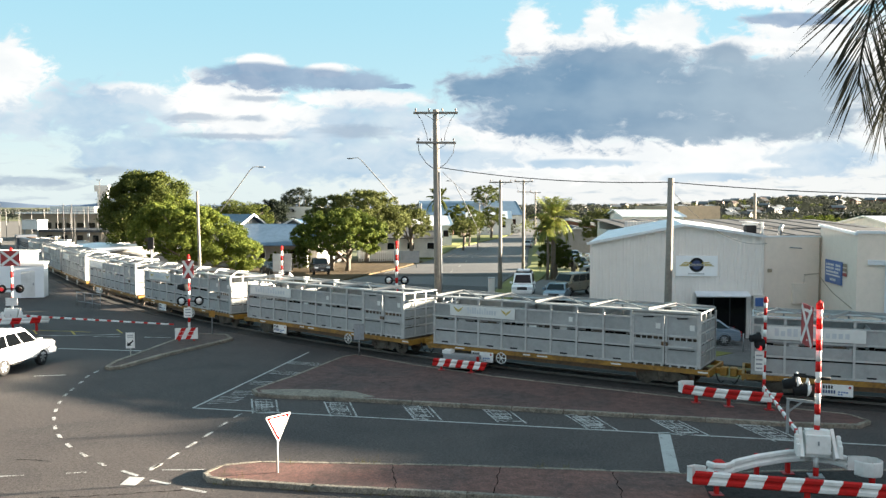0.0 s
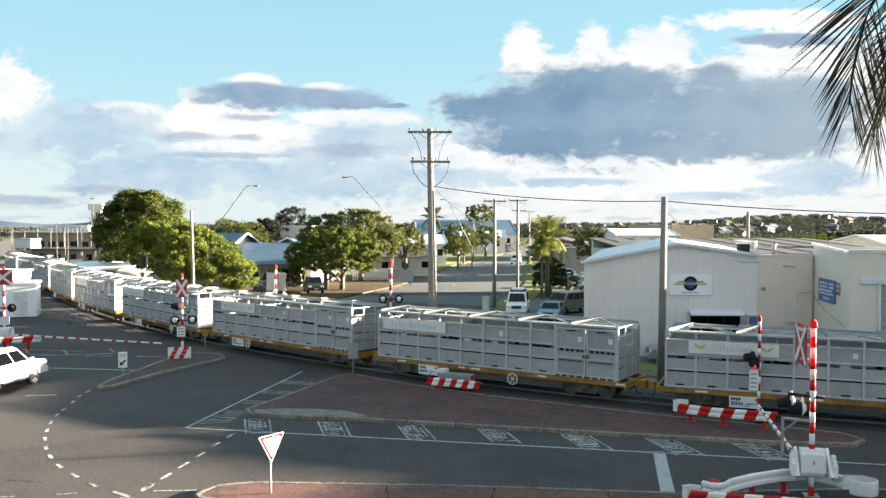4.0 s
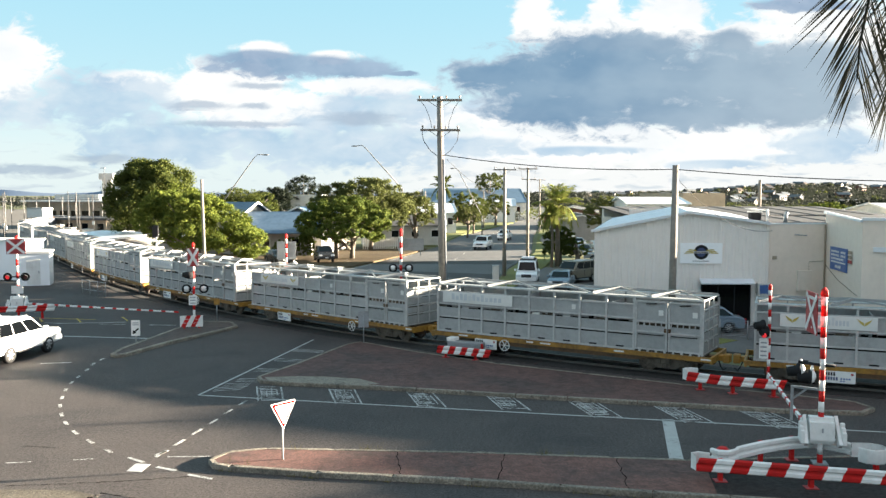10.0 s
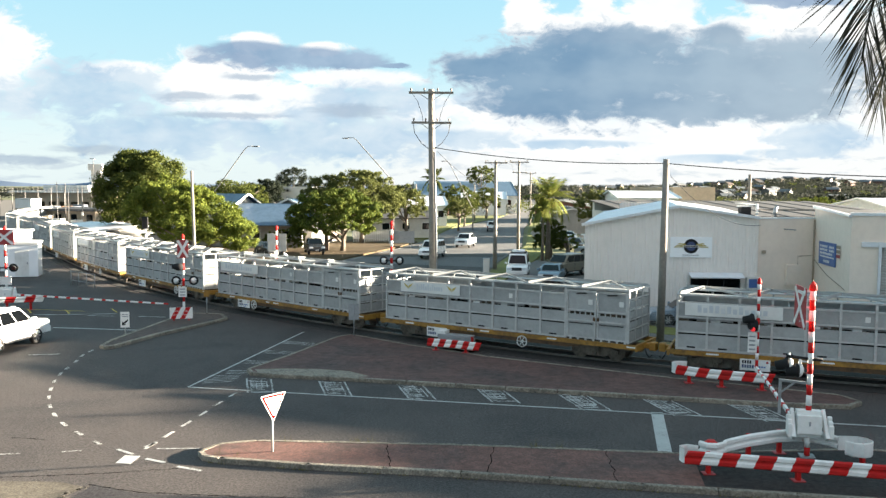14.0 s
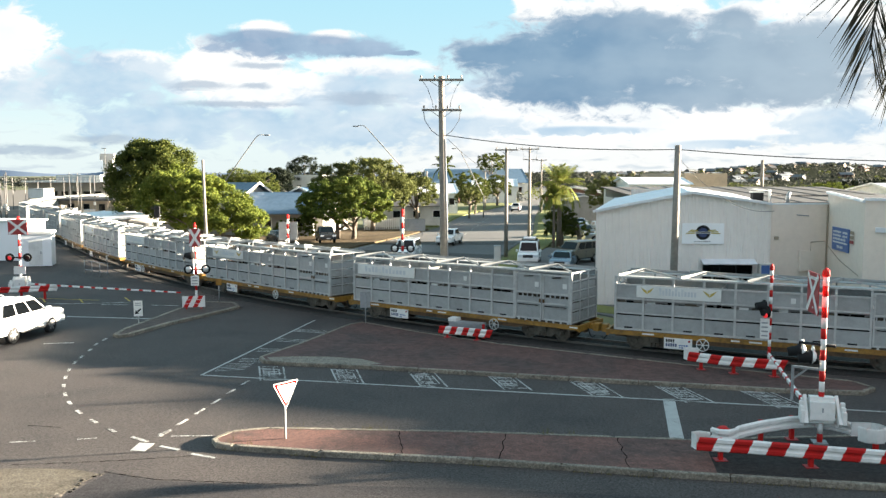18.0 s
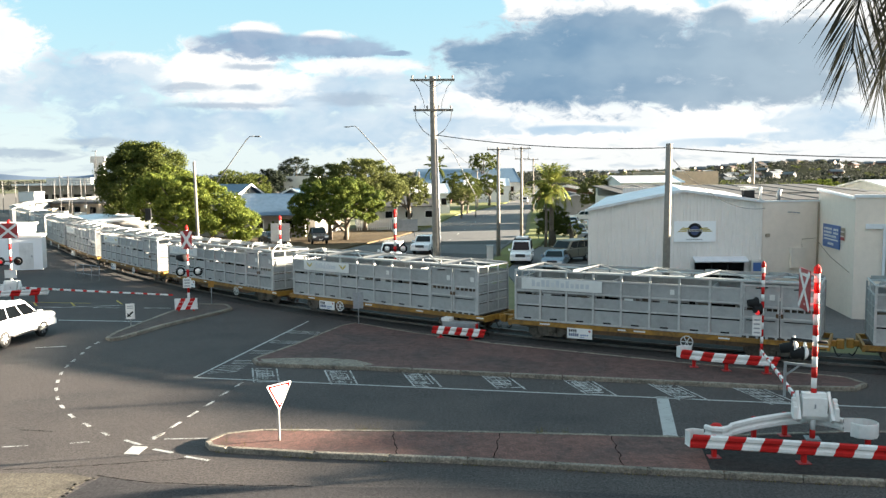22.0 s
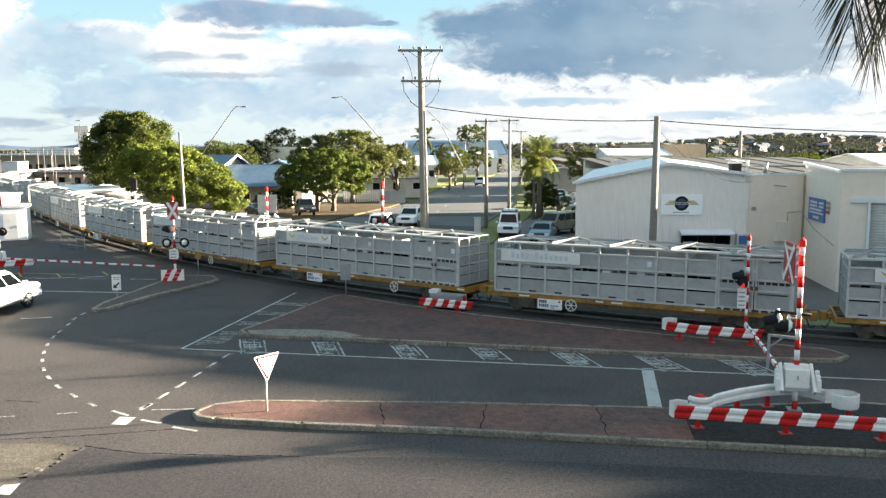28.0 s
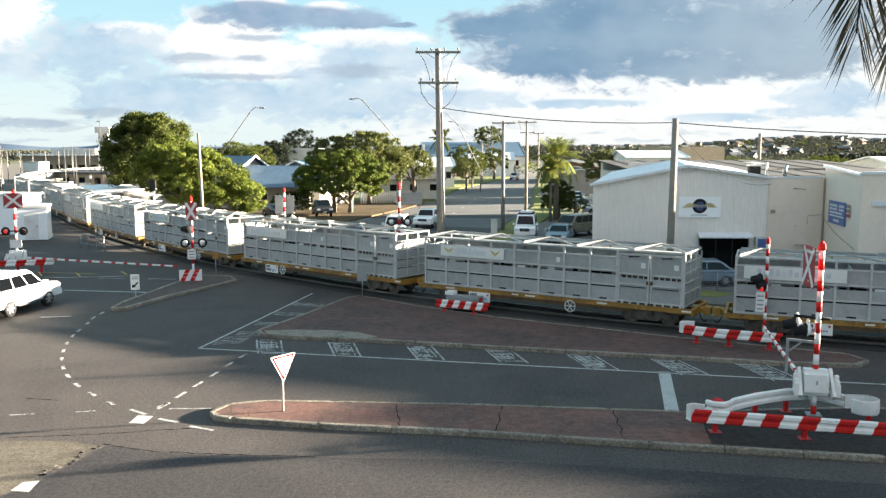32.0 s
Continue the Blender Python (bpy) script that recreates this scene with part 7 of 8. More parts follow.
def tree(name, label, at, height, rx, ry, low, leafmat, seed, clumps=170, per=42, leaf=0.32, trunks=1, trunk_r=0.28, hollow=0.55, lumpy=0.25, lean=0.0):
    """Tapered trunk, limbs to the clumps, a crown of leaf clumps with an uneven outline."""
    rng = np.random.default_rng(seed)
    ob = thing(name, label, "tree", at, group="street trees")
    cz, rz = (height + low) / 2, (height - low) / 2
    lobes = []                                                      # boughs that bulge out of the crown, with gaps between
    while len(lobes) < 120:
        d = rng.normal(size=3)
        d /= np.linalg.norm(d)
        if d[2] < -0.55:
            continue
        lr = rng.uniform(0.11, 0.25) * (1 + lumpy)
        r = (1.0 - lr * 0.85) * (rng.uniform(0.86, 1.06) if len(lobes) % 5 else rng.uniform(0.4, 0.8))
        lobes.append((d * r, lr, d))
    pts, sizes = [], []
    while len(pts) < clumps:
        c, lr, out = lobes[int(rng.integers(len(lobes)))]
        d = rng.normal(size=3) + out * 0.8 + np.array((0, 0, 0.3))
        d /= np.linalg.norm(d)
        q = (c + d * lr * (hollow + (1 - hollow) * rng.random() ** 0.5)) * np.array((rx, ry, rz))
        if q[2] < -rz * 0.95:
            continue
        pts.append((q[0], q[1], low + (q[2] + rz) * (1 - lean * q[0] / rx)))
        sizes.append(min(rx, rz) * rng.uniform(0.08, 0.17))
    part("crown", leaf_mesh("crown", pts, sizes, [leafmat], rng, per, leaf), leafmat, ob)
    for t in range(trunks):
        ox = (t - (trunks - 1) / 2) * rx * 0.35
        bm = bmesh.new()
        bm_tube(bm, [(ox, 0, -0.2), (ox + 0.1, 0, low * 0.6 + 0.4), (ox + 0.05, 0.1, cz * 0.85), (ox * 0.6, 0, cz * 1.15)], [trunk_r * 1.25, trunk_r, trunk_r * 0.7, trunk_r * 0.35], 9)
        tr = part("trunk", bm, "bark", ob)
        for i in range(7):
            q = pts[int(rng.integers(len(pts)))]
            z0 = low * 0.7 + 0.5 + rng.random() * (cz - low) * 0.5
            mid = ((ox + q[0]) / 2, q[1] / 2, (z0 + q[2]) / 2 + 0.3)
            bm = bmesh.new()
            bm_tube(bm, [(ox, 0, z0), mid, q], [trunk_r * 0.5, trunk_r * 0.3, trunk_r * 0.1], 6)
            part("limb", bm, "bark", tr)
    return ob


def frond_mesh(name, length, droop, leaflets, width, leaf_l, mat, seed, hang=0.4):
    """An arched palm frond along +x, leaflets both sides, drooping with `hang`."""
    rng = np.random.default_rng(seed)
    v, f = [], []

    def at(s):
        return Vector((length * (s - 0.18 * droop * s * s), 0, length * (0.35 * s - droop * s * s)))

    for i in range(leaflets):
        s = 0.12 + 0.88 * (i + 0.5) / leaflets
        p, q = at(s), at(min(1.0, s + 0.02))
        d = (q - p).normalized() if (q - p).length > 1e-6 else Vector((1, 0, -1)).normalized()
        l = leaf_l * (0.45 + 0.9 * math.sin(math.pi * min(1.0, 0.18 + 0.8 * s))) * rng.uniform(0.85, 1.1)
        for sd in (-1, 1):
            out = Vector((0.55, sd * 0.8, 0)).normalized() * (1 - hang) + Vector((0, 0, -1)) * hang
            out = (out + d * 0.35 + Vector(rng.normal(scale=0.08, size=3))).normalized()
            w = out.cross(Vector((0, 0, 1)))
            w = (w.normalized() if w.length > 1e-3 else Vector((1, 0, 0))) * width / 2
            m = p + out * l * 0.5 + Vector((0, 0, 0.03 * l))
            e = p + out * l + Vector((0, 0, -0.12 * l))
            k = len(v)
            v += [p - w * 0.5, p + w * 0.5, m + w, m - w, e]
            f += [(k, k + 1, k + 2, k + 3), (k + 3, k + 2, k + 4)]
    steps = 10
    for i in range(steps):
        a, b = at(i / steps), at((i + 1) / steps)
        r0, r1 = 0.035 * (1 - 0.8 * i / steps), 0.035 * (1 - 0.8 * (i + 1) / steps)
        k = len(v)
        v += [a + Vector((0, -r0, 0)), a + Vector((0, r0, 0)), a + Vector((0, 0, r0)), b + Vector((0, -r1, 0)), b + Vector((0, r1, 0)), b + Vector((0, 0, r1))]
        f += [(k, k + 3, k + 4, k + 1), (k + 1, k + 4, k + 5, k + 2), (k + 2, k + 5, k + 3, k)]
    me = bpy.data.meshes.new(name)
    me.from_pydata([tuple(x) for x in v], [], f)
    me.materials.append(M[mat])
    return me


def palm(label, at, trunk_h, length, n, mat, seed, trunk_r=0.22, width=0.07):
    ob = thing("palm_tree", label, "palm tree", at)
    bm = bmesh.new()
    bm_tube(bm, [(0, 0, -0.2), (0.05, 0, trunk_h * 0.4), (0, 0, trunk_h)], [trunk_r * 1.3, trunk_r, trunk_r * 0.85], 12)
    part("trunk", bm, "bark", ob, "ringed grey palm trunk")
    rng = random.Random(seed)
    kinds = [frond_mesh("frond", length * rng.uniform(0.85, 1.1), d, 34, width, length * 0.30, mat, seed + i, h) for i, (d, h) in enumerate(((0.25, 0.25), (0.55, 0.35), (0.95, 0.5)))]
    for i in range(n):
        k = i % 3
        o = new("frond", kinds[k])
        o.parent = ob
        o.matrix_basis = pose(0, 0, trunk_h, 0, -(50, 22, -14)[k] + rng.uniform(-8, 8), 360 * i / n * 1.0 + rng.uniform(-14, 14))
    return ob


def build_trees():
    tree("fig_tree", "tall dark green fig tree beside the railway", (-36.6, 105, 0), 12.1, 5.6, 5.0, 0.8, "leaf_dark", 11, 800, 110, 0.23, hollow=0.74, lumpy=0.22)
    tree("fig_tree", "broad yellow-green tree beside the railway", (-24.9, 86, 0), 7.9, 6.5, 4.6, 0.0, "leaf_light", 12, 820, 100, 0.22, hollow=0.70, lumpy=0.22, lean=0.36)
    tree("street_tree", "round bright green street tree", (-12.0, 99, 0.1), 7.3, 5.6, 4.6, 0.5, "leaf_mid", 13, 640, 95, 0.22, trunks=2, hollow=0.68)
    tree("street_tree", "wide olive-brown tree with thin foliage", (-11.3, 114, 0.1), 9.9, 7.0, 5.0, 1.6, "leaf_olive", 14, 680, 85, 0.22, trunks=2, hollow=0.55, lumpy=0.3)
    tree("street_tree", "olive tree beside the side street", (-4.3, 121, 0.1), 7.8, 3.0, 3.0, 1.8, "leaf_olive", 15, 260, 80, 0.18)
    tree("street_tree", "green tree beyond the houses", (-34, 142, 0), 8.8, 6.0, 5.0, 1.0, "leaf_dark", 16, 360, 80, 0.20)
    tree("street_tree", "dark tree behind the houses", (-32, 160, 0), 9.0, 5.0, 5.0, 1.0, "leaf_far", 17, 300, 60, 0.26)
    tree("street_tree", "tall dark tree behind the white building", (-29, 172, 0), 11.6, 4.6, 4.6, 2.0, "leaf_far", 18, 280, 60, 0.26)
    tree("verge_tree", "small tree on the mown verge", (4.0, 147, 0.1), 5.2, 2.6, 2.4, 1.6, "leaf_olive", 19, 200, 70, 0.17, trunk_r=0.16)
    tree("verge_tree", "small tree on the mown verge", (5.6, 163, 0.1), 5.6, 3.0, 2.4, 1.6, "leaf_dark", 20, 200, 70, 0.17, trunk_r=0.16)
    tree("street_tree", "dark tree before the blue hall", (5.0, 178, 0.1), 8.2, 4.4, 3.6, 1.5, "leaf_dark", 21, 300, 80, 0.20)
    tree("street_tree", "dark tree before the blue hall", (12.5, 206, 0.1), 7.6, 3.6, 3.6, 1.5, "leaf_dark", 22, 260, 80, 0.20)
    tree("gum_tree", "tall thin gum tree far along the street", (14, 258, 0), 14.5, 5.0, 5.0, 7.0, "leaf_dark", 23, 240, 80, 0.24, hollow=0.3, lumpy=0.5)
    tree("street_tree", "brownish round tree among the roofs", (25.5, 132, 0), 7.4, 3.6, 3.6, 1.5, "leaf_olive", 24, 340, 80, 0.18)
    tree("hedge_bush", "dark clipped bush below the palm", (12.6, 92.0, 0.05), 4.2, 1.9, 1.8, 0.0, "leaf_dark", 25, 300, 90, 0.12, hollow=0.7, lumpy=0.1)
    tree("hedge_bush", "yellowish shrub beside the palm", (14.6, 92.0, 0.05), 2.6, 1.2, 1.2, 0.2, "leaf_light", 26, 40, 36, 0.26)
    tree("street_tree", "green tree behind the warehouses", (48, 165, 0), 7.2, 9.0, 5.0, 1.0, "leaf_olive", 27, 360, 80, 0.26)
    tree("street_tree", "dark green tree behind the workshops", (92, 185, 0), 6.8, 12.0, 6.0, 1.0, "leaf_far", 28, 300, 50, 0.46)
    tree("street_tree", "yellow-green tree behind the workshops", (62, 135, 0), 6.5, 6.0, 5.0, 1.0, "leaf_light", 29, 340, 80, 0.22)
    # added dark bush in place of the shade and clutter under the tree
    tree("hedge_bush", "dark bush standing in for shaded clutter under the street tree", (-17.6, 97.5, 0.05), 2.6, 2.6, 1.6, 0.0, "leaf_dark", 36, 130, 50, 0.22, hollow=0.6)
    palm("tall palm tree beside the street", (12.0, 89.0, 0.05), 6.5, 3.1, 27, "leaf_palm", 31, 0.24, 0.06)
    palm("slim palm beside the larger palm", (11.3, 88.0, 0.05), 5.2, 1.8, 16, "leaf_palm", 32, 0.14, 0.09)
    palm("distant palm beyond the trees", (-0.4, 172, 0), 9.2, 2.8, 16, "leaf_dark", 33, 0.2, 0.16)
    palm("distant palm in the railway yard", (-100, 250, 0), 7.4, 2.6, 16, "leaf_dark", 34, 0.3, 0.3)
    # wild grass tufts on the island edges
    rng = np.random.default_rng(5)
    v, f = [], []
    spots = [(-4.35, 24.3), (-2.4, 24.4), (-1.9, 24.35), (2.9, 24.0), (3.6, 23.9), (-6.1, 23.2), (-5.6, 22.95), (3.0, 24.0), (-2.2, 24.4)]
    for x, y in spots:
        for i in range(16):
            a, h, r = rng.uniform(0, 6.28), rng.uniform(0.06, 0.30), rng.uniform(0, 0.16)
            bx, by = x + r * math.cos(a), y + r * math.sin(a)
            k = len(v)
            t = rng.uniform(0.02, 0.14)
            v += [(bx - 0.004, by, 0.08), (bx + 0.004, by, 0.08), (bx + t * math.cos(a), by + t * math.sin(a), 0.1 + h)]
            f.append((k, k + 1, k + 2))
    edge = [(-6.3, 22.85), (-3.5, 22.24), (0.7, 21.64), (5.3, 20.74), (10.9, 19.74)]
    for i in range(260):                                            # low moss and grass at the foot of the kerb
        q = int(rng.integers(4))
        f0 = rng.random()
        bx, by = edge[q][0] + (edge[q + 1][0] - edge[q][0]) * f0, edge[q][1] + (edge[q + 1][1] - edge[q][1]) * f0 - rng.uniform(0.0, 0.05)
        if noise.noise(Vector((bx * 0.9, 3.3, 0))) < 0.02:
            continue
        for k2 in range(5):
            a, h = rng.uniform(0, 6.28), rng.uniform(0.02, 0.09)
            k = len(v)
            v += [(bx - 0.006, by, 0.0), (bx + 0.006, by, 0.0), (bx + 0.04 * math.cos(a), by - abs(0.03 * math.sin(a)), h)]
            f.append((k, k + 1, k + 2))
    me = bpy.data.meshes.new("weeds")
    me.from_pydata(v, [], f)
    me.materials.append(M["leaf_dry"])
    tagged(new("weeds", me), "thin weeds growing along the kerb", "weeds", kind="stuff")


# far roofs and walls: dimmed, greyed colours stand in for distance haze
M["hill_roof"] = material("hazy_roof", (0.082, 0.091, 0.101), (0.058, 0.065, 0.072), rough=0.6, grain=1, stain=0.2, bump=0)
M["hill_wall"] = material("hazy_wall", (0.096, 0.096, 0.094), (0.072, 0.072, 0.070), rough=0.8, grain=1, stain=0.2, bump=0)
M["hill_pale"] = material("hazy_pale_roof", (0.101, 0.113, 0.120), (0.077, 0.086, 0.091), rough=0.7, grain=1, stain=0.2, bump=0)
M["hill_tile"] = material("hazy_terracotta_roof", (0.062, 0.036, 0.026), (0.048, 0.029, 0.024), rough=0.8, grain=1, stain=0.2, bump=0)


def far_house(wall, roof, w):
    """A small far house: walls with gables, an overhanging roof, a row of windows."""
    ob = thing("house", "small pale house on the wooded hill", "house", group="houses on the hill")
    d, h, r = 6.5, 2.8, 1.7
    bm = bmesh.new()
    ends = [[bm.verts.new((x, y, z)) for y, z in ((-d / 2, -2.5), (d / 2, -2.5), (d / 2, h), (0, h + r), (-d / 2, h))] for x in (-w / 2, w / 2)]
    for e in ends:
        bm.faces.new(e)
    for i in range(5):
        bm.faces.new((ends[0][i], ends[0][(i + 1) % 5], ends[1][(i + 1) % 5], ends[1][i]))
    part("wall", bm, wall, ob)
    bm = bmesh.new()
    for s in (-1, 1):
        bm_bar(bm, (-w / 2 - 0.4, s * (d / 4 + 0.15), h + r / 2 - 0.02), (w / 2 + 0.4, s * (d / 4 + 0.15), h + r / 2 - 0.02), 0.1, 0.1)
        q = [(-w / 2 - 0.4, s * (d / 2 + 0.5), h - 0.22), (w / 2 + 0.4, s * (d / 2 + 0.5), h - 0.22), (w / 2 + 0.4, 0, h + r + 0.04), (-w / 2 - 0.4, 0, h + r + 0.04)]
        lo, hi = [[bm.verts.new((a, b, c + t)) for a, b, c in q] for t in (0.02, 0.16)]
        bm.faces.new(hi), bm.faces.new(lo[::-1])
        for i in range(4):
            bm.faces.new((lo[i], lo[(i + 1) % 4], hi[(i + 1) % 4], hi[i]))
    part("roof", bm, roof, ob)
    bm = bmesh.new()
    for x in (-w * 0.3, 0.0, w * 0.3):
        bm_box(bm, (x - 0.7, -d / 2 - 0.06, 0.9), (x + 0.7, -d / 2 - 0.01, 2.2))
    part("windows", bm, "glass", ob)
    return ob


def build_distance():
    """Tree belts, the hill with its houses, and far mountains."""
    rng = np.random.default_rng(9)

    def hill_z(x, y):
        u = (x / y - 0.12) / 0.36
        ridge = 11.0 * math.exp(-((x / y - 0.45) / 0.13) ** 2) + 7.5
        t = min(1.0, max(0.0, (y - 480) / 560))
        return ridge * t * t * (3 - 2 * t) * (1.0 if u > -0.4 else max(0.0, 1 + (u + 0.4) * 2))

    bm = bmesh.new()
    xs, ys = np.linspace(-0.10, 1.0, 40), np.linspace(460, 1500, 16)
    grid = [[bm.verts.new((a * y, y, hill_z(a * y, y) - 0.5)) for a in xs] for y in ys]
    for r0, r1 in zip(grid, grid[1:]):
        for i in range(len(xs) - 1):
            bm.faces.new((r0[i], r0[i + 1], r1[i + 1], r1[i]))
    M["hill"] = material("hill_ground", (0.036, 0.038, 0.027), (0.024, 0.026, 0.019), rough=1.0, grain=0.2, stain=0.02, bump=0, spec=0.0)
    solo("hillside", bm, "hill", "low wooded hill behind the town", kind="structure")
    cs, ss, co, so = [], [], [], []
    for i in range(3600):
        a, y = rng.uniform(-0.06, 0.80), rng.uniform(480, 1200)
        z = hill_z(a * y, y)
        h = rng.uniform(1.4, 3.6)
        (cs if rng.random() < 0.9 else co).append((a * y, y, z + h * 0.6))
        (ss if len(cs) + len(co) == 0 else (ss if len(ss) < len(cs) else so)).append(h)
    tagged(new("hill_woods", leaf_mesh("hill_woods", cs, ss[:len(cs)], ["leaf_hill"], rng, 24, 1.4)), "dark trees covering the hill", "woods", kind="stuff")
    tagged(new("hill_woods", leaf_mesh("hill_woods", co, (so + [2.5] * len(co))[:len(co)], ["leaf_dark"], rng, 24, 1.5)), "olive trees covering the hill", "woods", kind="stuff")
    cs, ss = [], []
    for i in range(900):
        a, y = rng.uniform(-0.75, 0.80), rng.uniform(230, 560)
        if -0.62 < a < -0.42 and y < 380 or abs(a - 0.115) < 0.02:
            continue
        h = rng.uniform(1.6, 3.8)
        cs.append((a * y, y, h * 0.7))
        ss.append(h)
    tagged(new("town_trees", leaf_mesh("town_trees", cs, ss, ["leaf_hill"], rng, 44, 0.75)), "belt of town trees beyond the roofs", "woods", kind="stuff")
    cs, ss = [], []
    for i in range(260):
        a, y = rng.uniform(0.10, 0.75), rng.uniform(175, 420)
        h = rng.uniform(1.5, 3.2)
        cs.append((a * y, y, h * 0.7))
        ss.append(h)
    tagged(new("town_trees", leaf_mesh("town_trees", cs, ss, ["leaf_dark"], rng, 44, 0.7)), "belt of olive town trees beyond the roofs", "woods", kind="stuff")
    cs, ss = [], []
    for i in range(1500):
        a = rng.uniform(-0.62, 0.2)
        y = rng.uniform(420, 900)
        cs.append((a * y, y, rng.uniform(2.0, 4.0 if a < -0.3 else 8.0)))
        ss.append(rng.uniform(2.0, 3.6))
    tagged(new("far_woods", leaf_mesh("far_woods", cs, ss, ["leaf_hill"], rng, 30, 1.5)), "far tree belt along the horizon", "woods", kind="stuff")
    # houses on the hill and between
    pr = random.Random(4)
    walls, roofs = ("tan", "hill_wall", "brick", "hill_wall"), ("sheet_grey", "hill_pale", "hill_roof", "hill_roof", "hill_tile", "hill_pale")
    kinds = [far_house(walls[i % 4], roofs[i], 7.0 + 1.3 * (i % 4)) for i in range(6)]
    spots = [(pr.uniform(0.12, 0.40), pr.uniform(520, 1100)) for i in range(46)] + [(pr.uniform(0.30, 0.66), pr.uniform(640, 1150)) for i in range(84)]
    for i, (a, y) in enumerate(spots):
        m = pose(a * y, y, hill_z(a * y, y) + pr.uniform(-0.9, 0.5), 0, 0, pr.uniform(-50, 50))
        if i < 6:
            kinds[i].matrix_basis = m
        else:
            copy_thing(kinds[i % 6], m)
    for i in range(26):
        a, y = (pr.uniform(0.20, 0.72), pr.uniform(430, 640)) if i < 12 else (pr.uniform(-0.42, 0.02), pr.uniform(200, 360))
        o = copy_thing(kinds[i % 6], pose(a * y, y, 0, 0, 0, pr.uniform(-20, 20)))
        o["label"] = "pale town house with a metal roof"
    # blue mountains, the blue of distance haze painted as their colour
    M["mountain"] = material("haze_blue_mountain", (0.12, 0.17, 0.25), (0.11, 0.155, 0.23), rough=1.0, grain=0.01, stain=0.002, bump=0)
    bm = bmesh.new()
    n = 240
    lo, hi = [], []
    for i in range(n + 1):
        a = -0.85 + 1.0 * i / n
        z = 9 + 18 * math.exp(-((a + 0.535) / 0.045) ** 2) + 19 * math.exp(-((a + 0.385) / 0.035) ** 2) + 8 * math.exp(-((a + 0.2) / 0.08) ** 2) + 3 * noise.noise(Vector((a * 40, 4.1, 0)))
        lo.append(bm.verts.new((a * 3600, 3600, -6)))
        hi.append(bm.verts.new((a * 3650, 3650, max(2.0, z * min(1.0, max(0.1, (0.1 - a) * 5))))))
    for i in range(n):
        bm.faces.new((lo[i], lo[i + 1], hi[i + 1], hi[i]))
    for q in bm.faces:
        q.smooth = True
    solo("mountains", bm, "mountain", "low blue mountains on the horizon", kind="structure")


NEAR_FRONDS = []


def hanging_frond(seed, drop, spread):
    """A long frond that arches out of the crown at the origin towards -x and hangs tip down, with straight leaflets on both sides."""
    rng = np.random.default_rng(seed)
    keys = [Vector(q) for q in ((0, 0, 0), (-0.55, -0.05, 0.52), (-1.25, -0.15, 0.72), (-1.80, -0.22, 0.50), (-2.08, -0.27, 0.02), (-2.19, -0.30, -0.44), (-2.22, -0.31, -0.44 - drop))]
    lengths = [0.0]
    for a, b in zip(keys, keys[1:]):
        lengths.append(lengths[-1] + (b - a).length)

    def at(d):
        for i in range(len(keys) - 1):
            if d <= lengths[i + 1] or i == len(keys) - 2:
                return keys[i].lerp(keys[i + 1], (d - lengths[i]) / (lengths[i + 1] - lengths[i]))

    v, f = [], []
    total, d = lengths[-1], 0.9
    while d < total:
        p, q = at(d), at(min(total, d + 0.12))
        if (q - p).length < 1e-4:
            q = p + Vector((0, 0, -0.1))
        along = (q - p).normalized()
        side = Vector((along.z, 0, -along.x))
        share = (d - 0.9) / (total - 0.9)
        l = (0.72 + 0.46 * math.sin(math.pi * min(1.0, share + 0.18))) * (1.0 - 0.25 * share ** 3) * (0.62 + 0.38 * min(1.0, share * 2.2))
        for sd in (-1, 1):
            if rng.random() < 0.07:
                continue
            lean = spread * (1.0 - 0.45 * share ** 3) * rng.uniform(0.92, 1.08)
            out = along * 0.66 + side * sd * lean + Vector((rng.normal(0, 0.03), rng.normal(0, 0.16), -0.55 + rng.normal(0, 0.03)))
            out.normalize()
            w = Vector((out.z, 0, -out.x)).normalized() * rng.uniform(0.005, 0.0085)
            ll = l * rng.uniform(0.85, 1.08)
            sag = Vector((0, 0, -0.05 * ll))
            a, m, e = p + Vector((0, rng.normal(0, 0.01), 0)), p + out * ll * 0.55 + sag * 0.3, p + out * ll + sag
            k = len(v)
            v += [a - w * 0.5, a + w * 0.5, m + w, m - w, e, (a + m) / 2 + Vector((0, -0.008, 0))]
            f += [(k, k + 1, k + 5), (k + 1, k + 2, k + 5), (k + 2, k + 3, k + 5), (k + 3, k, k + 5), (k + 3, k + 2, k + 4)]
        d += rng.uniform(0.026, 0.043)
    me = bpy.data.meshes.new("frond")
    me.from_pydata([tuple(x) for x in v], [], f)
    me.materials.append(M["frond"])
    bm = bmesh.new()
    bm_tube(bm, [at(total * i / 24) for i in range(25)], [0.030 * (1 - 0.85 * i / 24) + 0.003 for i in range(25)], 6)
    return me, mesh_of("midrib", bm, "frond")


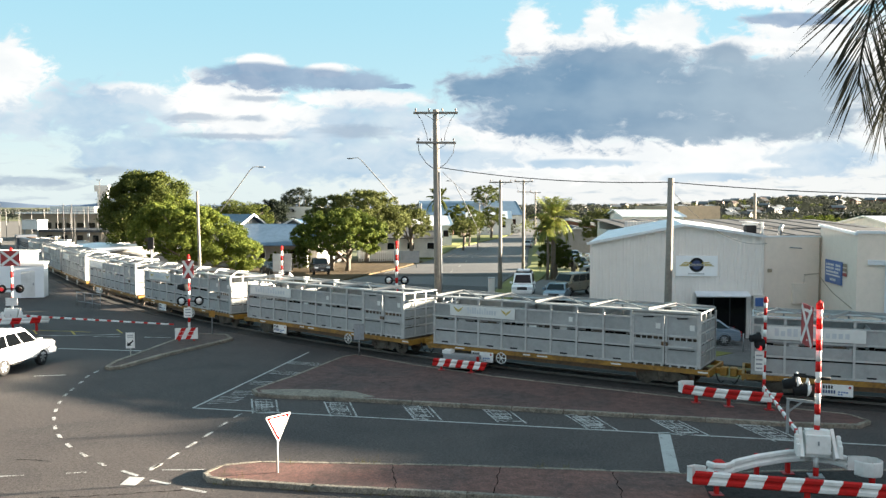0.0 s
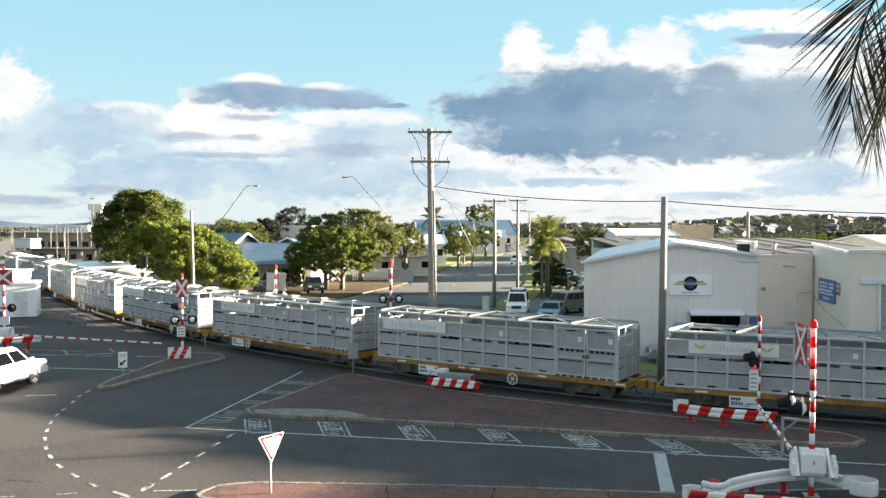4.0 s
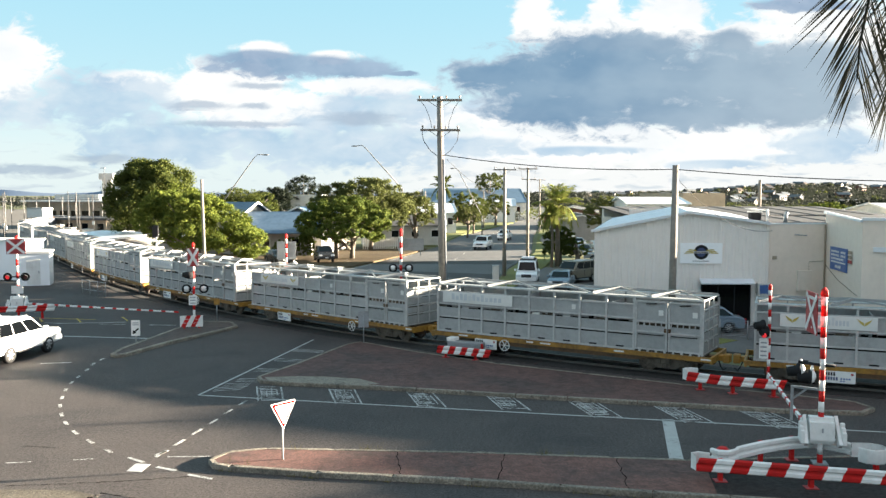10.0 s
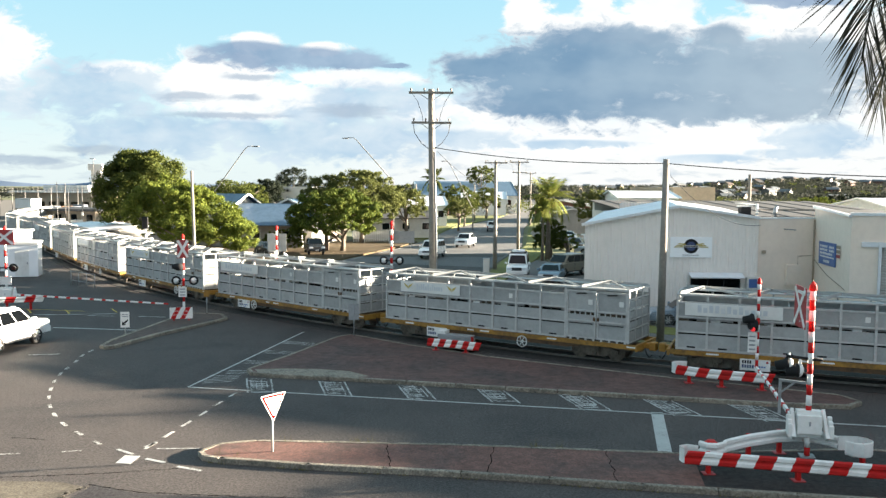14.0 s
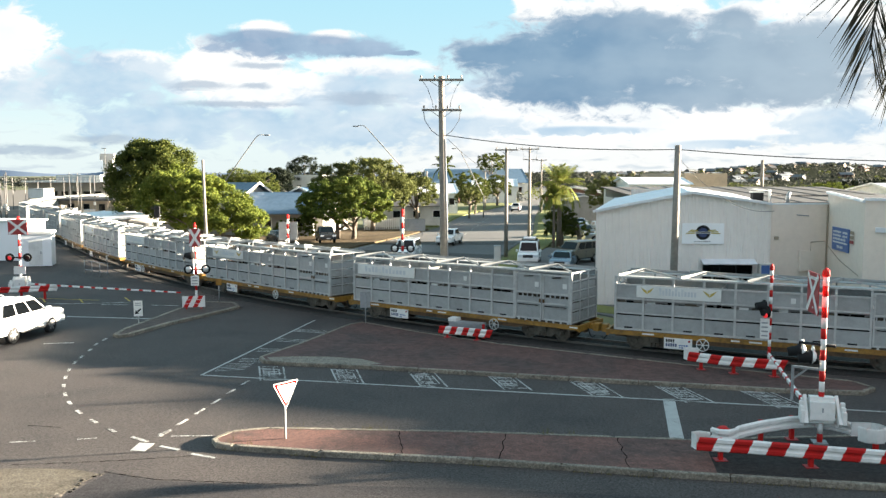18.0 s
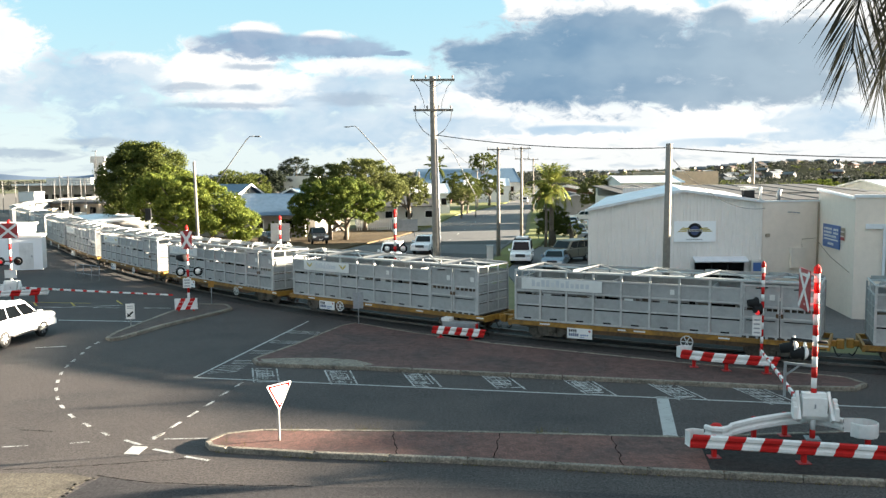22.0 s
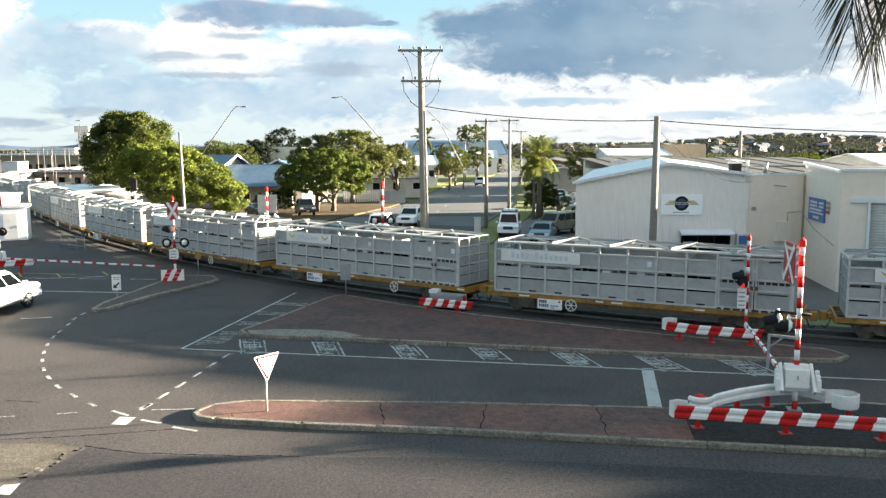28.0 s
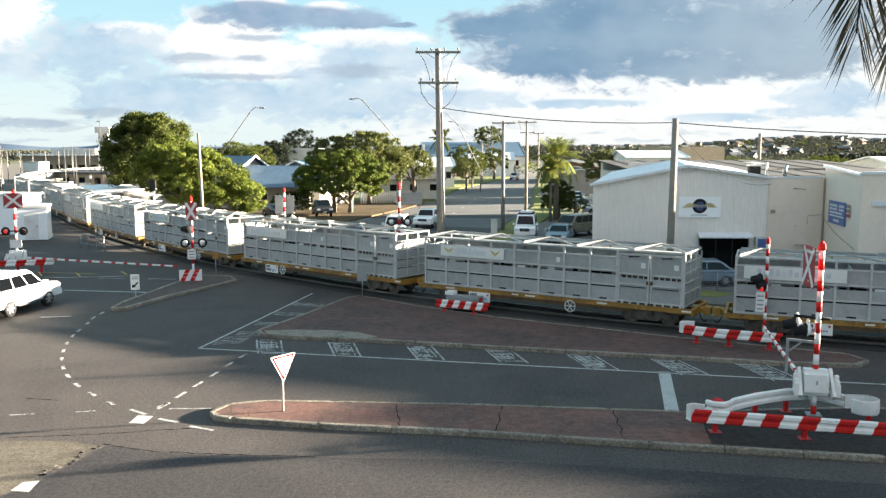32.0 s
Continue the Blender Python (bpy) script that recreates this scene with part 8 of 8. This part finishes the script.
def build_near_palm():
    """The palm beside the camera, whose fronds hang into the view."""
    ob = thing("palm_tree", "palm with dry drooping fronds close to the viewpoint", "palm tree", (5.93, 7.3, -0.60))
    bm = bmesh.new()
    bm_tube(bm, [(0, 0, -0.2), (0.1, 0, 5), (0, 0, 10.0)], [0.30, 0.22, 0.20], 12)
    part("trunk", bm, "bark", ob, "ringed grey palm trunk")
    for seed, drop, spread, (x, y, z), rz in ((41, 0.30, 0.76, (-0.24, 0, 10.05), 0), (42, 0.42, 0.60, (0.46, 0.35, 10.38), -5), (43, 0.30, 0.70, (0.80, -0.1, 10.1), 6), (45, 0.3, 0.6, (0, 0, 10), 70), (46, 0.3, 0.6, (0, 0, 10), 150), (47, 0.3, 0.6, (0, 0, 10), 215), (48, 0.3, 0.6, (0, 0, 10), 290)):
        me, rib = hanging_frond(seed, drop, spread)
        o = new("frond", me)
        o.parent, o.matrix_basis = ob, pose(x, y, z, 0, 0, rz)
        part("midrib", rib, "frond", o)
        NEAR_FRONDS.append((o, (x, y, z), rz))
    return ob


build_trees()
build_distance()
build_near_palm()

# ---- vehicles ----
M["car_dark"] = material("dark_car_paint", (0.02, 0.022, 0.026), (0.03, 0.03, 0.03), rough=0.3, bump=0, coat=0.6)
M["car_tan"] = material("tan_car_paint", (0.20, 0.17, 0.12), (0.15, 0.13, 0.10), rough=0.4, bump=0, coat=0.4)
M["car_blue"] = material("blue_car_paint", (0.17, 0.23, 0.29), (0.13, 0.18, 0.23), rough=0.35, bump=0, coat=0.5)
M["car_silver"] = material("silver_car_paint", (0.45, 0.46, 0.47), (0.36, 0.37, 0.38), rough=0.35, metal=0.3, bump=0, coat=0.5)
M["tail"] = material("tail_lamp", (0.35, 0.02, 0.02), (0.25, 0.02, 0.02), rough=0.25, bump=0)
M["headlamp"] = material("headlamp_glass", (0.70, 0.72, 0.74), (0.55, 0.57, 0.6), rough=0.15, bump=0, spec=0.8)
M["alloy"] = material("alloy_rim", (0.50, 0.50, 0.50), (0.30, 0.30, 0.30), rough=0.4, metal=0.7, bump=0)
M["trim"] = material("black_trim", (0.025, 0.025, 0.027), (0.04, 0.04, 0.04), rough=0.7, bump=0)

STYLES = dict(
    wagon=dict(l=4.85, w=1.90, base=0.46, belt=1.18, h=1.93, wb=2.79, bonnet=1.05, roof0=-2.20, roof1=0.62, wind0=-2.34, wind1=1.30, wheel=0.38),
    suv=dict(l=4.80, w=1.92, base=0.46, belt=1.18, h=1.95, wb=2.79, bonnet=1.17, roof0=-2.05, roof1=0.28, wind0=-2.30, wind1=1.18, wheel=0.39),
    ute=dict(l=5.25, w=1.83, base=0.45, belt=1.12, h=1.80, wb=3.05, bonnet=1.10, roof0=-0.75, roof1=0.62, wind0=-0.98, wind1=1.38, wheel=0.38),
    sedan=dict(l=4.65, w=1.76, base=0.28, belt=0.92, h=1.45, wb=2.70, bonnet=0.90, roof0=-1.15, roof1=0.42, wind0=-1.85, wind1=1.15, wheel=0.32),
    van=dict(l=4.70, w=1.80, base=0.38, belt=1.08, h=1.98, wb=2.75, bonnet=1.05, roof0=-2.15, roof1=0.85, wind0=-2.25, wind1=1.45, wheel=0.36),
)


def build_car(label, style, paint, at, rz, rack=False):
    """A vehicle that looks along +x: body with arches, tapered cabin, glass, lamps, wheels."""
    c = STYLES[style]
    ob = thing({"wagon": "station_wagon", "suv": "offroad_wagon", "ute": "utility_truck", "sedan": "sedan", "van": "van"}[style], label, "car", at, rz, group="cars at the crossing")
    l, w, b, belt = c["l"] / 2, c["w"] / 2, c["base"], c["belt"]
    xs = (-c["wb"] / 2 - 0.05, c["wb"] / 2 - 0.05)
    R = c["wheel"] + 0.07

    def arch(x0):
        return [(x0 + R * math.cos(t), max(b, c["wheel"] + R * math.sin(t))) for t in (math.pi * k / 6 for k in range(7))][::-1]

    low = [(-l + 0.05, b)] + [p for p in arch(xs[0])] + [p for p in arch(xs[1])] + [(l - 0.05, b)]
    up = [(l, b + 0.25), (l - 0.03, c["bonnet"] - 0.22), (l - 0.18, c["bonnet"] - 0.06), (c["wind1"], belt), (c["wind0"] if style != "ute" else -l + 0.02, belt), (-l, belt - 0.12), (-l, b + 0.2)]
    prof = low + up
    bm = bmesh.new()
    rows = []
    mid_z = (b + belt) / 2
    for y, ins in ((-w, 0.055), (-w + 0.02, 0.028), (-w + 0.06, 0.008), (-w + 0.12, 0.0), (w - 0.12, 0.0), (w - 0.06, 0.008), (w - 0.02, 0.028), (w, 0.055)):
        rows.append([bm.verts.new((x - ins * (1 if x > 0 else -1) * (abs(x) > l - 0.4), y * (1 - 0.05 * max(0.0, abs(x) - l + 0.45)), z - ins * (z > mid_z + 0.15))) for x, z in prof])
    n = len(prof)
    for a, d in zip(rows, rows[1:]):
        for i in range(n):
            f = bm.faces.new((a[i], a[(i + 1) % n], d[(i + 1) % n], d[i]))
            f.smooth = i >= len(low) - 1
    for r in (rows[0], rows[-1]):
        bmesh.ops.triangulate(bm, faces=[bm.faces.new(r)])
    part("body", bm, paint, ob)
    for x0 in xs:                                                   # wheel arch lips and dark wells
        for s in (-1, 1):
            tube_part("arch_lip", [(x0 + (R + 0.01) * math.cos(t), s * (w - 0.005), max(b, c["wheel"] + (R + 0.01) * math.sin(t))) for t in (math.pi * k / 8 for k in range(9))], 0.035, paint, ob, n=6)
        box_part("wheel_well", (x0 - R + 0.02, -w + 0.25, b + 0.02), (x0 + R - 0.02, w - 0.25, c["wheel"] + R - 0.03), "trim", ob)
    for x in ((c["wind0"] + 1.15, c["wind0"] + 2.2, c["wind1"] - 0.2) if style != "ute" else (c["wind0"] + 0.9, c["wind1"] - 0.2)):
        for s in (-1, 1):                                           # door gaps
            box_part("door_gap", (x, min(s * (w - 0.02), s * (w + 0.003)), b + 0.10), (x + 0.012, max(s * (w - 0.02), s * (w + 0.003)), belt - 0.05), "trim", ob)
    if style == "suv":
        for s in (-1, 1):
            tube_part("roof_rail", [(c["roof0"] + 0.2, s * (w - 0.24), c["h"] - 0.02), (c["roof0"] + 0.3, s * (w - 0.24), c["h"] + 0.05), (c["roof1"] - 0.25, s * (w - 0.24), c["h"] + 0.05), (c["roof1"] - 0.1, s * (w - 0.24), c["h"] - 0.03)], 0.022, "alloy", ob, n=6)
            box_part("rub_strip", (xs[0] + R + 0.05, min(s * (w - 0.01), s * (w + 0.015)), b + 0.20), (xs[1] - R - 0.05, max(s * (w - 0.01), s * (w + 0.015)), b + 0.26), "alloy", ob)
    # cabin
    r0, r1, w0, w1, h = c["roof0"], c["roof1"], c["wind0"], c["wind1"], c["h"]
    tw = w - 0.17
    bm = bmesh.new()
    lo = [bm.verts.new((x, s * (w - 0.05), belt - 0.01)) for x, s in ((w0, -1), (w1, -1), (w1, 1), (w0, 1))]
    hi = [bm.verts.new((x, s * tw, h - 0.03)) for x, s in ((r0, -1), (r1, -1), (r1, 1), (r0, 1))]
    bm.faces.new(hi), bm.faces.new(lo[::-1])
    for i in range(4):
        bm.faces.new((lo[i], lo[(i + 1) % 4], hi[(i + 1) % 4], hi[i]))
    bmesh.ops.bevel(bm, geom=bm.edges[:], offset=0.11, segments=4, affect="EDGES", profile=0.6)
    for f in bm.faces:
        f.smooth = True
    part("cabin", bm, paint, ob)

    def pane(name, corners, push):
        bm = bmesh.new()
        q = [Vector(p) for p in corners]
        nrm = (q[1] - q[0]).cross(q[3] - q[0]).normalized()
        if nrm.dot(Vector(push)) < 0:
            nrm = -nrm
        cen = sum(q, Vector()) / 4
        fr = [bm.verts.new(p + (cen - p) * 0.0 + nrm * 0.012) for p in q]
        bk = [bm.verts.new(p - nrm * 0.02) for p in q]
        bm.faces.new(fr), bm.faces.new(bk[::-1])
        for i in range(4):
            bm.faces.new((fr[i], fr[(i + 1) % 4], bk[(i + 1) % 4], bk[i]))
        return part(name, bm, "glass", ob)

    def mixp(x, s, t, inset=0.0):
        """A point on the cabin's side at height share t."""
        return (x, s * ((w - 0.05) + (tw - (w - 0.05)) * t), belt + (h - 0.03 - belt) * t)

    t0, t1 = 0.10, 0.84
    pane("windscreen", [(w1 + (r1 - w1) * t0, -w + 0.17, belt + (h - belt) * t0), (w1 + (r1 - w1) * t0, w - 0.17, belt + (h - belt) * t0), (w1 + (r1 - w1) * t1, tw - 0.12, belt + (h - belt) * t1), (w1 + (r1 - w1) * t1, -tw + 0.12, belt + (h - belt) * t1)], (1, 0, 0.5))
    pane("rear_window", [(w0 + (r0 - w0) * t0, -w + 0.2, belt + (h - belt) * t0), (w0 + (r0 - w0) * t0, w - 0.2, belt + (h - belt) * t0), (w0 + (r0 - w0) * t1, tw - 0.14, belt + (h - belt) * t1), (w0 + (r0 - w0) * t1, -tw + 0.14, belt + (h - belt) * t1)], (-1, 0, 0.3))
    lo_x0, lo_x1 = w0 + (r0 - w0) * t0 + 0.14, w1 + (r1 - w1) * t0 - 0.14
    hi_x0, hi_x1 = w0 + (r0 - w0) * t1 + 0.14, w1 + (r1 - w1) * t1 - 0.14
    k = {"wagon": 3, "suv": 3, "van": 3, "ute": 2, "sedan": 2}[style]
    for s in (-1, 1):
        for i in range(k):
            a0, a1 = i / k + 0.015, (i + 1) / k - 0.015
            pane("side_window", [mixp(lo_x0 + (lo_x1 - lo_x0) * a0, s, t0), mixp(lo_x0 + (lo_x1 - lo_x0) * a1, s, t0), mixp(hi_x0 + (hi_x1 - hi_x0) * a1, s, t1), mixp(hi_x0 + (hi_x1 - hi_x0) * a0, s, t1)], (0, s, 0.2))
        box_part("mirror", (w1 - 0.28, min(s * w, s * (w + 0.2)), belt + 0.02), (w1 - 0.14, max(s * w, s * (w + 0.2)), belt + 0.2), paint, ob, bevel=0.03)
        box_part("headlight", (l - 0.10, min(s * (w - 0.45), s * (w - 0.06)), c["bonnet"] - 0.34), (l + 0.012, max(s * (w - 0.45), s * (w - 0.06)), c["bonnet"] - 0.16), "headlamp", ob, bevel=0.02)
        box_part("tail_light", (-l - 0.012, min(s * (w - 0.18), s * (w - 0.03)), belt - 0.42), (-l + 0.08, max(s * (w - 0.18), s * (w - 0.03)), belt - 0.10), "tail", ob, bevel=0.02)
        box_part("door_handle", (-0.2, min(s * (w - 0.01), s * (w + 0.02)), belt - 0.16), (-0.02, max(s * (w - 0.01), s * (w + 0.02)), belt - 0.12), "trim", ob)
        box_part("sill_step", (xs[0] + R + 0.05, min(s * (w - 0.12), s * (w + 0.03)), b - 0.06), (xs[1] - R - 0.05, max(s * (w - 0.12), s * (w + 0.03)), b + 0.02), "trim", ob)
    box_part("grille", (l - 0.05, -w + 0.48, c["bonnet"] - 0.40), (l + 0.015, w - 0.48, c["bonnet"] - 0.14), "trim", ob, bevel=0.02)
    box_part("front_bumper", (l - 0.12, -w + 0.03, b - 0.02), (l + 0.07, w - 0.03, b + 0.26), paint if paint != "car_tan" else "trim", ob, bevel=0.05)
    box_part("rear_bumper", (-l - 0.07, -w + 0.04, b - 0.02), (-l + 0.10, w - 0.04, b + 0.22), "trim", ob, bevel=0.05)
    box_part("number_plate", (l + 0.072, -0.19, b + 0.08), (l + 0.08, 0.19, b + 0.18), "white", ob)
    if style == "ute":
        box_part("tray_liner", (-l + 0.10, -w + 0.12, belt - 0.02), (c["wind0"] - 0.1, w - 0.12, belt + 0.012), "trim", ob)
    if rack:
        for x in (-1.5, -0.5, 0.3):
            box_part("roof_bar", (x, -tw + 0.05, h - 0.02), (x + 0.06, tw - 0.05, h + 0.08), "trim", ob)
        box_part("roof_load", (-1.4, -tw + 0.2, h + 0.08), (0.2, tw - 0.2, h + 0.22), paint, ob, bevel=0.03)
    tyre, rim = wheel_pair(c["wheel"])
    for x in xs:
        for s in (-1, 1):
            wl = new("wheel", tyre)
            wl.parent, wl.matrix_basis = ob, pose(x, s * (w - 0.12), c["wheel"], 0, 0, 0 if s < 0 else 180)
            ri = new("rim", rim)
            ri.parent = wl
    return ob


WHEELS = {}


def wheel_pair(r):
    if r not in WHEELS:
        n = 20
        bm = bmesh.new()
        prof = [(-0.12, r * 0.64), (-0.13, r * 0.86), (-0.09, r), (0.09, r), (0.12, r * 0.86), (0.12, r * 0.3)]
        rings = [[bm.verts.new((q * math.cos(2 * math.pi * i / n), y, q * math.sin(2 * math.pi * i / n))) for i in range(n)] for y, q in prof]
        for a, d in zip(rings, rings[1:]):
            for i in range(n):
                bm.faces.new((a[i], a[(i + 1) % n], d[(i + 1) % n], d[i])).smooth = True
        t = mesh_of("tyre", bm, "rubber")
        bm = bmesh.new()
        bm_tube(bm, [(0, -0.095, 0), (0, -0.05, 0)], r * 0.64, n, mi=1)
        for k in range(6):
            a = math.pi * k / 3
            bm_bar(bm, (0.03 * math.cos(a), -0.105, 0.03 * math.sin(a)), (r * 0.60 * math.cos(a), -0.105, r * 0.60 * math.sin(a)), 0.03, r * 0.17, 0)
        m = mesh_of("rim", bm, ["alloy", "trim"])
        WHEELS[r] = (t, m)
    return WHEELS[r]


def build_cars():
    build_car("white four-wheel-drive wagon waiting at the far boom", "suv", "carwhite", (-20.45, 39.2, 0), 81)
    build_car("white wagon with roof rack parked before the shed", "van", "carwhite", (7.25, 72.6, 0.03), -99, rack=True)
    build_car("old tan off-road wagon parked beside the shed", "wagon", "car_tan", (11.4, 73.0, 0.03), -135)
    build_car("pale blue sedan parked before the shed", "sedan", "car_blue", (9.6, 68.5, 0.03), -105)
    build_car("light blue sedan parked by the shop door", "sedan", "car_blue", (14.4, 46.9, 0.03), 175)
    build_car("black utility parked under the street trees", "ute", "car_dark", (-13.7, 94.6, 0.1), -75)
    build_car("dark sedan parked by the blue-roofed house", "sedan", "car_dark", (-18.6, 93.0, 0.1), -60)
    for i, (x, y, r, p) in enumerate(((17.2, 104, -80, "car_dark"), (20.5, 112, -85, "car_silver"), (19.2, 121, -85, "carwhite"), (18.5, 96.5, 170, "car_silver"))):
        build_car("car parked before the shops", "sedan", p, (x, y, 0.03), r)


build_cars()
CAR_A = build_car("white wagon driving up to the crossing", "wagon", "carwhite", (11.1, 141.8, 0), -105)
CAR_B = build_car("white utility following up to the crossing", "ute", "carwhite", (15.4, 161.9, 0), -105)
CAR_C = build_car("white utility turning and driving away along the street", "ute", "carwhite", (14.0, 135.9, 0), 100)
CAR_D = build_car("white utility turning and driving away along the street", "ute", "carwhite", (15.0, 133, 0), 170)
CAR_E = build_car("small silver car driving along the street", "sedan", "car_silver", (19.8, 179, 0), 80)


# ---- what moves ----
# seconds, metres along the line of the first counted wagon's trailing corner
TRAIN = [(0, 501.19), (1.5, 494.45), (2.5, 490.01), (3.5, 485.68), (5.5, 477.05), (7, 470.52), (9, 461.82), (11, 453.31), (13, 444.75), (14.5, 438.25), (16.5, 429.54),
         (18, 422.83), (20, 413.61), (21, 408.89), (22, 403.97), (23, 399.11), (24, 394.19), (25, 389.22), (27.5, 376.98), (29, 369.67), (30.5, 362.51), (32, 355.19)]


# seconds, x, y, heading of the cars on the far street
DRIVES = {
    "A": [(0, 27.0, 225, -98), (3, 18.5, 179, -99), (5, 14.5, 157, -100), (7, 11.1, 141.8, -102), (9, 7.1, 126.3, -104), (11, 3.8, 108.4, -103), (13, 0.9, 95.5, -103), (14.5, -0.9, 88.8, -105),
          (16.5, -2.9, 79.0, -102), (18, -3.5, 75.4, -98), (20, -3.9, 72.8, -95), (22, -4.0, 72.0, -94), (32, -4.0, 72.0, -94)],
    "B": [(0, 33.5, 262, -98), (3, 25.0, 212, -98), (5, 19.6, 184, -99), (7, 15.4, 161.9, -100), (9, 11.9, 147.6, -102), (11, 8.3, 132.5, -103), (13, 5.1, 114.0, -104), (14.5, 3.4, 105.6, -104),
          (16.5, 1.5, 97.4, -105), (18, 0.4, 92.1, -105), (19, -0.3, 88.6, -106), (20, -1.0, 85.5, -107), (21.5, -1.25, 83.0, -103), (24, -1.45, 82.2, -102), (32, -1.45, 82.2, -102)],
    "C": [(0, 36, 137, 178), (8, 27, 136.2, 178), (10, 18.5, 135.9, 178), (11, 14.2, 136, 165), (12, 11.0, 138.5, 135), (13, 9.6, 143, 105), (14.5, 10.4, 149.5, 83), (16.5, 12.6, 163.5, 80),
          (18, 14.6, 175, 80), (20, 18.2, 194, 80), (24, 27, 242, 80), (32, 47, 352, 80)],
    "D": [(0, 34, 134, 178), (21, 27, 134, 178), (23, 18.6, 133.2, 176), (24, 16.4, 133.2, 168), (25, 12.6, 135.4, 136), (26, 9.6, 143, 100), (28, 10.6, 163.7, 80), (30, 13.6, 182.4, 79), (32, 17.2, 202, 79)],
    "E": [(0, 16.5, 158, 80), (3, 20.3, 179, 80), (6, 25, 207, 80), (12, 36, 272, 80), (32, 76, 500, 80)],
}
# seconds, sideways and downward swing of the near fronds in centimetres at their tips
SWAY = [(0, -1, 0), (1, -2, 0), (2.5, 2, 4), (4.5, 0, 6), (6, 5, 8), (7.5, -8, 3), (9, -19, -1), (10.5, -8, -6), (12, 1, -12), (14, 10, 3), (15.5, 10, 0), (17, 5, -1), (19, -2, 5), (21, -8, 5), (23, -8, 4), (25, -10, -4), (26.5, -4, -7),
        (28, 2, -10), (30, -10, 2), (32, -16, 4)]


def motions():
    for key, car in (("A", CAR_A), ("B", CAR_B), ("C", CAR_C), ("D", CAR_D), ("E", CAR_E)):
        walk(car, [(t, pose(x, y, 0, 0, 0, h)) for t, x, y, h in DRIVES[key]])
    for i, (o, (x, y, z), rz) in enumerate(NEAR_FRONDS):
        k = 0.85 + 0.12 * (i % 3)
        walk(o, [(t, pose(x + 0.006 * a * k, y, z - 0.006 * b * k, 0, 0.35 * (a + b) * k * 0.4, rz + 0.1 * a * k)) for t, a, b in SWAY])
    for n, w in WAGONS:
        rows = []
        for t, s in TRAIN:
            p, h = track(s + n * PITCH - 6.5)
            rows.append((t, pose(p.x, p.y, 0.0, 0, 0, h)))
        walk(w, rows)


motions()
